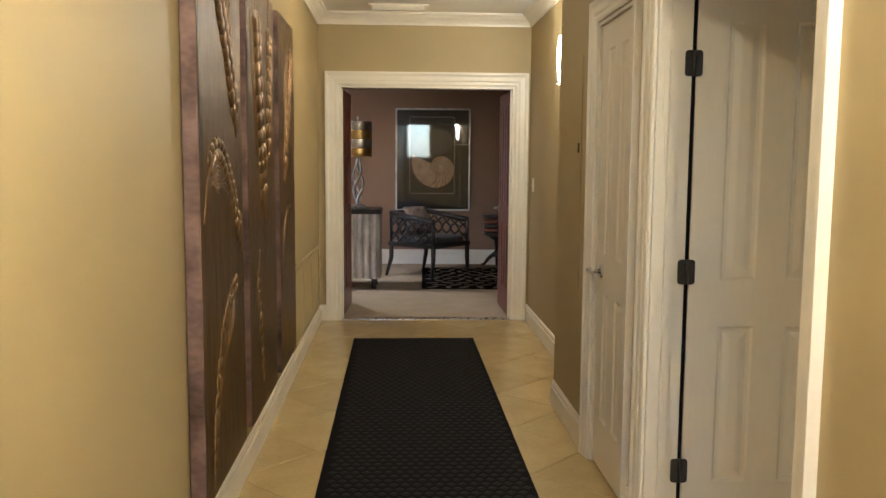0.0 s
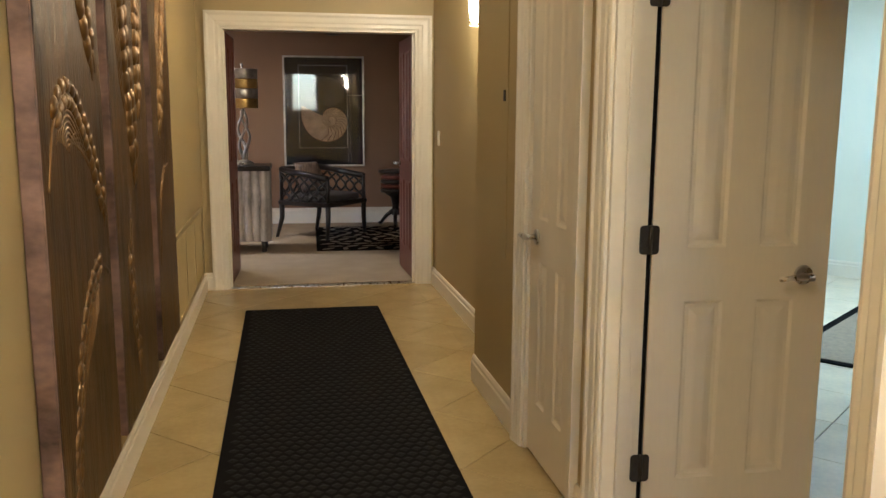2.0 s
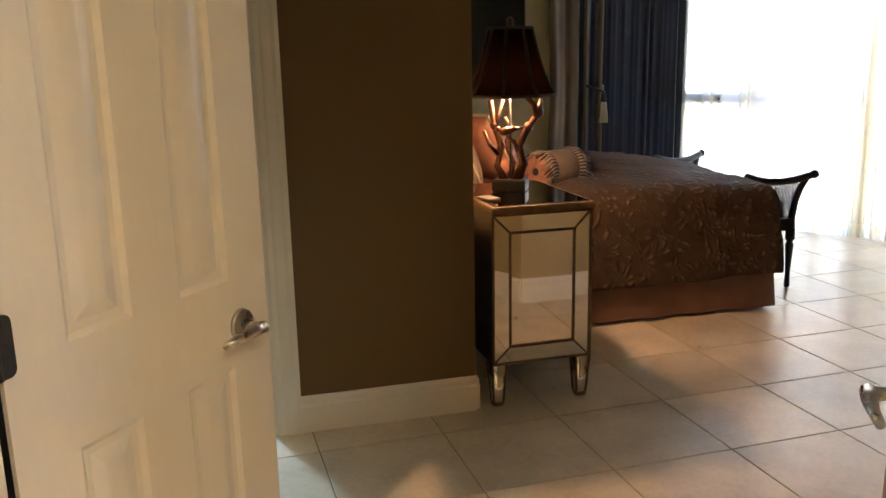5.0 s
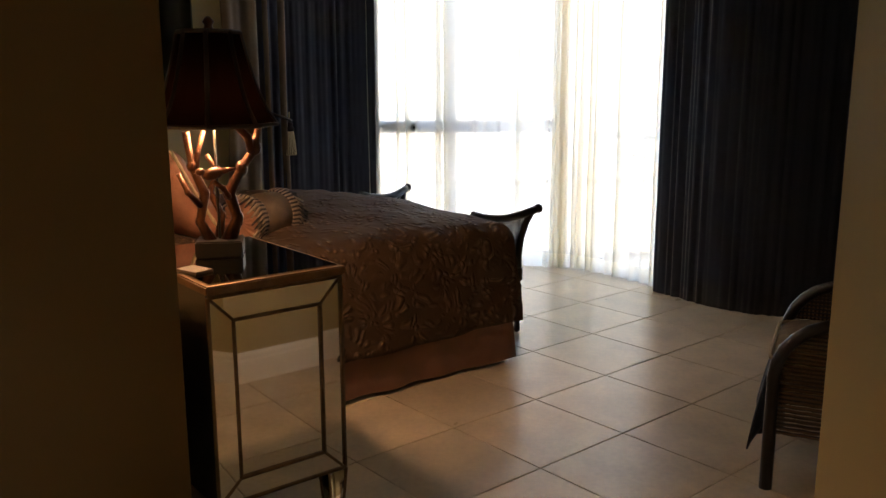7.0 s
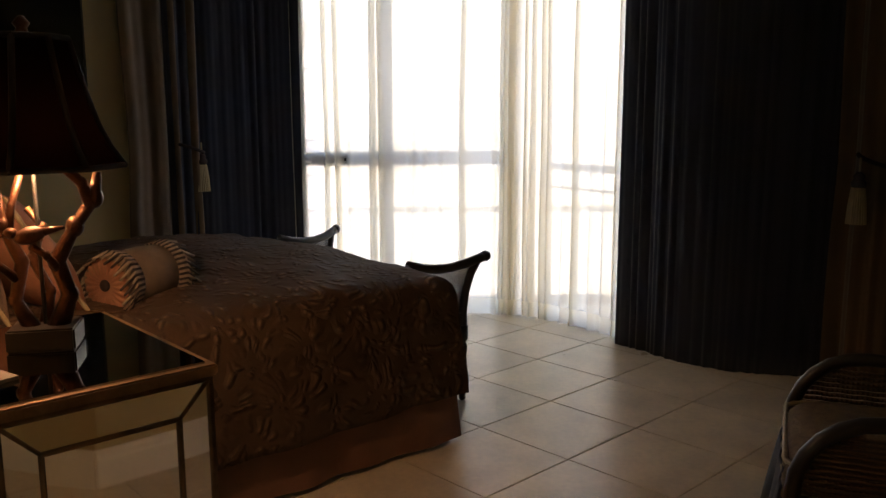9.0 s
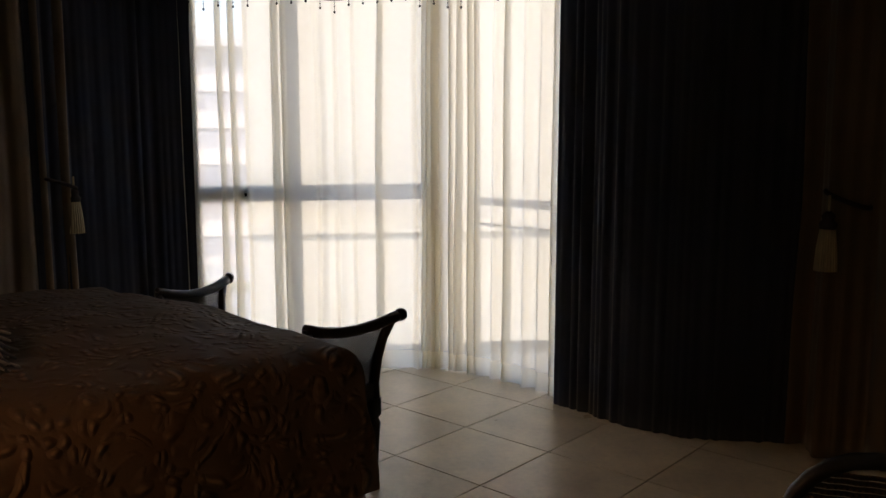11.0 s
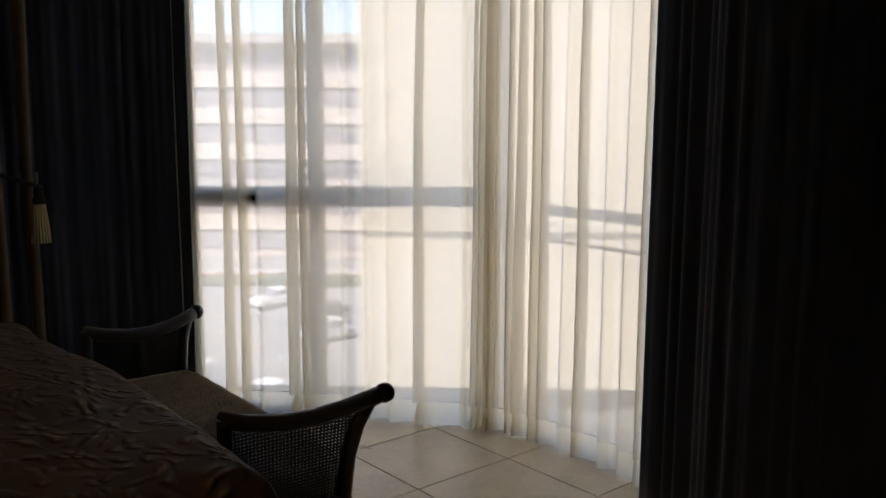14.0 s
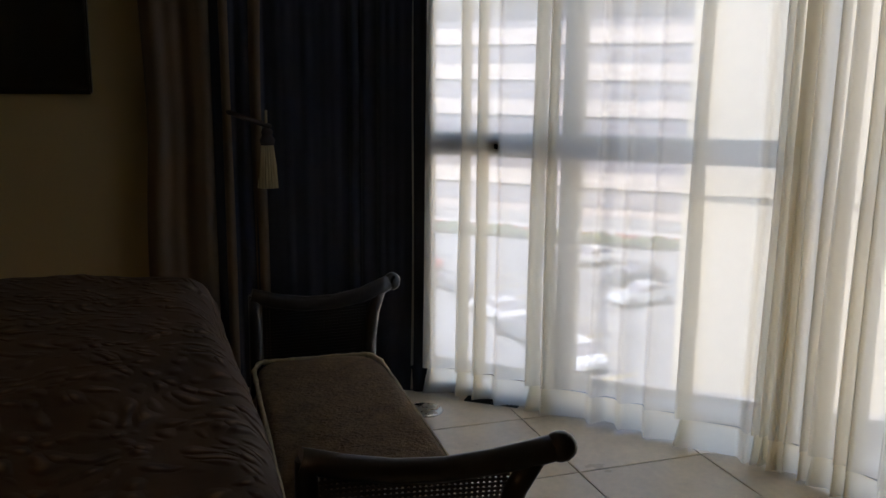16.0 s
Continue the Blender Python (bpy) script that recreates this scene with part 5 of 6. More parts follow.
# rattan chair with a cushion and a navy throw
def rattan_chair():
    t = thing("rattan_chair", "black bentwood chair with woven rattan sides and a tan cushion", "chair", pose(4.16, 2.24, 0, 0, 0, -24))
    W, D, H, R = 0.58, 0.62, 0.59, 0.2
    def arch(x):
        pts = [(x, 0, 0), (x, 0, 0.2), (x, 0, H - R)]
        for k in range(1, 7):
            a = math.pi / 2 * k / 6
            pts.append((x, -R + R * math.cos(a), H - R + R * math.sin(a)))
        pts += [(x, -D + R + 0.1, H), (x, -D + 0.12, H + 0.02)]
        for k in range(1, 5):
            a = math.pi / 2 * k / 4
            pts.append((x, -D + 0.12 - 0.12 * math.sin(a), H + 0.02 - 0.12 * (1 - math.cos(a))))
        pts += [(x, -D, 0.3), (x, -D - 0.02, 0)]
        return pts
    for x in (0.0, W):
        bm = B()
        tube(bm, arch(x), 0.021, 12)
        side = part("arm_frame", bm, BLACK_WOOD, t, "black bentwood arm")
        bm = B()
        inner = [(y, z) for _, y, z in arch(x)[2:-2]]
        poly = [(-0.02, 0.2)] + [(y - 0.018, z - 0.018) for y, z in inner] + [(-D + 0.01, 0.2)]
        lo = min(y for y, z in poly)
        # woven strands
        for k in range(27):
            z = 0.205 + k * 0.0155
            ys = [y for y, zz in poly if zz >= z - 0.02]
            if not ys or z > H - 0.03:
                continue
            y0 = -0.02 if z < H - R else -R + math.sqrt(max(0, R * R - (z - (H - R)) ** 2)) - 0.02
            pts = []
            for i in range(33):
                y = y0 + (-D + 0.015 - y0) * i / 32
                pts.append((x + 0.006 * math.sin(i * math.pi + k * math.pi), y, z + 0.001 * math.sin(i * 1.7 + k)))
            tube(bm, pts, 0.0068, 5)
        part("woven_side", bm, RATTAN, side, "brown woven rattan panel")
    bm = B()
    for k in range(26):
        z = 0.22 + k * 0.0175
        tube(bm, [(W * i / 24, -D + 0.0 - 0.05 * math.sin(math.pi * i / 24) + 0.006 * math.sin(i * math.pi + k * math.pi), z) for i in range(25)], 0.0075, 5)
    part("woven_back", bm, RATTAN, t, "brown woven rattan back")
    bm = B()
    tube(bm, [(W * i / 16, -D - 0.055 * math.sin(math.pi * i / 16), H + 0.03) for i in range(17)], 0.02, 10)
    part("back_rail", bm, BLACK_WOOD, t)
    for y in (0, -D):
        bm = B()
        tube(bm, [(0, y, 0.30), (W, y, 0.30)], 0.016, 10)
        part("seat_rail", bm, BLACK_WOOD, t)
    bm = B()
    box(bm, 0.02, W - 0.02, -D + 0.02, -0.01, 0.31, 0.33)
    part("seat_board", bm, BLACK_WOOD, t)
    bm = B()
    blob(bm, (W / 2, -D / 2 + 0.02, 0.40), (W / 2 - 0.025, D / 2, 0.075), 36, 12, power=5.0)
    c = part("seat_cushion", bm, CUSHION, t, "tan seat cushion with braided edge")
    bm = B()
    for z in (0.345, 0.365, 0.44):
        ring = [(W / 2 + (W / 2 - 0.02) * math.copysign(min(1, 1.2 * abs(math.cos(a))) ** 0.5, math.cos(a)), -D / 2 + 0.02 + D / 2 * math.copysign(min(1, 1.2 * abs(math.sin(a))) ** 0.5, math.sin(a)), z) for a in [2 * math.pi * k / 72 for k in range(73)]]
        tube(bm, ring, [0.006 + 0.0022 * (k % 2) for k in range(73)], 6, cap=False)
    part("braid", bm, TASSEL, c, "tan braided edging")


rattan_chair()
t = thing("throw_blanket", "navy throw hanging over the chair's front", "blanket", pose(4.16, 2.24, 0, 0, 0, -24))
bm = B()


def hang(a, b):
    x = 0.06 + 0.44 * a
    low = 0.10 + 0.05 * math.sin(a * 9) + 0.05 * a
    z = 0.372 + (low - 0.372) * b
    return V((x, 0.028 + 0.03 * b + 0.014 * math.sin(a * 16 + b * 2) * (0.3 + b), z))


grid(bm, hang, 40, 14)
c = part("cloth", bm, NAVY, t)
so = c.modifiers.new("thick", "SOLIDIFY")
so.thickness = 0.006


def iron_table():
    t = thing("side_table", "small round tan-topped side table on twisted iron legs", "table", pose(3.66, 2.10, 0))
    bm = B()
    lathe(bm, [(0.15, 0.70), (0.172, 0.705), (0.178, 0.725), (0.172, 0.748), (0.12, 0.756)], 32)
    part("tabletop", bm, CUSHION, t, "padded tan top")
    for k in range(3):
        a = 2 * math.pi * k / 3 + 0.9
        bm = B()
        pts = []
        for i in range(25):
            f = i / 24
            r = 0.16 - 0.13 * math.sin(math.pi * min(1, f * 1.0)) + 0.03 * f
            th = a + 1.6 * f
            pts.append((r * math.cos(th), r * math.sin(th), 0.012 + 0.69 * f))
        tube(bm, pts, 0.008, 7)
        for i in range(3, 23, 4):
            p = V(pts[i])
            d = V((0.035 * math.cos(i), 0.035 * math.sin(i), 0.03))
            tube(bm, [p, p + d], [0.005, 0.003], 5)
            blob(bm, p + d, (0.009, 0.009, 0.009), 8, 6)
        tube(bm, [(pts[0][0], pts[0][1], 0.0), (pts[0][0], pts[0][1], 0.014)], [0.012, 0.01], 8)
        part("leg", bm, DARK_METAL, t, "twisted iron leg with leaf tips")


iron_table()
t = thing("floor_outlet", "round metal floor outlet cover by the window", "outlet", pose(7.55, 3.83, 0))
bm = B()
lathe(bm, [(0.075, 0.0005), (0.075, 0.003), (0.068, 0.005), (0.045, 0.0045), (0.04, 0.003), (0.01, 0.003)], 32)
part("cover_plate", bm, STEEL, t)
t = thing("floor_vent", "brown metal floor vent under the window", "vent", Matrix.Translation((7.745, 3.62, 0)) @ pose(0, 0, 0, 0, 0, 94))
bm = B()
box(bm, -0.11, 0.11, -0.03, 0.03, 0.0005, 0.004)
part("frame", bm, DARK_METAL, t)
for k in range(14):
    bm = B()
    box(bm, -0.1 + k * 0.0145, -0.094 + k * 0.0145, -0.024, 0.024, 0.004, 0.007)
    part("slat", bm, DARK_METAL, t)


# ---- hall: carved panels, grille, switches ----
CARVED = material("dark_carved_wood", (0.022, 0.011, 0.0045), 0.36, 0.3, var=0.5, scale=5, fine=60, bump=0.6, bump_scale=24, dist=0.006,
                  tint=(0.12, 0.064, 0.021), stretch=(1, 4, 0.35), spec=0.3)
WHEAT = material("gilded_wheat_relief", (0.2, 0.112, 0.036), 0.34, 0.6, var=0.45, scale=9, fine=70, bump=0.4, dist=0.003)
PATINA = material("purple_bronze_patina", (0.03, 0.016, 0.035), 0.4, 0.3, var=0.7, scale=4.5, fine=30, bump=0.35, tint=(0.24, 0.15, 0.12), stretch=(1, 1, 1.6))


def wheat_ear(bm, x, pts, pitch, size, fan):
    """A hanging wheat ear in flat relief: overlapping paired grains up a bent stalk, with ridged awns beside it.
    pts: (along, height) from the tip to the stalk's end; fan: (side, how many awns)."""
    P = [V((x, a, z)) for a, z in pts]
    fine = []
    for i in range(len(P) - 1):
        p0, p1, p2, p3 = P[max(i - 1, 0)], P[i], P[i + 1], P[min(i + 2, len(P) - 1)]
        for k in range(12):
            s = k / 12
            fine.append(0.5 * ((2 * p1) + (p2 - p0) * s + (2 * p0 - 5 * p1 + 4 * p2 - p3) * s * s + (3 * p1 - p0 - 3 * p2 + p3) * s ** 3))
    fine.append(P[-1])
    tube(bm, fine[::2], 0.008, 6)
    m = len(fine)
    walked, last = pitch, fine[0]

    def way(i):
        return (fine[min(i + 1, m - 1)] - fine[max(i - 1, 0)]).normalized()
    for i in range(int(m * 0.78)):
        p = fine[i]
        walked += (p - last).length
        last = p
        if walked < pitch:
            continue
        walked = 0.0
        d = way(i)
        nrm = V((0, -d.z, d.y))
        small = min(1.0, 0.55 + 0.1 * i)
        for s in (-1, 1):
            c = p + nrm * s * size * 0.36 * small
            tube(bm, [c + d * size * 0.75 - nrm * s * size * 0.18, c + d * size * 0.3, c - d * size * 0.1, c - d * size * 0.5 + nrm * s * size * 0.12],
                 [size * 0.1, size * 0.4 * small, size * 0.36 * small, size * 0.04], 8)
    side, count = fan
    for k in range(count):
        off = size * (0.75 + 0.26 * k)
        i0, i1 = int(m * 0.04 * k), int(m * (0.86 - 0.02 * k))
        run = []
        for i in range(i0, i1, 4):
            d = way(i)
            run.append(fine[i] + V((0, -d.z, d.y)) * side * off * min(1.0, (i - i0) / (m * 0.22)))
        if len(run) > 2:
            tube(bm, run, [0.0025 + 0.004 * math.sin(math.pi * q / (len(run) - 1)) for q in range(len(run))], 5)


def carved_panel(q0, q1, ears, label):
    t = thing("wall_panel", label, "wall art", HALL @ pose(-0.935, 0, 0), group="carved wheat panels")
    z0, z1 = 0.25, 2.18
    bm = B()
    box(bm, 0.004, 0.056, q0, q1, z0, z1)
    part("board", bm, PATINA, t, "purple bronze panel edge", bevel=0.004)
    bm = B()

    def fn(a, b):
        y, z = q0 + 0.004 + (q1 - q0 - 0.008) * a, z0 + 0.004 + (z1 - z0 - 0.008) * b
        return V((0.0575 + 0.0025 * abs(noise.noise(V((y * 9, z * 1.2, 1.0)))) + 0.002 * noise.noise(V((y * 30, z * 4, 3))), y, z))
    grid(bm, fn, 40, 70)
    face = part("carved_face", bm, CARVED, t, "dark carved wooden face")
    for pts, pitch, size, fan in ears:
        bm = B()
        wheat_ear(bm, 0.058, [(q0 + a * (q1 - q0), z) for a, z in pts], pitch, size, fan)
        for v in bm.verts:
            v.co.x = 0.058 + (v.co.x - 0.058) * 0.5
            v.co.y = min(max(v.co.y, q0 + 0.006), q1 - 0.006)
            v.co.z = min(max(v.co.z, z0 + 0.006), z1 - 0.006)
        part("wheat_relief", bm, WHEAT, face, "gilded wheat ear in relief")


carved_panel(-4.61, -3.88, [([(0.84, 1.54), (0.68, 1.74), (0.5, 1.92), (0.33, 2.08), (0.24, 2.17)], 0.05, 0.085, (-1, 6)),
                            ([(0.92, 1.08), (0.76, 1.24), (0.58, 1.37), (0.42, 1.44), (0.27, 1.43), (0.14, 1.34), (0.06, 1.2)], 0.042, 0.06, (1, 8)),
                            ([(0.16, 0.3), (0.24, 0.52), (0.38, 0.74), (0.58, 0.88), (0.78, 0.93), (0.95, 0.88)], 0.042, 0.05, (-1, 7))],
             "tall dark carved wooden panel with gilded wheat")
carved_panel(-3.74, -2.97, [([(0.52, 1.16), (0.44, 1.45), (0.36, 1.75), (0.3, 2.0), (0.28, 2.17)], 0.055, 0.1, (1, 4)),
                            ([(0.72, 1.4), (0.72, 1.65), (0.76, 1.9), (0.8, 2.17)], 0.05, 0.08, (-1, 4)),
                            ([(0.42, 0.4), (0.36, 0.6), (0.3, 0.82), (0.34, 1.0)], 0.045, 0.05, (1, 3))],
             "tall dark carved wooden panel with two gilded wheat ears")
carved_panel(-2.80, -2.16, [([(0.3, 1.32), (0.42, 1.55), (0.58, 1.78), (0.72, 1.98), (0.8, 2.12)], 0.055, 0.09, (1, 5)),
                            ([(0.1, 0.7), (0.2, 0.95), (0.4, 1.1), (0.65, 1.14)], 0.05, 0.03, (1, 2))],
             "tall dark carved wooden panel with a wheat ear")

t = thing("return_air_grille", "tan painted return-air grille low on the hall wall", "vent", HALL @ pose(-0.935, 0, 0))
bm = B()
for y0, y1, z0, z1 in ((-1.9, -0.22, 0.15, 0.18), (-1.9, -0.22, 0.66, 0.69), (-1.9, -1.87, 0.18, 0.66), (-0.25, -0.22, 0.18, 0.66), (-1.335, -1.305, 0.18, 0.66), (-0.79, -0.76, 0.18, 0.66)):
    box(bm, 0.001, 0.012, y0, y1, z0, z1)
part("frame", bm, WALL, t, bevel=0.002)
for k in range(62):
    y = -1.862 + k * 0.0262
    bm = B()
    box(bm, -0.001, 0.009, -0.004, 0.004, 0.18, 0.66, Matrix.Translation((0, y, 0)) @ pose(0, 0, 0, 0, 0, 35))
    part("slat", bm, WALL, t)

t = thing("electrical_panel", "gold-brown painted electrical panel cover", "panel", HALL @ pose(FACE, -2.97, 0))
bm = B()
box(bm, -0.004, 0.0, -0.2, 0.2, 0.75, 1.93)
d = part("door", bm, WALL, t, bevel=0.002)
bm = B()
box(bm, -0.010, -0.004, -0.165, -0.14, 1.45, 1.50)
part("latch", bm, DARK_METAL, d, "grey metal latch", bevel=0.002)


def wall_plate(name, m, label, slots):
    t = thing(name, label, name.replace("_", " "), m)
    bm = B()
    box(bm, -0.006, 0, -0.036, 0.036, -0.058, 0.058)
    part("plate", bm, TRIM, t, bevel=0.002)
    for z in slots:
        bm = B()
        box(bm, -0.012, -0.006, -0.014, 0.014, z - 0.018, z + 0.018)
        part("rocker" if len(slots) == 1 else "socket", bm, TRIM, t, bevel=0.002)


wall_plate("light_switch", HALL @ pose(0.89, -0.25, 1.2), "cream light switch on the gold-brown wall", (0,))
wall_plate("wall_outlet", HALL @ pose(0.89, -2.1, 0.32), "cream outlet low on the gold-brown wall", (-0.022, 0.022))
t = thing("ceiling_vent", "white ceiling vent near the double doors", "vent", HALL @ pose(-0.25, -0.35, CEIL))
bm = B()
box(bm, -0.24, 0.24, -0.1, 0.1, -0.008, 0)
part("frame", bm, TRIM, t, bevel=0.002)
for k in range(9):
    bm = B()
    box(bm, -0.21, 0.21, -0.006, 0.006, -0.018, -0.008, pose(0, -0.08 + k * 0.02, 0, 25, 0, 0))
    part("slat", bm, TRIM, t)

# ---- double doors of dark red wood, open into the office ----
SATIN = material("satin_steel_plate", (0.62, 0.62, 0.64), 0.5, 0.5, var=0.1, scale=40, fine=200, bump=0.05)
RED_WOOD = material("red_mahogany", (0.15, 0.045, 0.028), 0.35, var=0.3, scale=6, fine=60, bump=0.15, stretch=(5, 5, 0.4))
for s, p, turn, lab in ((0, -0.735, 87.5, "red mahogany door standing open into the office"), (1, 0.735, 90.5, "red mahogany door standing open into the office")):
    d = thing("door_office", lab, "door", HALL @ pose(p, 0.10, 0, 0, 0, turn))
    tagged(d, kind="structure")
    bm = B()
    if s == 0:
        panel_leaf(bm, 0.755, 2.0, 0.044, PANELS)
    else:
        panel_leaf(bm, 0.755, 2.0, -0.044, PANELS)
    lf = part("leaf", bm, RED_WOOD, d)
    lf.location.z = 0.012
    for z in (0.25, 1.05, 1.82):
        bm = B()
        y0 = 0.0 if s == 0 else -0.044
        box(bm, -0.003, 0.0005, y0 + 0.003, y0 + 0.041, z - 0.06, z + 0.06)
        tube(bm, [(-0.004, 0 if s else 0, z - 0.06), (-0.004, 0, z + 0.06)], 0.007, 8)
        part("hinge", bm, SATIN, d, "satin steel butt hinge")
    lever(d, 0.69, -0.003 if s == 0 else 0.003, 0.95, -1, -1 if s == 0 else 1)
bm = B()
box(bm, -0.757, 0.755, 0.005, 0.07, 0.0, 0.008)
setting("threshold", bm, STEEL, "brushed metal threshold strip", HALL, bevel=0.002)
OFFICE_FLOOR = material("beige_office_carpet", (0.36, 0.29, 0.2), 0.95, var=0.15, scale=4, fine=300, bump=0.5, dist=0.004)
bm = B()
prism(bm, [(-2.3, 8.21), (3.3, 8.27), (3.3, 12.2), (-2.3, 12.2)], 0.001, 0.005)
setting("floor_office", bm, OFFICE_FLOOR, "beige carpet of the office")

# ---- office things ----
SILVER = material("silver_leaf", (0.5, 0.47, 0.44), 0.3, 0.9, var=0.4, scale=12, fine=60, bump=0.3)
PALE_SILVER = material("worn_white_silver_paint", (0.55, 0.53, 0.52), 0.42, 0.35, var=0.4, scale=9, fine=50, bump=0.3, stretch=(1, 1, 0.4))
GOLD = material("gold_leaf", (0.5, 0.34, 0.12), 0.3, 0.9, var=0.3, scale=12, fine=60, bump=0.2)


def fluted_chest():
    t = thing("console_chest", "silver fluted chest with a black top", "chest", pose(-0.36, 10.05, 0))
    x0, x1, y0, y1 = -0.32, 0.32, -0.2, 0.2
    bm = B()
    n = 64
    per = []
    for k in range(n):
        a = 2 * math.pi * k / n
        per.append(a)
    def edge(f):
        ln = [x1 - x0, y1 - y0, x1 - x0, y1 - y0]
        tot = sum(ln)
        d = f * tot
        for i, l in enumerate(ln):
            if d <= l:
                break
            d -= l
        o = 0.034 * abs(math.sin(f * tot / 0.08 * math.pi)) ** 0.7 - 0.012
        return [(x0 + d, y0 - o), (x1 + o, y0 + d), (x1 - d, y1 + o), (x0 - o, y1 - d)][i]
    m = 320
    poly = [edge((k + 0.01) / m) for k in range(m)]
    prism(bm, poly, 0.12, 0.82)
    part("fluted_body", bm, PALE_SILVER, t, "silver fluted body")
    bm = B()
    box(bm, x0 - 0.03, x1 + 0.03, y0 - 0.03, y1 + 0.03, 0.82, 0.87)
    part("top", bm, BLACK_WOOD, t, bevel=0.006)
    for x in (x0 + 0.05, x1 - 0.05):
        for y in (y0 + 0.05, y1 - 0.05):
            bm = B()
            lathe(bm, [(0.022, 0), (0.03, 0.02), (0.022, 0.05), (0.032, 0.12)], 12, x, y)
            part("foot", bm, BLACK_WOOD, t)


fluted_chest()


def office_lamp():
    t = thing("table_lamp", "silver sculpted lamp with a striped gold drum shade", "lamp", pose(-0.27, 10.05, 0.871))
    bm = B()
    lathe(bm, [(0.09, 0), (0.1, 0.015), (0.07, 0.035), (0.03, 0.05)], 24)
    part("base", bm, SILVER, t)
    for s in (0, 1, 2):
        bm = B()
        pts = []
        for k in range(24):
            f = k / 23
            a = s * 2.09 + 5.0 * f
            r = 0.05 * math.sin(math.pi * f) + 0.008
            pts.append((r * math.cos(a), r * math.sin(a), 0.05 + 0.5 * f))
        tube(bm, pts, [0.018 * (1 - 0.4 * k / 23) for k in range(24)], 8)
        part("stem", bm, SILVER, t)
    for k, mt in ((0, GOLD), (1, SILVER), (2, GOLD), (3, SILVER)):
        bm = B()
        z = 0.56 + k * 0.095
        lathe(bm, [(0.15, z), (0.152, z + 0.005), (0.152, z + 0.088), (0.15, z + 0.094)], 32)
        part("shade_band", bm, mt, t, "gold band" if mt is GOLD else "silver band")
    bm = B()
    tube(bm, [(0, 0, 0.94), (0, 0, 0.97)], 0.006, 8)
    lathe(bm, [(0.006, 0.965), (0.016, 0.98), (0.004, 1.0)], 12)
    part("finial", bm, SILVER, t)


office_lamp()


def shell_picture():
    t = thing("framed_picture", "large framed nautilus shell print under glass", "picture", pose(0.565, OB, 1.40))
    w, h = 0.497, 0.677
    bm = B()
    for x0, x1, z0, z1 in ((-w, w, h - 0.022, h), (-w, w, -h, -h + 0.022), (-w, -w + 0.022, -h + 0.022, h - 0.022), (w - 0.022, w, -h + 0.022, h - 0.022)):
        box(bm, x0, x1, -0.035, -0.002, z0, z1)
    part("frame", bm, SILVER, t, "thin silver frame", bevel=0.002)
    bm = B()
    box(bm, -w + 0.02, w - 0.02, -0.012, -0.003, -h + 0.02, h - 0.02)
    mt = part("mount", bm, material("navy_mount_board", (0.013, 0.017, 0.036), 0.8, bump=0.1), t, "navy mount board")
    pale = material("pale_line_print", (0.45, 0.46, 0.5), 0.7, bump=0)
    bm = B()
    for x0, x1, z0, z1 in ((-0.31, 0.29, 0.56, 0.566), (-0.31, 0.29, -0.45, -0.444), (-0.31, -0.304, -0.45, 0.566), (0.284, 0.29, -0.45, 0.566), (0.29, 0.47, 0.2, 0.206)):
        box(bm, x0, x1, -0.0138, -0.0125, z0, z1)
    part("print_border", bm, pale, mt)
    bm = B()
    cx, cz = 0.085, -0.1

    def whorl(th):
        r = 0.36 * math.exp(-0.19 * (th - math.pi))
        return V((cx + r * math.cos(th), -0.0155, cz + r * math.sin(th)))
    mid = bm.verts.new((cx, -0.0165, cz))
    rim = [bm.verts.new(whorl(math.pi * 0.86 + 2 * math.pi * k / 72)) for k in range(73)]
    for a, b in zip(rim, rim[1:]):
        bm.faces.new((mid, a, b))
    part("shell_print", bm, material("peach_shell_print", (0.6, 0.4, 0.28), 0.6, var=0.25, scale=14, bump=0.1), mt, "peach nautilus shell")
    bm = B()
    tube(bm, [whorl(math.pi * 0.86 + 0.09 * k) + V((0, -0.001, 0)) for k in range(210)], [0.004 * math.exp(-0.006 * k) for k in range(210)], 5)
    for k in range(24):
        th = math.pi * 1.35 + k * 0.27
        o, n = whorl(th), whorl(th + 2 * math.pi)
        bow = whorl(th + 0.28).lerp(whorl(th + 0.28 + 2 * math.pi), 0.5)
        tube(bm, [o + V((0, -0.0015, 0)), bow + V((0, -0.0015, 0)), n + V((0, -0.0015, 0))], 0.0018 + 0.004 * math.exp(-0.12 * k), 5)
    part("shell_chamber", bm, material("brown_shell_line", (0.16, 0.06, 0.03), 0.6, bump=0), mt, "brown chamber lines")
    bm = B()
    blob(bm, (0.06, -0.016, 0.24), (0.2, 0.003, 0.17), 24, 10)
    part("shell_shadow", bm, material("grey_blue_shell_print", (0.05, 0.055, 0.075), 0.7, var=0.3, scale=5, bump=0), mt, "faint grey-blue shell")
    bm = B()
    box(bm, -w + 0.021, w - 0.021, -0.029, -0.026, -h + 0.021, h - 0.021)
    g = part("glass", bm, material("clear_cover", (1, 1, 1), 0.02, bump=0), t, "clear cover glass")
    b = g.data.materials[0].node_tree.nodes["Principled BSDF"]
    b.inputs["Transmission Weight"].default_value = 1.0
    b.inputs["IOR"].default_value = 1.7


shell_picture()


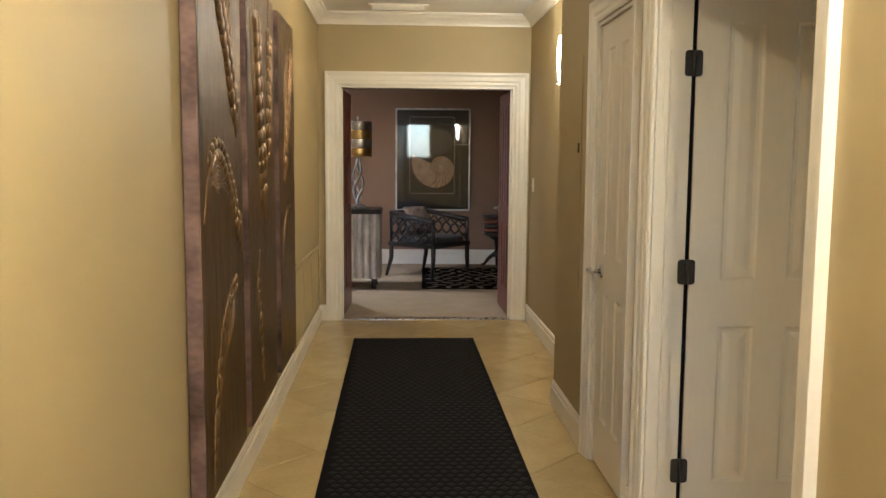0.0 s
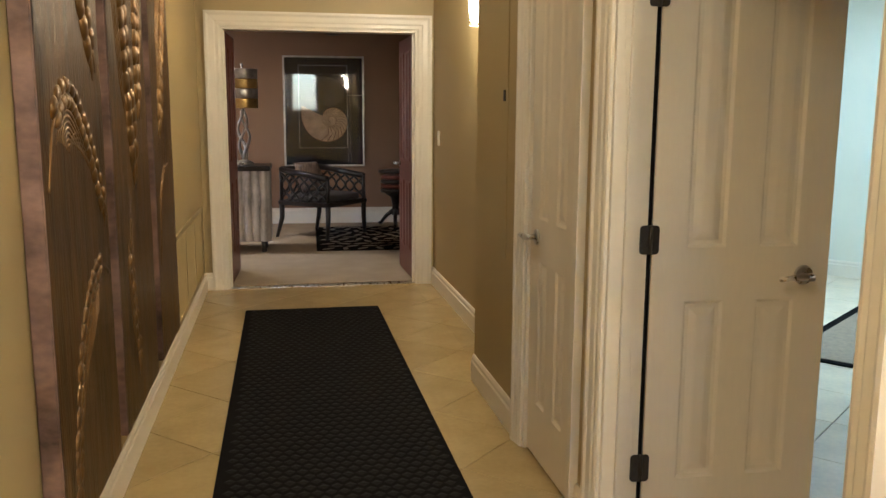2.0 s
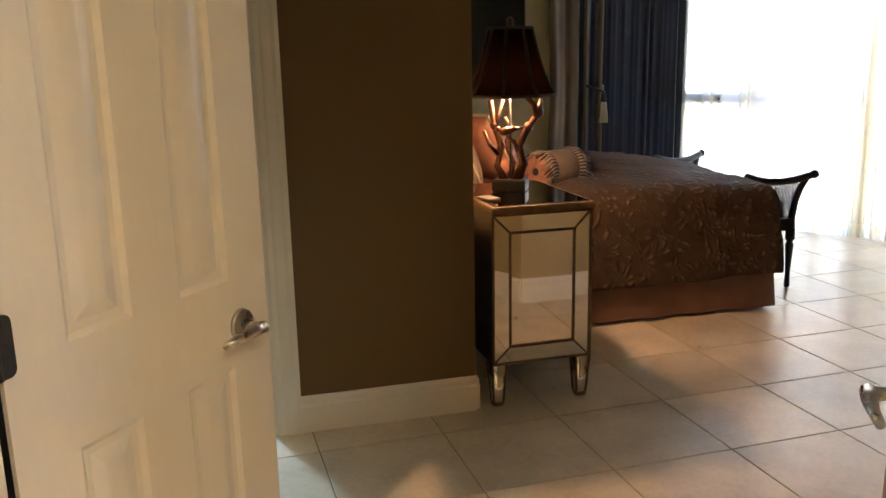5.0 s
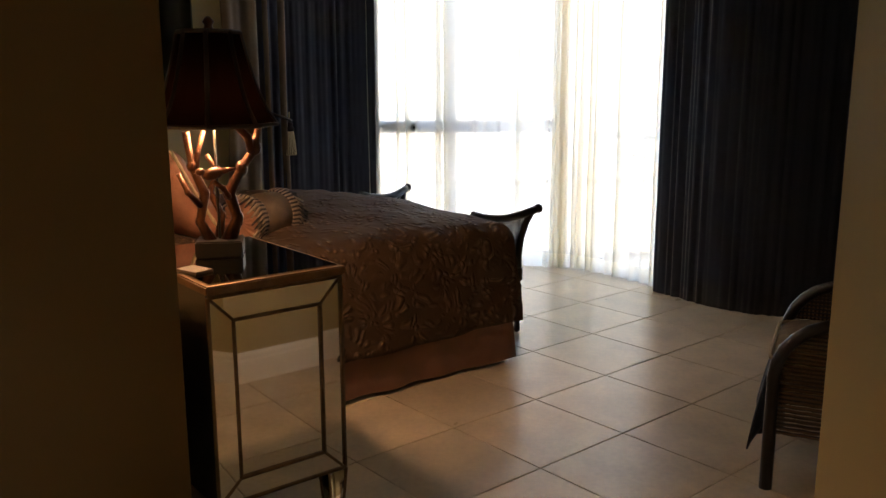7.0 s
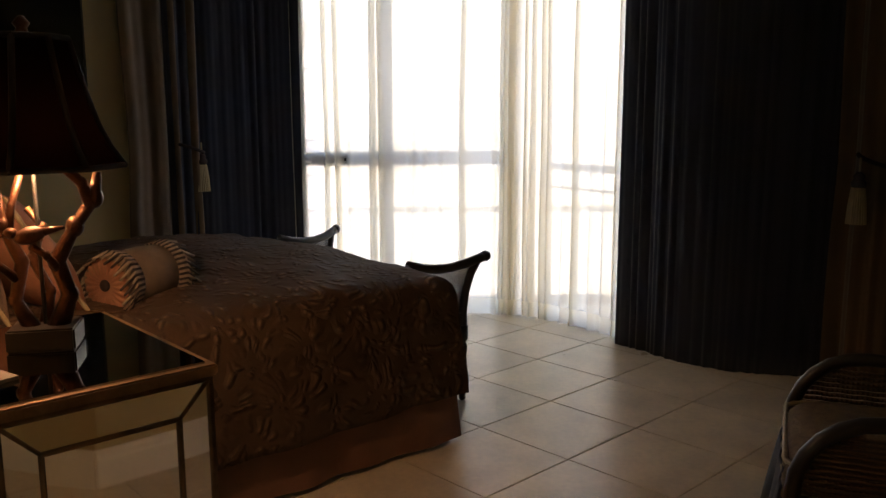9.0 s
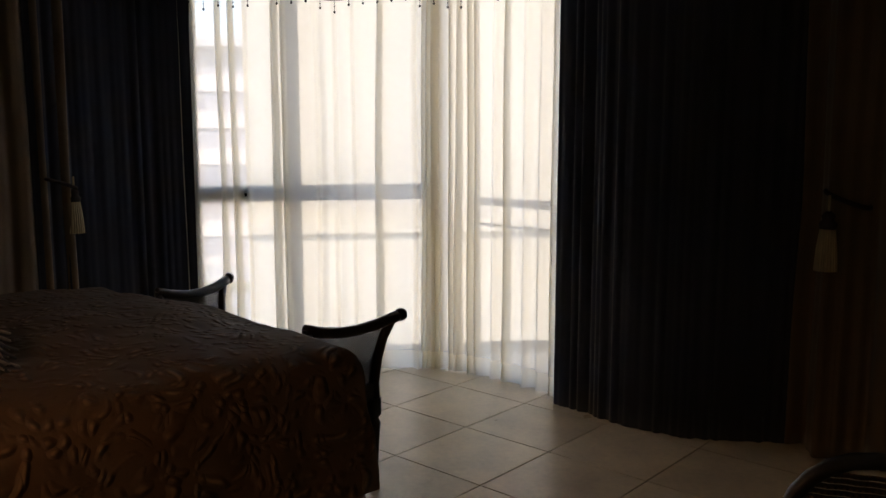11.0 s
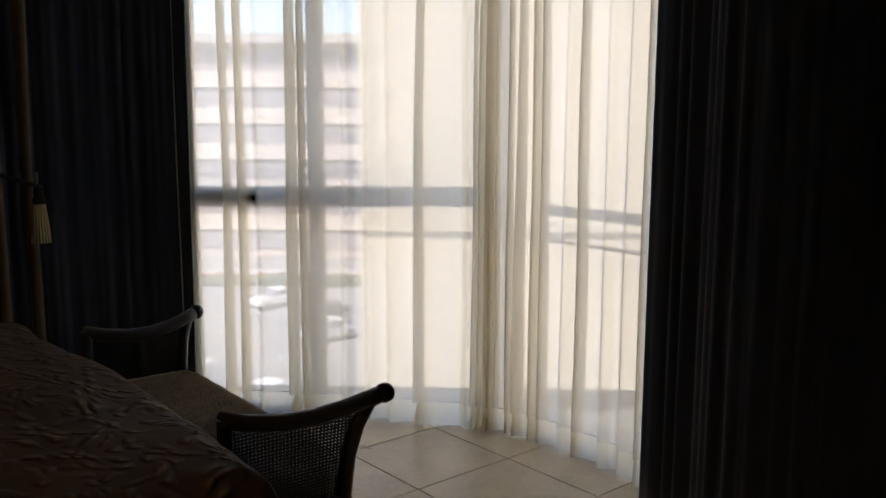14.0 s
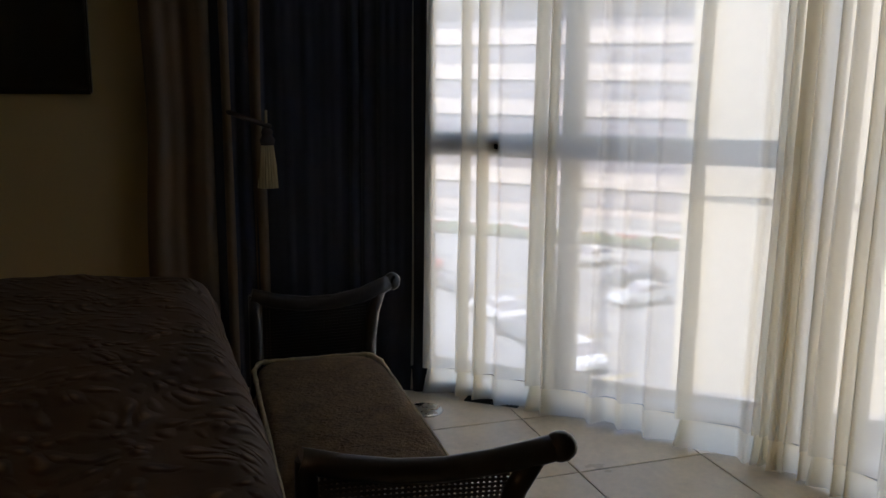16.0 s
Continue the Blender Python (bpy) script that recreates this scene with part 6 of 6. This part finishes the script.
def lattice_chair():
    t = thing("armchair", "black armchair with lattice sides and a grey seat", "chair", pose(0.52, 11.0, 0, 0, 0, 52) @ Matrix.Scale(1.03, 4))
    w, d = 0.33, 0.31
    for x, y in ((-w, -d), (w, -d), (-w, d), (w, d)):
        bm = B()
        k = 0.06 if y > 0 else 0.0
        tube(bm, [(x * 1.06, y + k, 0), (x, y, 0.22), (x, y, 0.40)], [0.018, 0.026, 0.028], 10)
        part("leg", bm, BLACK_WOOD, t)
    bm = B()
    box(bm, -w - 0.03, w + 0.03, -d - 0.03, d + 0.03, 0.36, 0.41)
    part("seat_frame", bm, BLACK_WOOD, t, bevel=0.008)
    bm = B()
    blob(bm, (0, -0.01, 0.44), (w, d, 0.045), 28, 10, power=5)
    part("seat", bm, material("grey_seat_cloth", (0.07, 0.065, 0.065), 0.7, bump=0.3), t, "dark grey seat")
    def side(a, b, h0, h1, name):
        bm = B()
        a, b = V(a), V(b)
        tube(bm, [a + V((0, 0, h0)), b + V((0, 0, h1))], 0.032, 10)
        tube(bm, [a + V((0, 0, 0.40)), a + V((0, 0, h0))], 0.02, 8)
        tube(bm, [b + V((0, 0, 0.40)), b + V((0, 0, h1))], 0.02, 8)
        n = 5
        for k in range(n):
            for s in (0, 1):
                pts = []
                for i in range(9):
                    f = i / 8
                    g = (k + 0.5 + (0.5 if s else -0.5) * math.cos(math.pi * 2 * f)) / n
                    p = a.lerp(b, min(1, max(0, g)))
                    pts.append(p + V((0, 0, 0.41 + ((h0 * (1 - g) + h1 * g) - 0.42) * f)))
                tube(bm, pts, 0.013, 6)
        part(name, bm, BLACK_WOOD, t, "black lattice")
    side((-w, -d, 0), (-w, d, 0), 0.66, 0.74, "arm")
    side((w, -d, 0), (w, d, 0), 0.66, 0.74, "arm")
    side((-w, d, 0), (w, d, 0), 0.74, 0.74, "backrest")


lattice_chair()
pil = thing("throw_pillow", "pale patterned pillow on the armchair", "pillow", pose(0.42, 11.1, 0.5, 0, 0, 40) @ pose(0, 0, 0, 65, 0, 0))
bm = B()
for sg in (1, -1):
    grid(bm, lambda a, b, sg=sg: V(((2 * a - 1) * 0.18, b * 0.36, sg * 0.06 * max(0, (1 - (2 * a - 1) ** 4) * (1 - (2 * b - 1) ** 4)) ** 0.6)), 14, 14)
part("cover", bm, PILLOW_CREAM, pil)

# patterned rug with leaf shapes
t = thing("area_rug", "black rug with beige leaf pattern on the carpet", "rug", pose(1.25, 10.75, 0.005, 0, 0, 0))
bm = B()
box(bm, -0.82, 0.82, -0.88, 0.88, 0.0005, 0.010)
part("rug_body", bm, RUG, t, bevel=0.003)
leafm = material("beige_rug_leaf", (0.33, 0.28, 0.2), 0.95, bump=0.4)
bm = B()
rnd = random.Random(8)
for i in range(9):
    for j in range(11):
        x, y, a = -0.7 + i * 0.175 + (0.08 if j % 2 else 0), -0.8 + j * 0.16, rnd.uniform(0, 3.14)
        ring = []
        for k in range(10):
            th = 2 * math.pi * k / 10
            px, py = 0.085 * math.cos(th), 0.03 * math.sin(th)
            ring.append(bm.verts.new((min(0.78, x + px * math.cos(a) - py * math.sin(a)), y + px * math.sin(a) + py * math.cos(a), 0.0115)))
        bm.faces.new(ring)
tagged(part("leaf_pattern", bm, leafm, t, "beige leaves"), kind="stuff")

# barrel-shaped side table
t = thing("drum_table", "dark slatted drum side table on scroll feet", "table", pose(1.42, 11.75, 0))
bm = B()
lathe(bm, [(0.2, 0.66), (0.21, 0.67), (0.21, 0.69), (0.19, 0.70)], 28)
part("tabletop", bm, BLACK_WOOD, t)
for k in range(4):
    bm = B()
    z = 0.42 + 0.055 * k
    lathe(bm, [(0.16, z), (0.185, z + 0.01), (0.185, z + 0.038), (0.16, z + 0.048)], 28)
    part("hoop", bm, RED_WOOD if k % 2 else BLACK_WOOD, t)
bm = B()
lathe(bm, [(0.05, 0.14), (0.04, 0.25), (0.06, 0.36), (0.15, 0.42)], 18)
part("stem", bm, BLACK_WOOD, t)
for k in range(3):
    a = 2.09 * k + 0.4
    bm = B()
    tube(bm, [(0.03 * math.cos(a), 0.03 * math.sin(a), 0.2), (0.14 * math.cos(a), 0.14 * math.sin(a), 0.12), (0.22 * math.cos(a), 0.22 * math.sin(a), 0.025), (0.25 * math.cos(a), 0.25 * math.sin(a), 0.03)], [0.028, 0.024, 0.02, 0.018], 9)
    part("foot", bm, BLACK_WOOD, t)
# potted plant top by the lamp
t = thing("ceiling_fan", "dark bladed ceiling fan at rest", "fan", pose(0.65, 10.6, 2.3, 0, 0, 12))
bm = B()
lathe(bm, [(0.05, -0.1), (0.1, -0.08), (0.11, -0.02), (0.06, 0.03), (0.02, 0.05), (0.02, 0.33), (0.06, 0.335)], 24)
part("motor_housing", bm, DARK_METAL, t)
for k in range(5):
    bm = B()
    m = pose(0, 0, 0, 0, 0, 72 * k) @ pose(0, 0, -0.02, 8, 0, 0)
    prism(bm, [(0.09, -0.03), (0.16, -0.055), (0.52, -0.065), (0.56, 0.0), (0.52, 0.065), (0.16, 0.055), (0.09, 0.03)], -0.004, 0.004, m)
    part("blade", bm, BLACK_WOOD, t)

# ---- kitchen things ----
WHITE_PAINT = material("white_door_paint", (0.8, 0.8, 0.78), 0.4, var=0.04, scale=3, fine=80, bump=0.08, dist=0.001)
dm = at_room(KU1 - 0.001, 2.56, 0, -90)
d = thing("door_kitchen", "white moulded door, closed, at the kitchen's end", "door", dm)
tagged(d, kind="structure")
bm = B()
panel_leaf(bm, 0.76, 2.02, -0.03, ((0.22, 0.76), (0.98, 1.9)))
part("leaf", bm, WHITE_PAINT, d)
lever(d, 0.68, -0.03, 0.93, -1, -1)
for z in (0.25, 1.02, 1.8):
    hinge(d, 0.0, -0.034, z)
bm = B()
tube(bm, [(0.38, -0.03, 1.68), (0.38, -0.06, 1.68), (0.38, -0.07, 1.71)], 0.008, 8)
part("coat_hook", bm, STEEL, d)
casing(at_room(KU1 - 0.002, 2.56 + 0.005, 0, -90), 0.0, 0.77, 2.035, width=0.09)
skirting(uw(KU1, 1.70), uw(KU1, HEADW + 0.13))
skirting(uw(KU1, KW1), uw(KU1, 2.67))
t = thing("kitchen_rug", "tan woven rug with a black border in the kitchen", "rug", at_room(7.19, 1.72, 0.0005))
bm = B()
box(bm, -1.1, 1.1, -0.75, 0.75, 0, 0.008)
part("border", bm, RUG, t, "black border", bevel=0.002)
bm = B()
box(bm, -1.04, 1.04, -0.69, 0.69, 0.008, 0.0105)
part("field", bm, material("tan_sisal", (0.3, 0.23, 0.16), 0.95, var=0.2, scale=40, fine=300, bump=0.6), t, "tan woven field")


def bar_stool(u, w, turn):
    t = thing("bar_stool", "black wooden bar stool with a low back", "stool", at_room(u, w, 0.011, turn), group="bar stools")
    for x, y in ((-1, -1), (1, -1), (-1, 1), (1, 1)):
        bm = B()
        tube(bm, [(x * 0.21, y * 0.21, 0), (x * 0.19, y * 0.19, 0.3), (x * 0.15, y * 0.15, 0.68)], [0.017, 0.02, 0.022], 10)
        part("leg", bm, BLACK_WOOD, t)
    bm = B()
    for z, r in ((0.22, 0.195), (0.4, 0.18)):
        for a, b in (((-1, -1), (1, -1)), ((1, -1), (1, 1)), ((1, 1), (-1, 1)), ((-1, 1), (-1, -1))):
            tube(bm, [(a[0] * r, a[1] * r, z), (b[0] * r, b[1] * r, z)], 0.011, 8)
    part("stretcher", bm, BLACK_WOOD, t)
    bm = B()
    lathe(bm, [(0.18, 0.68), (0.2, 0.69), (0.205, 0.72), (0.19, 0.745), (0.1, 0.755)], 28)
    part("seat", bm, material("black_leather", (0.02, 0.018, 0.018), 0.4, bump=0.2), t)
    bm = B()
    for s in (-1, 1):
        tube(bm, [(s * 0.15, 0.17, 0.7), (s * 0.17, 0.21, 0.85), (s * 0.18, 0.24, 1.02)], 0.016, 8)
    for z in (0.86, 0.94, 1.02):
        tube(bm, [(-0.18, 0.2 + (z - 0.8) * 0.18, z), (0, 0.235 + (z - 0.8) * 0.18, z), (0.18, 0.2 + (z - 0.8) * 0.18, z)], [0.014, 0.017, 0.014], 8)
    part("backrest", bm, BLACK_WOOD, t)


bar_stool(6.92, 1.62, 10)
t = thing("kitchen_bar", "cream panelled kitchen bar with a pale stone top", "counter", at_room(0, 0))
bm = B()
box(bm, 6.55, 8.3, 0.89, 1.26, 0, 0.98)
part("bar_front", bm, WHITE_PAINT, t, bevel=0.004)
bm = B()
box(bm, 6.5, 8.35, 0.88, 1.42, 0.98, 1.02)
part("stone_top", bm, material("pale_speckled_stone", (0.5, 0.48, 0.44), 0.2, var=0.5, scale=40, fine=160, bump=0), t, bevel=0.006)
t = thing("toaster", "small black and steel toaster on the kitchen bar", "toaster", at_room(7.2, 1.16, 1.0205, 5))
bm = B()
box(bm, -0.14, 0.14, -0.08, 0.08, 0.012, 0.19)
part("housing", bm, STEEL, t, bevel=0.02)
for x in (-0.12, 0.12):
    bm = B()
    box(bm, x - 0.012, x + 0.012, -0.07, 0.07, 0.0, 0.17)
    part("end_cap", bm, BLACK_WOOD, t, bevel=0.004)


# ---- outside: car park and the building across it ----
GZ = -13.0
ASPHALT = material("sunlit_asphalt", (0.26, 0.26, 0.265), 0.9, var=0.25, scale=0.3, fine=8, bump=0.2)
CONCRETE = material("pale_concrete", (0.42, 0.41, 0.4), 0.8, var=0.12, scale=0.5, fine=6, bump=0.1)
PAINT_Y = material("yellow_road_paint", (0.55, 0.4, 0.08), 0.7, bump=0)
STUCCO = material("cream_stucco", (0.45, 0.405, 0.31), 0.85, var=0.06, scale=0.6, fine=20, bump=0.2)
BAND = material("pale_balcony_paint", (0.56, 0.51, 0.475), 0.8, var=0.1, scale=0.5, fine=6, bump=0.1)
TAN = material("tan_facade", (0.5, 0.43, 0.4), 0.8, var=0.1, scale=0.4, fine=8, bump=0.1)
DARK_GLASS = material("dark_facade_glass", (0.27, 0.26, 0.29), 0.4, var=0.2, scale=0.4, bump=0)
HEDGE = material("hedge_green", (0.07, 0.09, 0.035), 0.8, var=0.4, scale=2, fine=12, bump=0.8)
REDBED = material("red_flower_bed", (0.3, 0.1, 0.07), 0.9, var=0.4, scale=3, fine=12, bump=0.6)
bm = B()
prism(bm, [(-900, -900), (1200, -900), (1200, 1200), (-900, 1200)], GZ - 0.4, GZ)
setting("ground", bm, ASPHALT, "sunlit grey asphalt car park")
bm = B()
box(bm, 82, 88, -60, 120, GZ, GZ + 0.15)
setting("pavement", bm, CONCRETE, "pale concrete pavement beyond the car park")
for k in range(10):
    bm = B()
    m = pose(38 + 3.0 * k, 8.0 + 1.6 * k, GZ + 0.004, 0, 0, -40)
    box(bm, -2.6, 2.6, -0.07, 0.07, 0, 0.006, m)
    setting("parking_line", bm, PAINT_Y, "yellow painted parking line")
bm = B()
for x in range(0, 90):
    y = -30 + x * 1.3
    blob(bm, (80 + 0.3 * math.sin(x), y, GZ + 0.5), (0.9, 0.9, 0.6 + 0.2 * math.sin(x * 1.7)), 8, 5)
h = solo("hedge", bm, HEDGE, "low green hedge along the car park", "hedge")
tagged(h, kind="stuff")
bm = B()
for x in range(0, 90):
    y = -30 + x * 1.3
    blob(bm, (82.2 + 0.4 * math.sin(x * 2.1), y, GZ + 0.3), (0.8, 0.8, 0.5), 8, 5)
h = solo("flower_bed", bm, REDBED, "red flower bed behind the hedge", "flower bed")
tagged(h, kind="stuff")


def car(x, y, turn, color, label, grp="parked cars"):
    t = thing("car", label, "car", pose(x, y, GZ, 0, 0, turn), group=grp)
    paint = material("car_paint", color, 0.25, var=0.05, bump=0, coat=0.6)
    prof = [(-2.2, 0.35), (-2.25, 0.7), (-2.0, 0.95), (-1.2, 1.02), (1.0, 0.98), (1.9, 0.85), (2.2, 0.65), (2.2, 0.35)]
    bm = B()
    m = Matrix(((1, 0, 0, 0), (0, 0, 1, 0), (0, 1, 0, 0), (0, 0, 0, 1)))
    prism(bm, prof, -0.88, 0.88, m)
    body = part("body", bm, paint, t, bevel=0.06)
    bm = B()
    prism(bm, [(-1.75, 0.98), (-1.15, 1.42), (0.1, 1.45), (0.95, 0.98)], -0.74, 0.74, m)
    part("cabin_glass", bm, DARK_GLASS, t, "dark windows", bevel=0.05)
    bm = B()
    prism(bm, [(-1.2, 1.42), (-1.0, 1.48), (0.0, 1.49), (0.15, 1.43)], -0.7, 0.7, m)
    part("roof", bm, paint, t, bevel=0.02)
    for wx in (-1.4, 1.4):
        for wy in (-0.82, 0.82):
            bm = B()
            tube(bm, [(wx, wy - 0.1, 0.32), (wx, wy + 0.1, 0.32)], 0.32, 18)
            w = part("wheel", bm, RUG, t, "black tyre")
            bm = B()
            tube(bm, [(wx, wy + math.copysign(0.09, wy), 0.32), (wx, wy + math.copysign(0.108, wy), 0.32)], 0.19, 14)
            part("rim", bm, STEEL, w, "silver rim")


for x, y, tn, c, lb in ((46, 13.2, 50, (0.75, 0.77, 0.8), "white parked car on the sunlit asphalt"), (49, 16.5, 50, (0.12, 0.13, 0.15), "dark grey parked car on the sunlit asphalt"),
                        (52.5, 19.5, 50, (0.6, 0.6, 0.62), "silver parked car on the sunlit asphalt"), (60, 12.0, 140, (0.5, 0.53, 0.56), "silver parked car on the sunlit asphalt"),
                        (66, 13.5, 140, (0.06, 0.07, 0.09), "black parked car on the sunlit asphalt"), (58, 24.5, 50, (0.1, 0.1, 0.12), "dark parked car on the sunlit asphalt"),
                        (71, 18.0, 140, (0.7, 0.7, 0.7), "white parked car on the sunlit asphalt"), (64, 30, 50, (0.35, 0.05, 0.04), "red parked car on the sunlit asphalt")):
    car(x, y, tn, c, lb)


def office_block():
    t = thing("apartment_building", "tan building with white balcony bands across the car park", "building", pose(96, 0, GZ))
    y0, y1, fl, n = -30.0, 62.0, 3.9, 6
    bm = B()
    box(bm, 1.2, 18, y0, y1, 0, n * fl)
    part("wall", bm, TAN, t)
    bm = B()
    box(bm, -0.3, 18.2, y0 - 0.3, y1 + 0.3, n * fl, n * fl + 1.0)
    part("roof", bm, CONCRETE, t, "pale roof parapet")
    for k in range(1, n):
        bm = B()
        box(bm, 0.85, 1.19, y0, y1, k * fl - 0.75, k * fl + 0.98)
        part("balcony", bm, BAND, t, "white balcony band")
    for k in range(n):
        for j in range(22):
            a = y0 + 1.2 + j * 4.15
            bm = B()
            box(bm, 1.1, 1.196, a, a + 4.1, k * fl + 1.0, k * fl + 3.12)
            part("window", bm, DARK_GLASS, t)


office_block()


def wing():
    t = thing("building_wing", "cream stucco wing of the same building", "building", pose(45, 7.8, GZ))
    bm = B()
    box(bm, 0, 14, -75, 0, 0, 34)
    part("wall", bm, STUCCO, t)
    bm = B()
    box(bm, -0.25, 0.0, -75, 0.0, 9.4, 10.0)
    part("string_course", bm, STUCCO, t)
    bm = B()
    box(bm, -0.3, 14.3, -75.3, 0.3, 34, 34.5)
    part("roof", bm, CONCRETE, t)


wing()


def tower():
    """The storeys of the own house below, so that the rooms stand on something."""
    bm = B()
    prism(bm, [(-2.8, -2.4), (3.3, -2.4), (6.5, 0.9), (8.0, 2.3), (7.95, 4.9), (7.0, 9.2), (3.5, 12.5), (-2.8, 12.5)], GZ, -0.302)
    setting("building_base", bm, STUCCO, "cream stucco storeys below")


tower()
# hand rail just outside the glass door
t = thing("balcony_rail", "pale metal hand rail outside the glass door", "railing", m_w2)
for z, r in ((0.96, 0.026), (0.82, 0.009)):
    bm = B()
    tube(bm, [(0.14, 0.20, z), (1.85, 0.20, z)], r, 10)
    part("rail", bm, CONCRETE, t)
for x in (0.98, 1.83):
    bm = B()
    tube(bm, [(x, 0.20, -0.201), (x, 0.20, 0.95)], 0.009, 8)
    part("post", bm, CONCRETE, t)
bm = B()
box(bm, 0.0, 1.9, 0.11, 0.32, -0.3, -0.2)
tagged(setting("balcony_slab", bm, CONCRETE, "narrow concrete ledge outside", m_w2))


# ---- floor tiles, each a piece of the floor ----
T = 0.4675
TILE_GAP = 0.004


def tile_mesh(poly, c, mat, name="tile"):
    """A flat slab with a softened rim; poly in metres on the floor, round its middle c."""
    lo = [(x - c[0], y - c[1]) for x, y in poly]
    n = len(lo)
    r = 0.0025
    inner = [(x * (1 - r / (T * 0.4)), y * (1 - r / (T * 0.4))) for x, y in lo]
    verts = [(x, y, -0.008) for x, y in lo] + [(x, y, -0.0015) for x, y in lo] + [(x, y, 0.0) for x, y in inner]
    faces = [tuple(range(2 * n, 3 * n))]
    for i in range(n):
        k = (i + 1) % n
        faces += [(i, k, n + k, n + i), (n + i, n + k, 2 * n + k, 2 * n + i)]
    me = bpy.data.meshes.new(name)
    me.from_pydata(verts, [], faces)
    me.materials.append(mat)
    return me


def lay(origin, angle, region, near, shared, mat):
    """Tiles on a square grid through origin, cut by the half planes of region. Those in the near stretch are pieces, the rest one sheet of them."""
    ca, sa = math.cos(radians(angle)), math.sin(radians(angle))
    g = T - TILE_GAP
    rest = []
    count = 0
    for i in range(-26, 27):
        for j in range(-26, 27):
            cx, cy = origin[0] + T * (i * ca - j * sa), origin[1] + T * (i * sa + j * ca)
            poly = [(cx + a * g / 2 * ca - b * g / 2 * sa, cy + a * g / 2 * sa + b * g / 2 * ca) for a, b in ((-1, -1), (1, -1), (1, 1), (-1, 1))]
            full = True
            for p, nrm in region:
                q = clip(poly, p, nrm)
                full &= len(q) == 4 and q == poly
                poly = q
                if len(poly) < 3:
                    break
            if len(poly) < 3:
                continue
            if near(cx, cy) and count < 290:
                if full:
                    if shared[0] is None:
                        shared[0] = tile_mesh(poly, (cx, cy), mat)
                    me = shared[0]
                else:
                    me = tile_mesh(poly, (cx, cy), mat)
                ob = new("tile", me)
                ob.parent = FLOOR
                ob.location = (cx, cy, 0)
                count += 1
            else:
                rest.append(poly)
    if rest:
        verts, faces = [], []
        for poly in rest:
            k = len(verts)
            n = len(poly)
            verts += [(x, y, -0.008) for x, y in poly] + [(x, y, 0.0) for x, y in poly]
            faces.append(tuple(range(k + n, k + 2 * n)))
            faces += [(k + a, k + (a + 1) % n, k + n + (a + 1) % n, k + n + a) for a in range(n)]
        me = bpy.data.meshes.new("far_tiles")
        me.from_pydata(verts, [], faces)
        me.materials.append(mat)
        ob = new("far_tiles", me)
        ob.parent = FLOOR
        tagged(ob, kind="stuff")


bm = B()
prism(bm, [tuple(hw(p, q).xy) for p, q in ((-0.94, HQ0), (FACE + 0.07, HQ0), (FACE + 0.07, -2.58), (0.9, -2.58), (0.9, 0.1), (-0.94, 0.1))], -0.006, -0.0035)
setting("floor_grout", bm, HALL_GROUT, "pale tan grout between the hall tiles")
DOORLINE = ((hw(FACE + 0.07, -5).x, hw(FACE + 0.07, -5).y), (math.cos(radians(1.8)), math.sin(radians(1.8))))
lay((0.948, 4.806), 46.8, [(DOORLINE[0], (-DOORLINE[1][0], -DOORLINE[1][1])), ((-1.0, 0), (1, 0)), ((0, -1.5), (0, 1)), ((0, 12.2), (0, -1)), ((-2.2, 0), (1, 0))],
    lambda x, y: y > 2.5 and y < 8.3, [None], HALL_TILE)
across, along = (math.cos(radians(1.8)), math.sin(radians(1.8))), (-math.sin(radians(1.8)), math.cos(radians(1.8)))
lay((0.948, 4.806), 46.8, [(DOORLINE[0], across), (tuple(hw(0.89, 0).xy), (-across[0], -across[1])), (tuple(hw(0.8, -2.58).xy), along), (tuple(hw(0.8, 0.1).xy), (-along[0], -along[1]))],
    lambda x, y: True, [None], HALL_TILE)
gx, gy = 0.1614, 0.2405
lay((gx, gy), 41.75, [(DOORLINE[0], DOORLINE[1]), ((7.85, 2.5), (-1, 0)), ((0, 0.9), (0, 1)), ((0, 8.6), (0, -1)), ((1.2, 2.4), (1, -0.111))],
    lambda x, y: y < 4.9 and x < 7.9 and y > 1.2, [None], TILE)
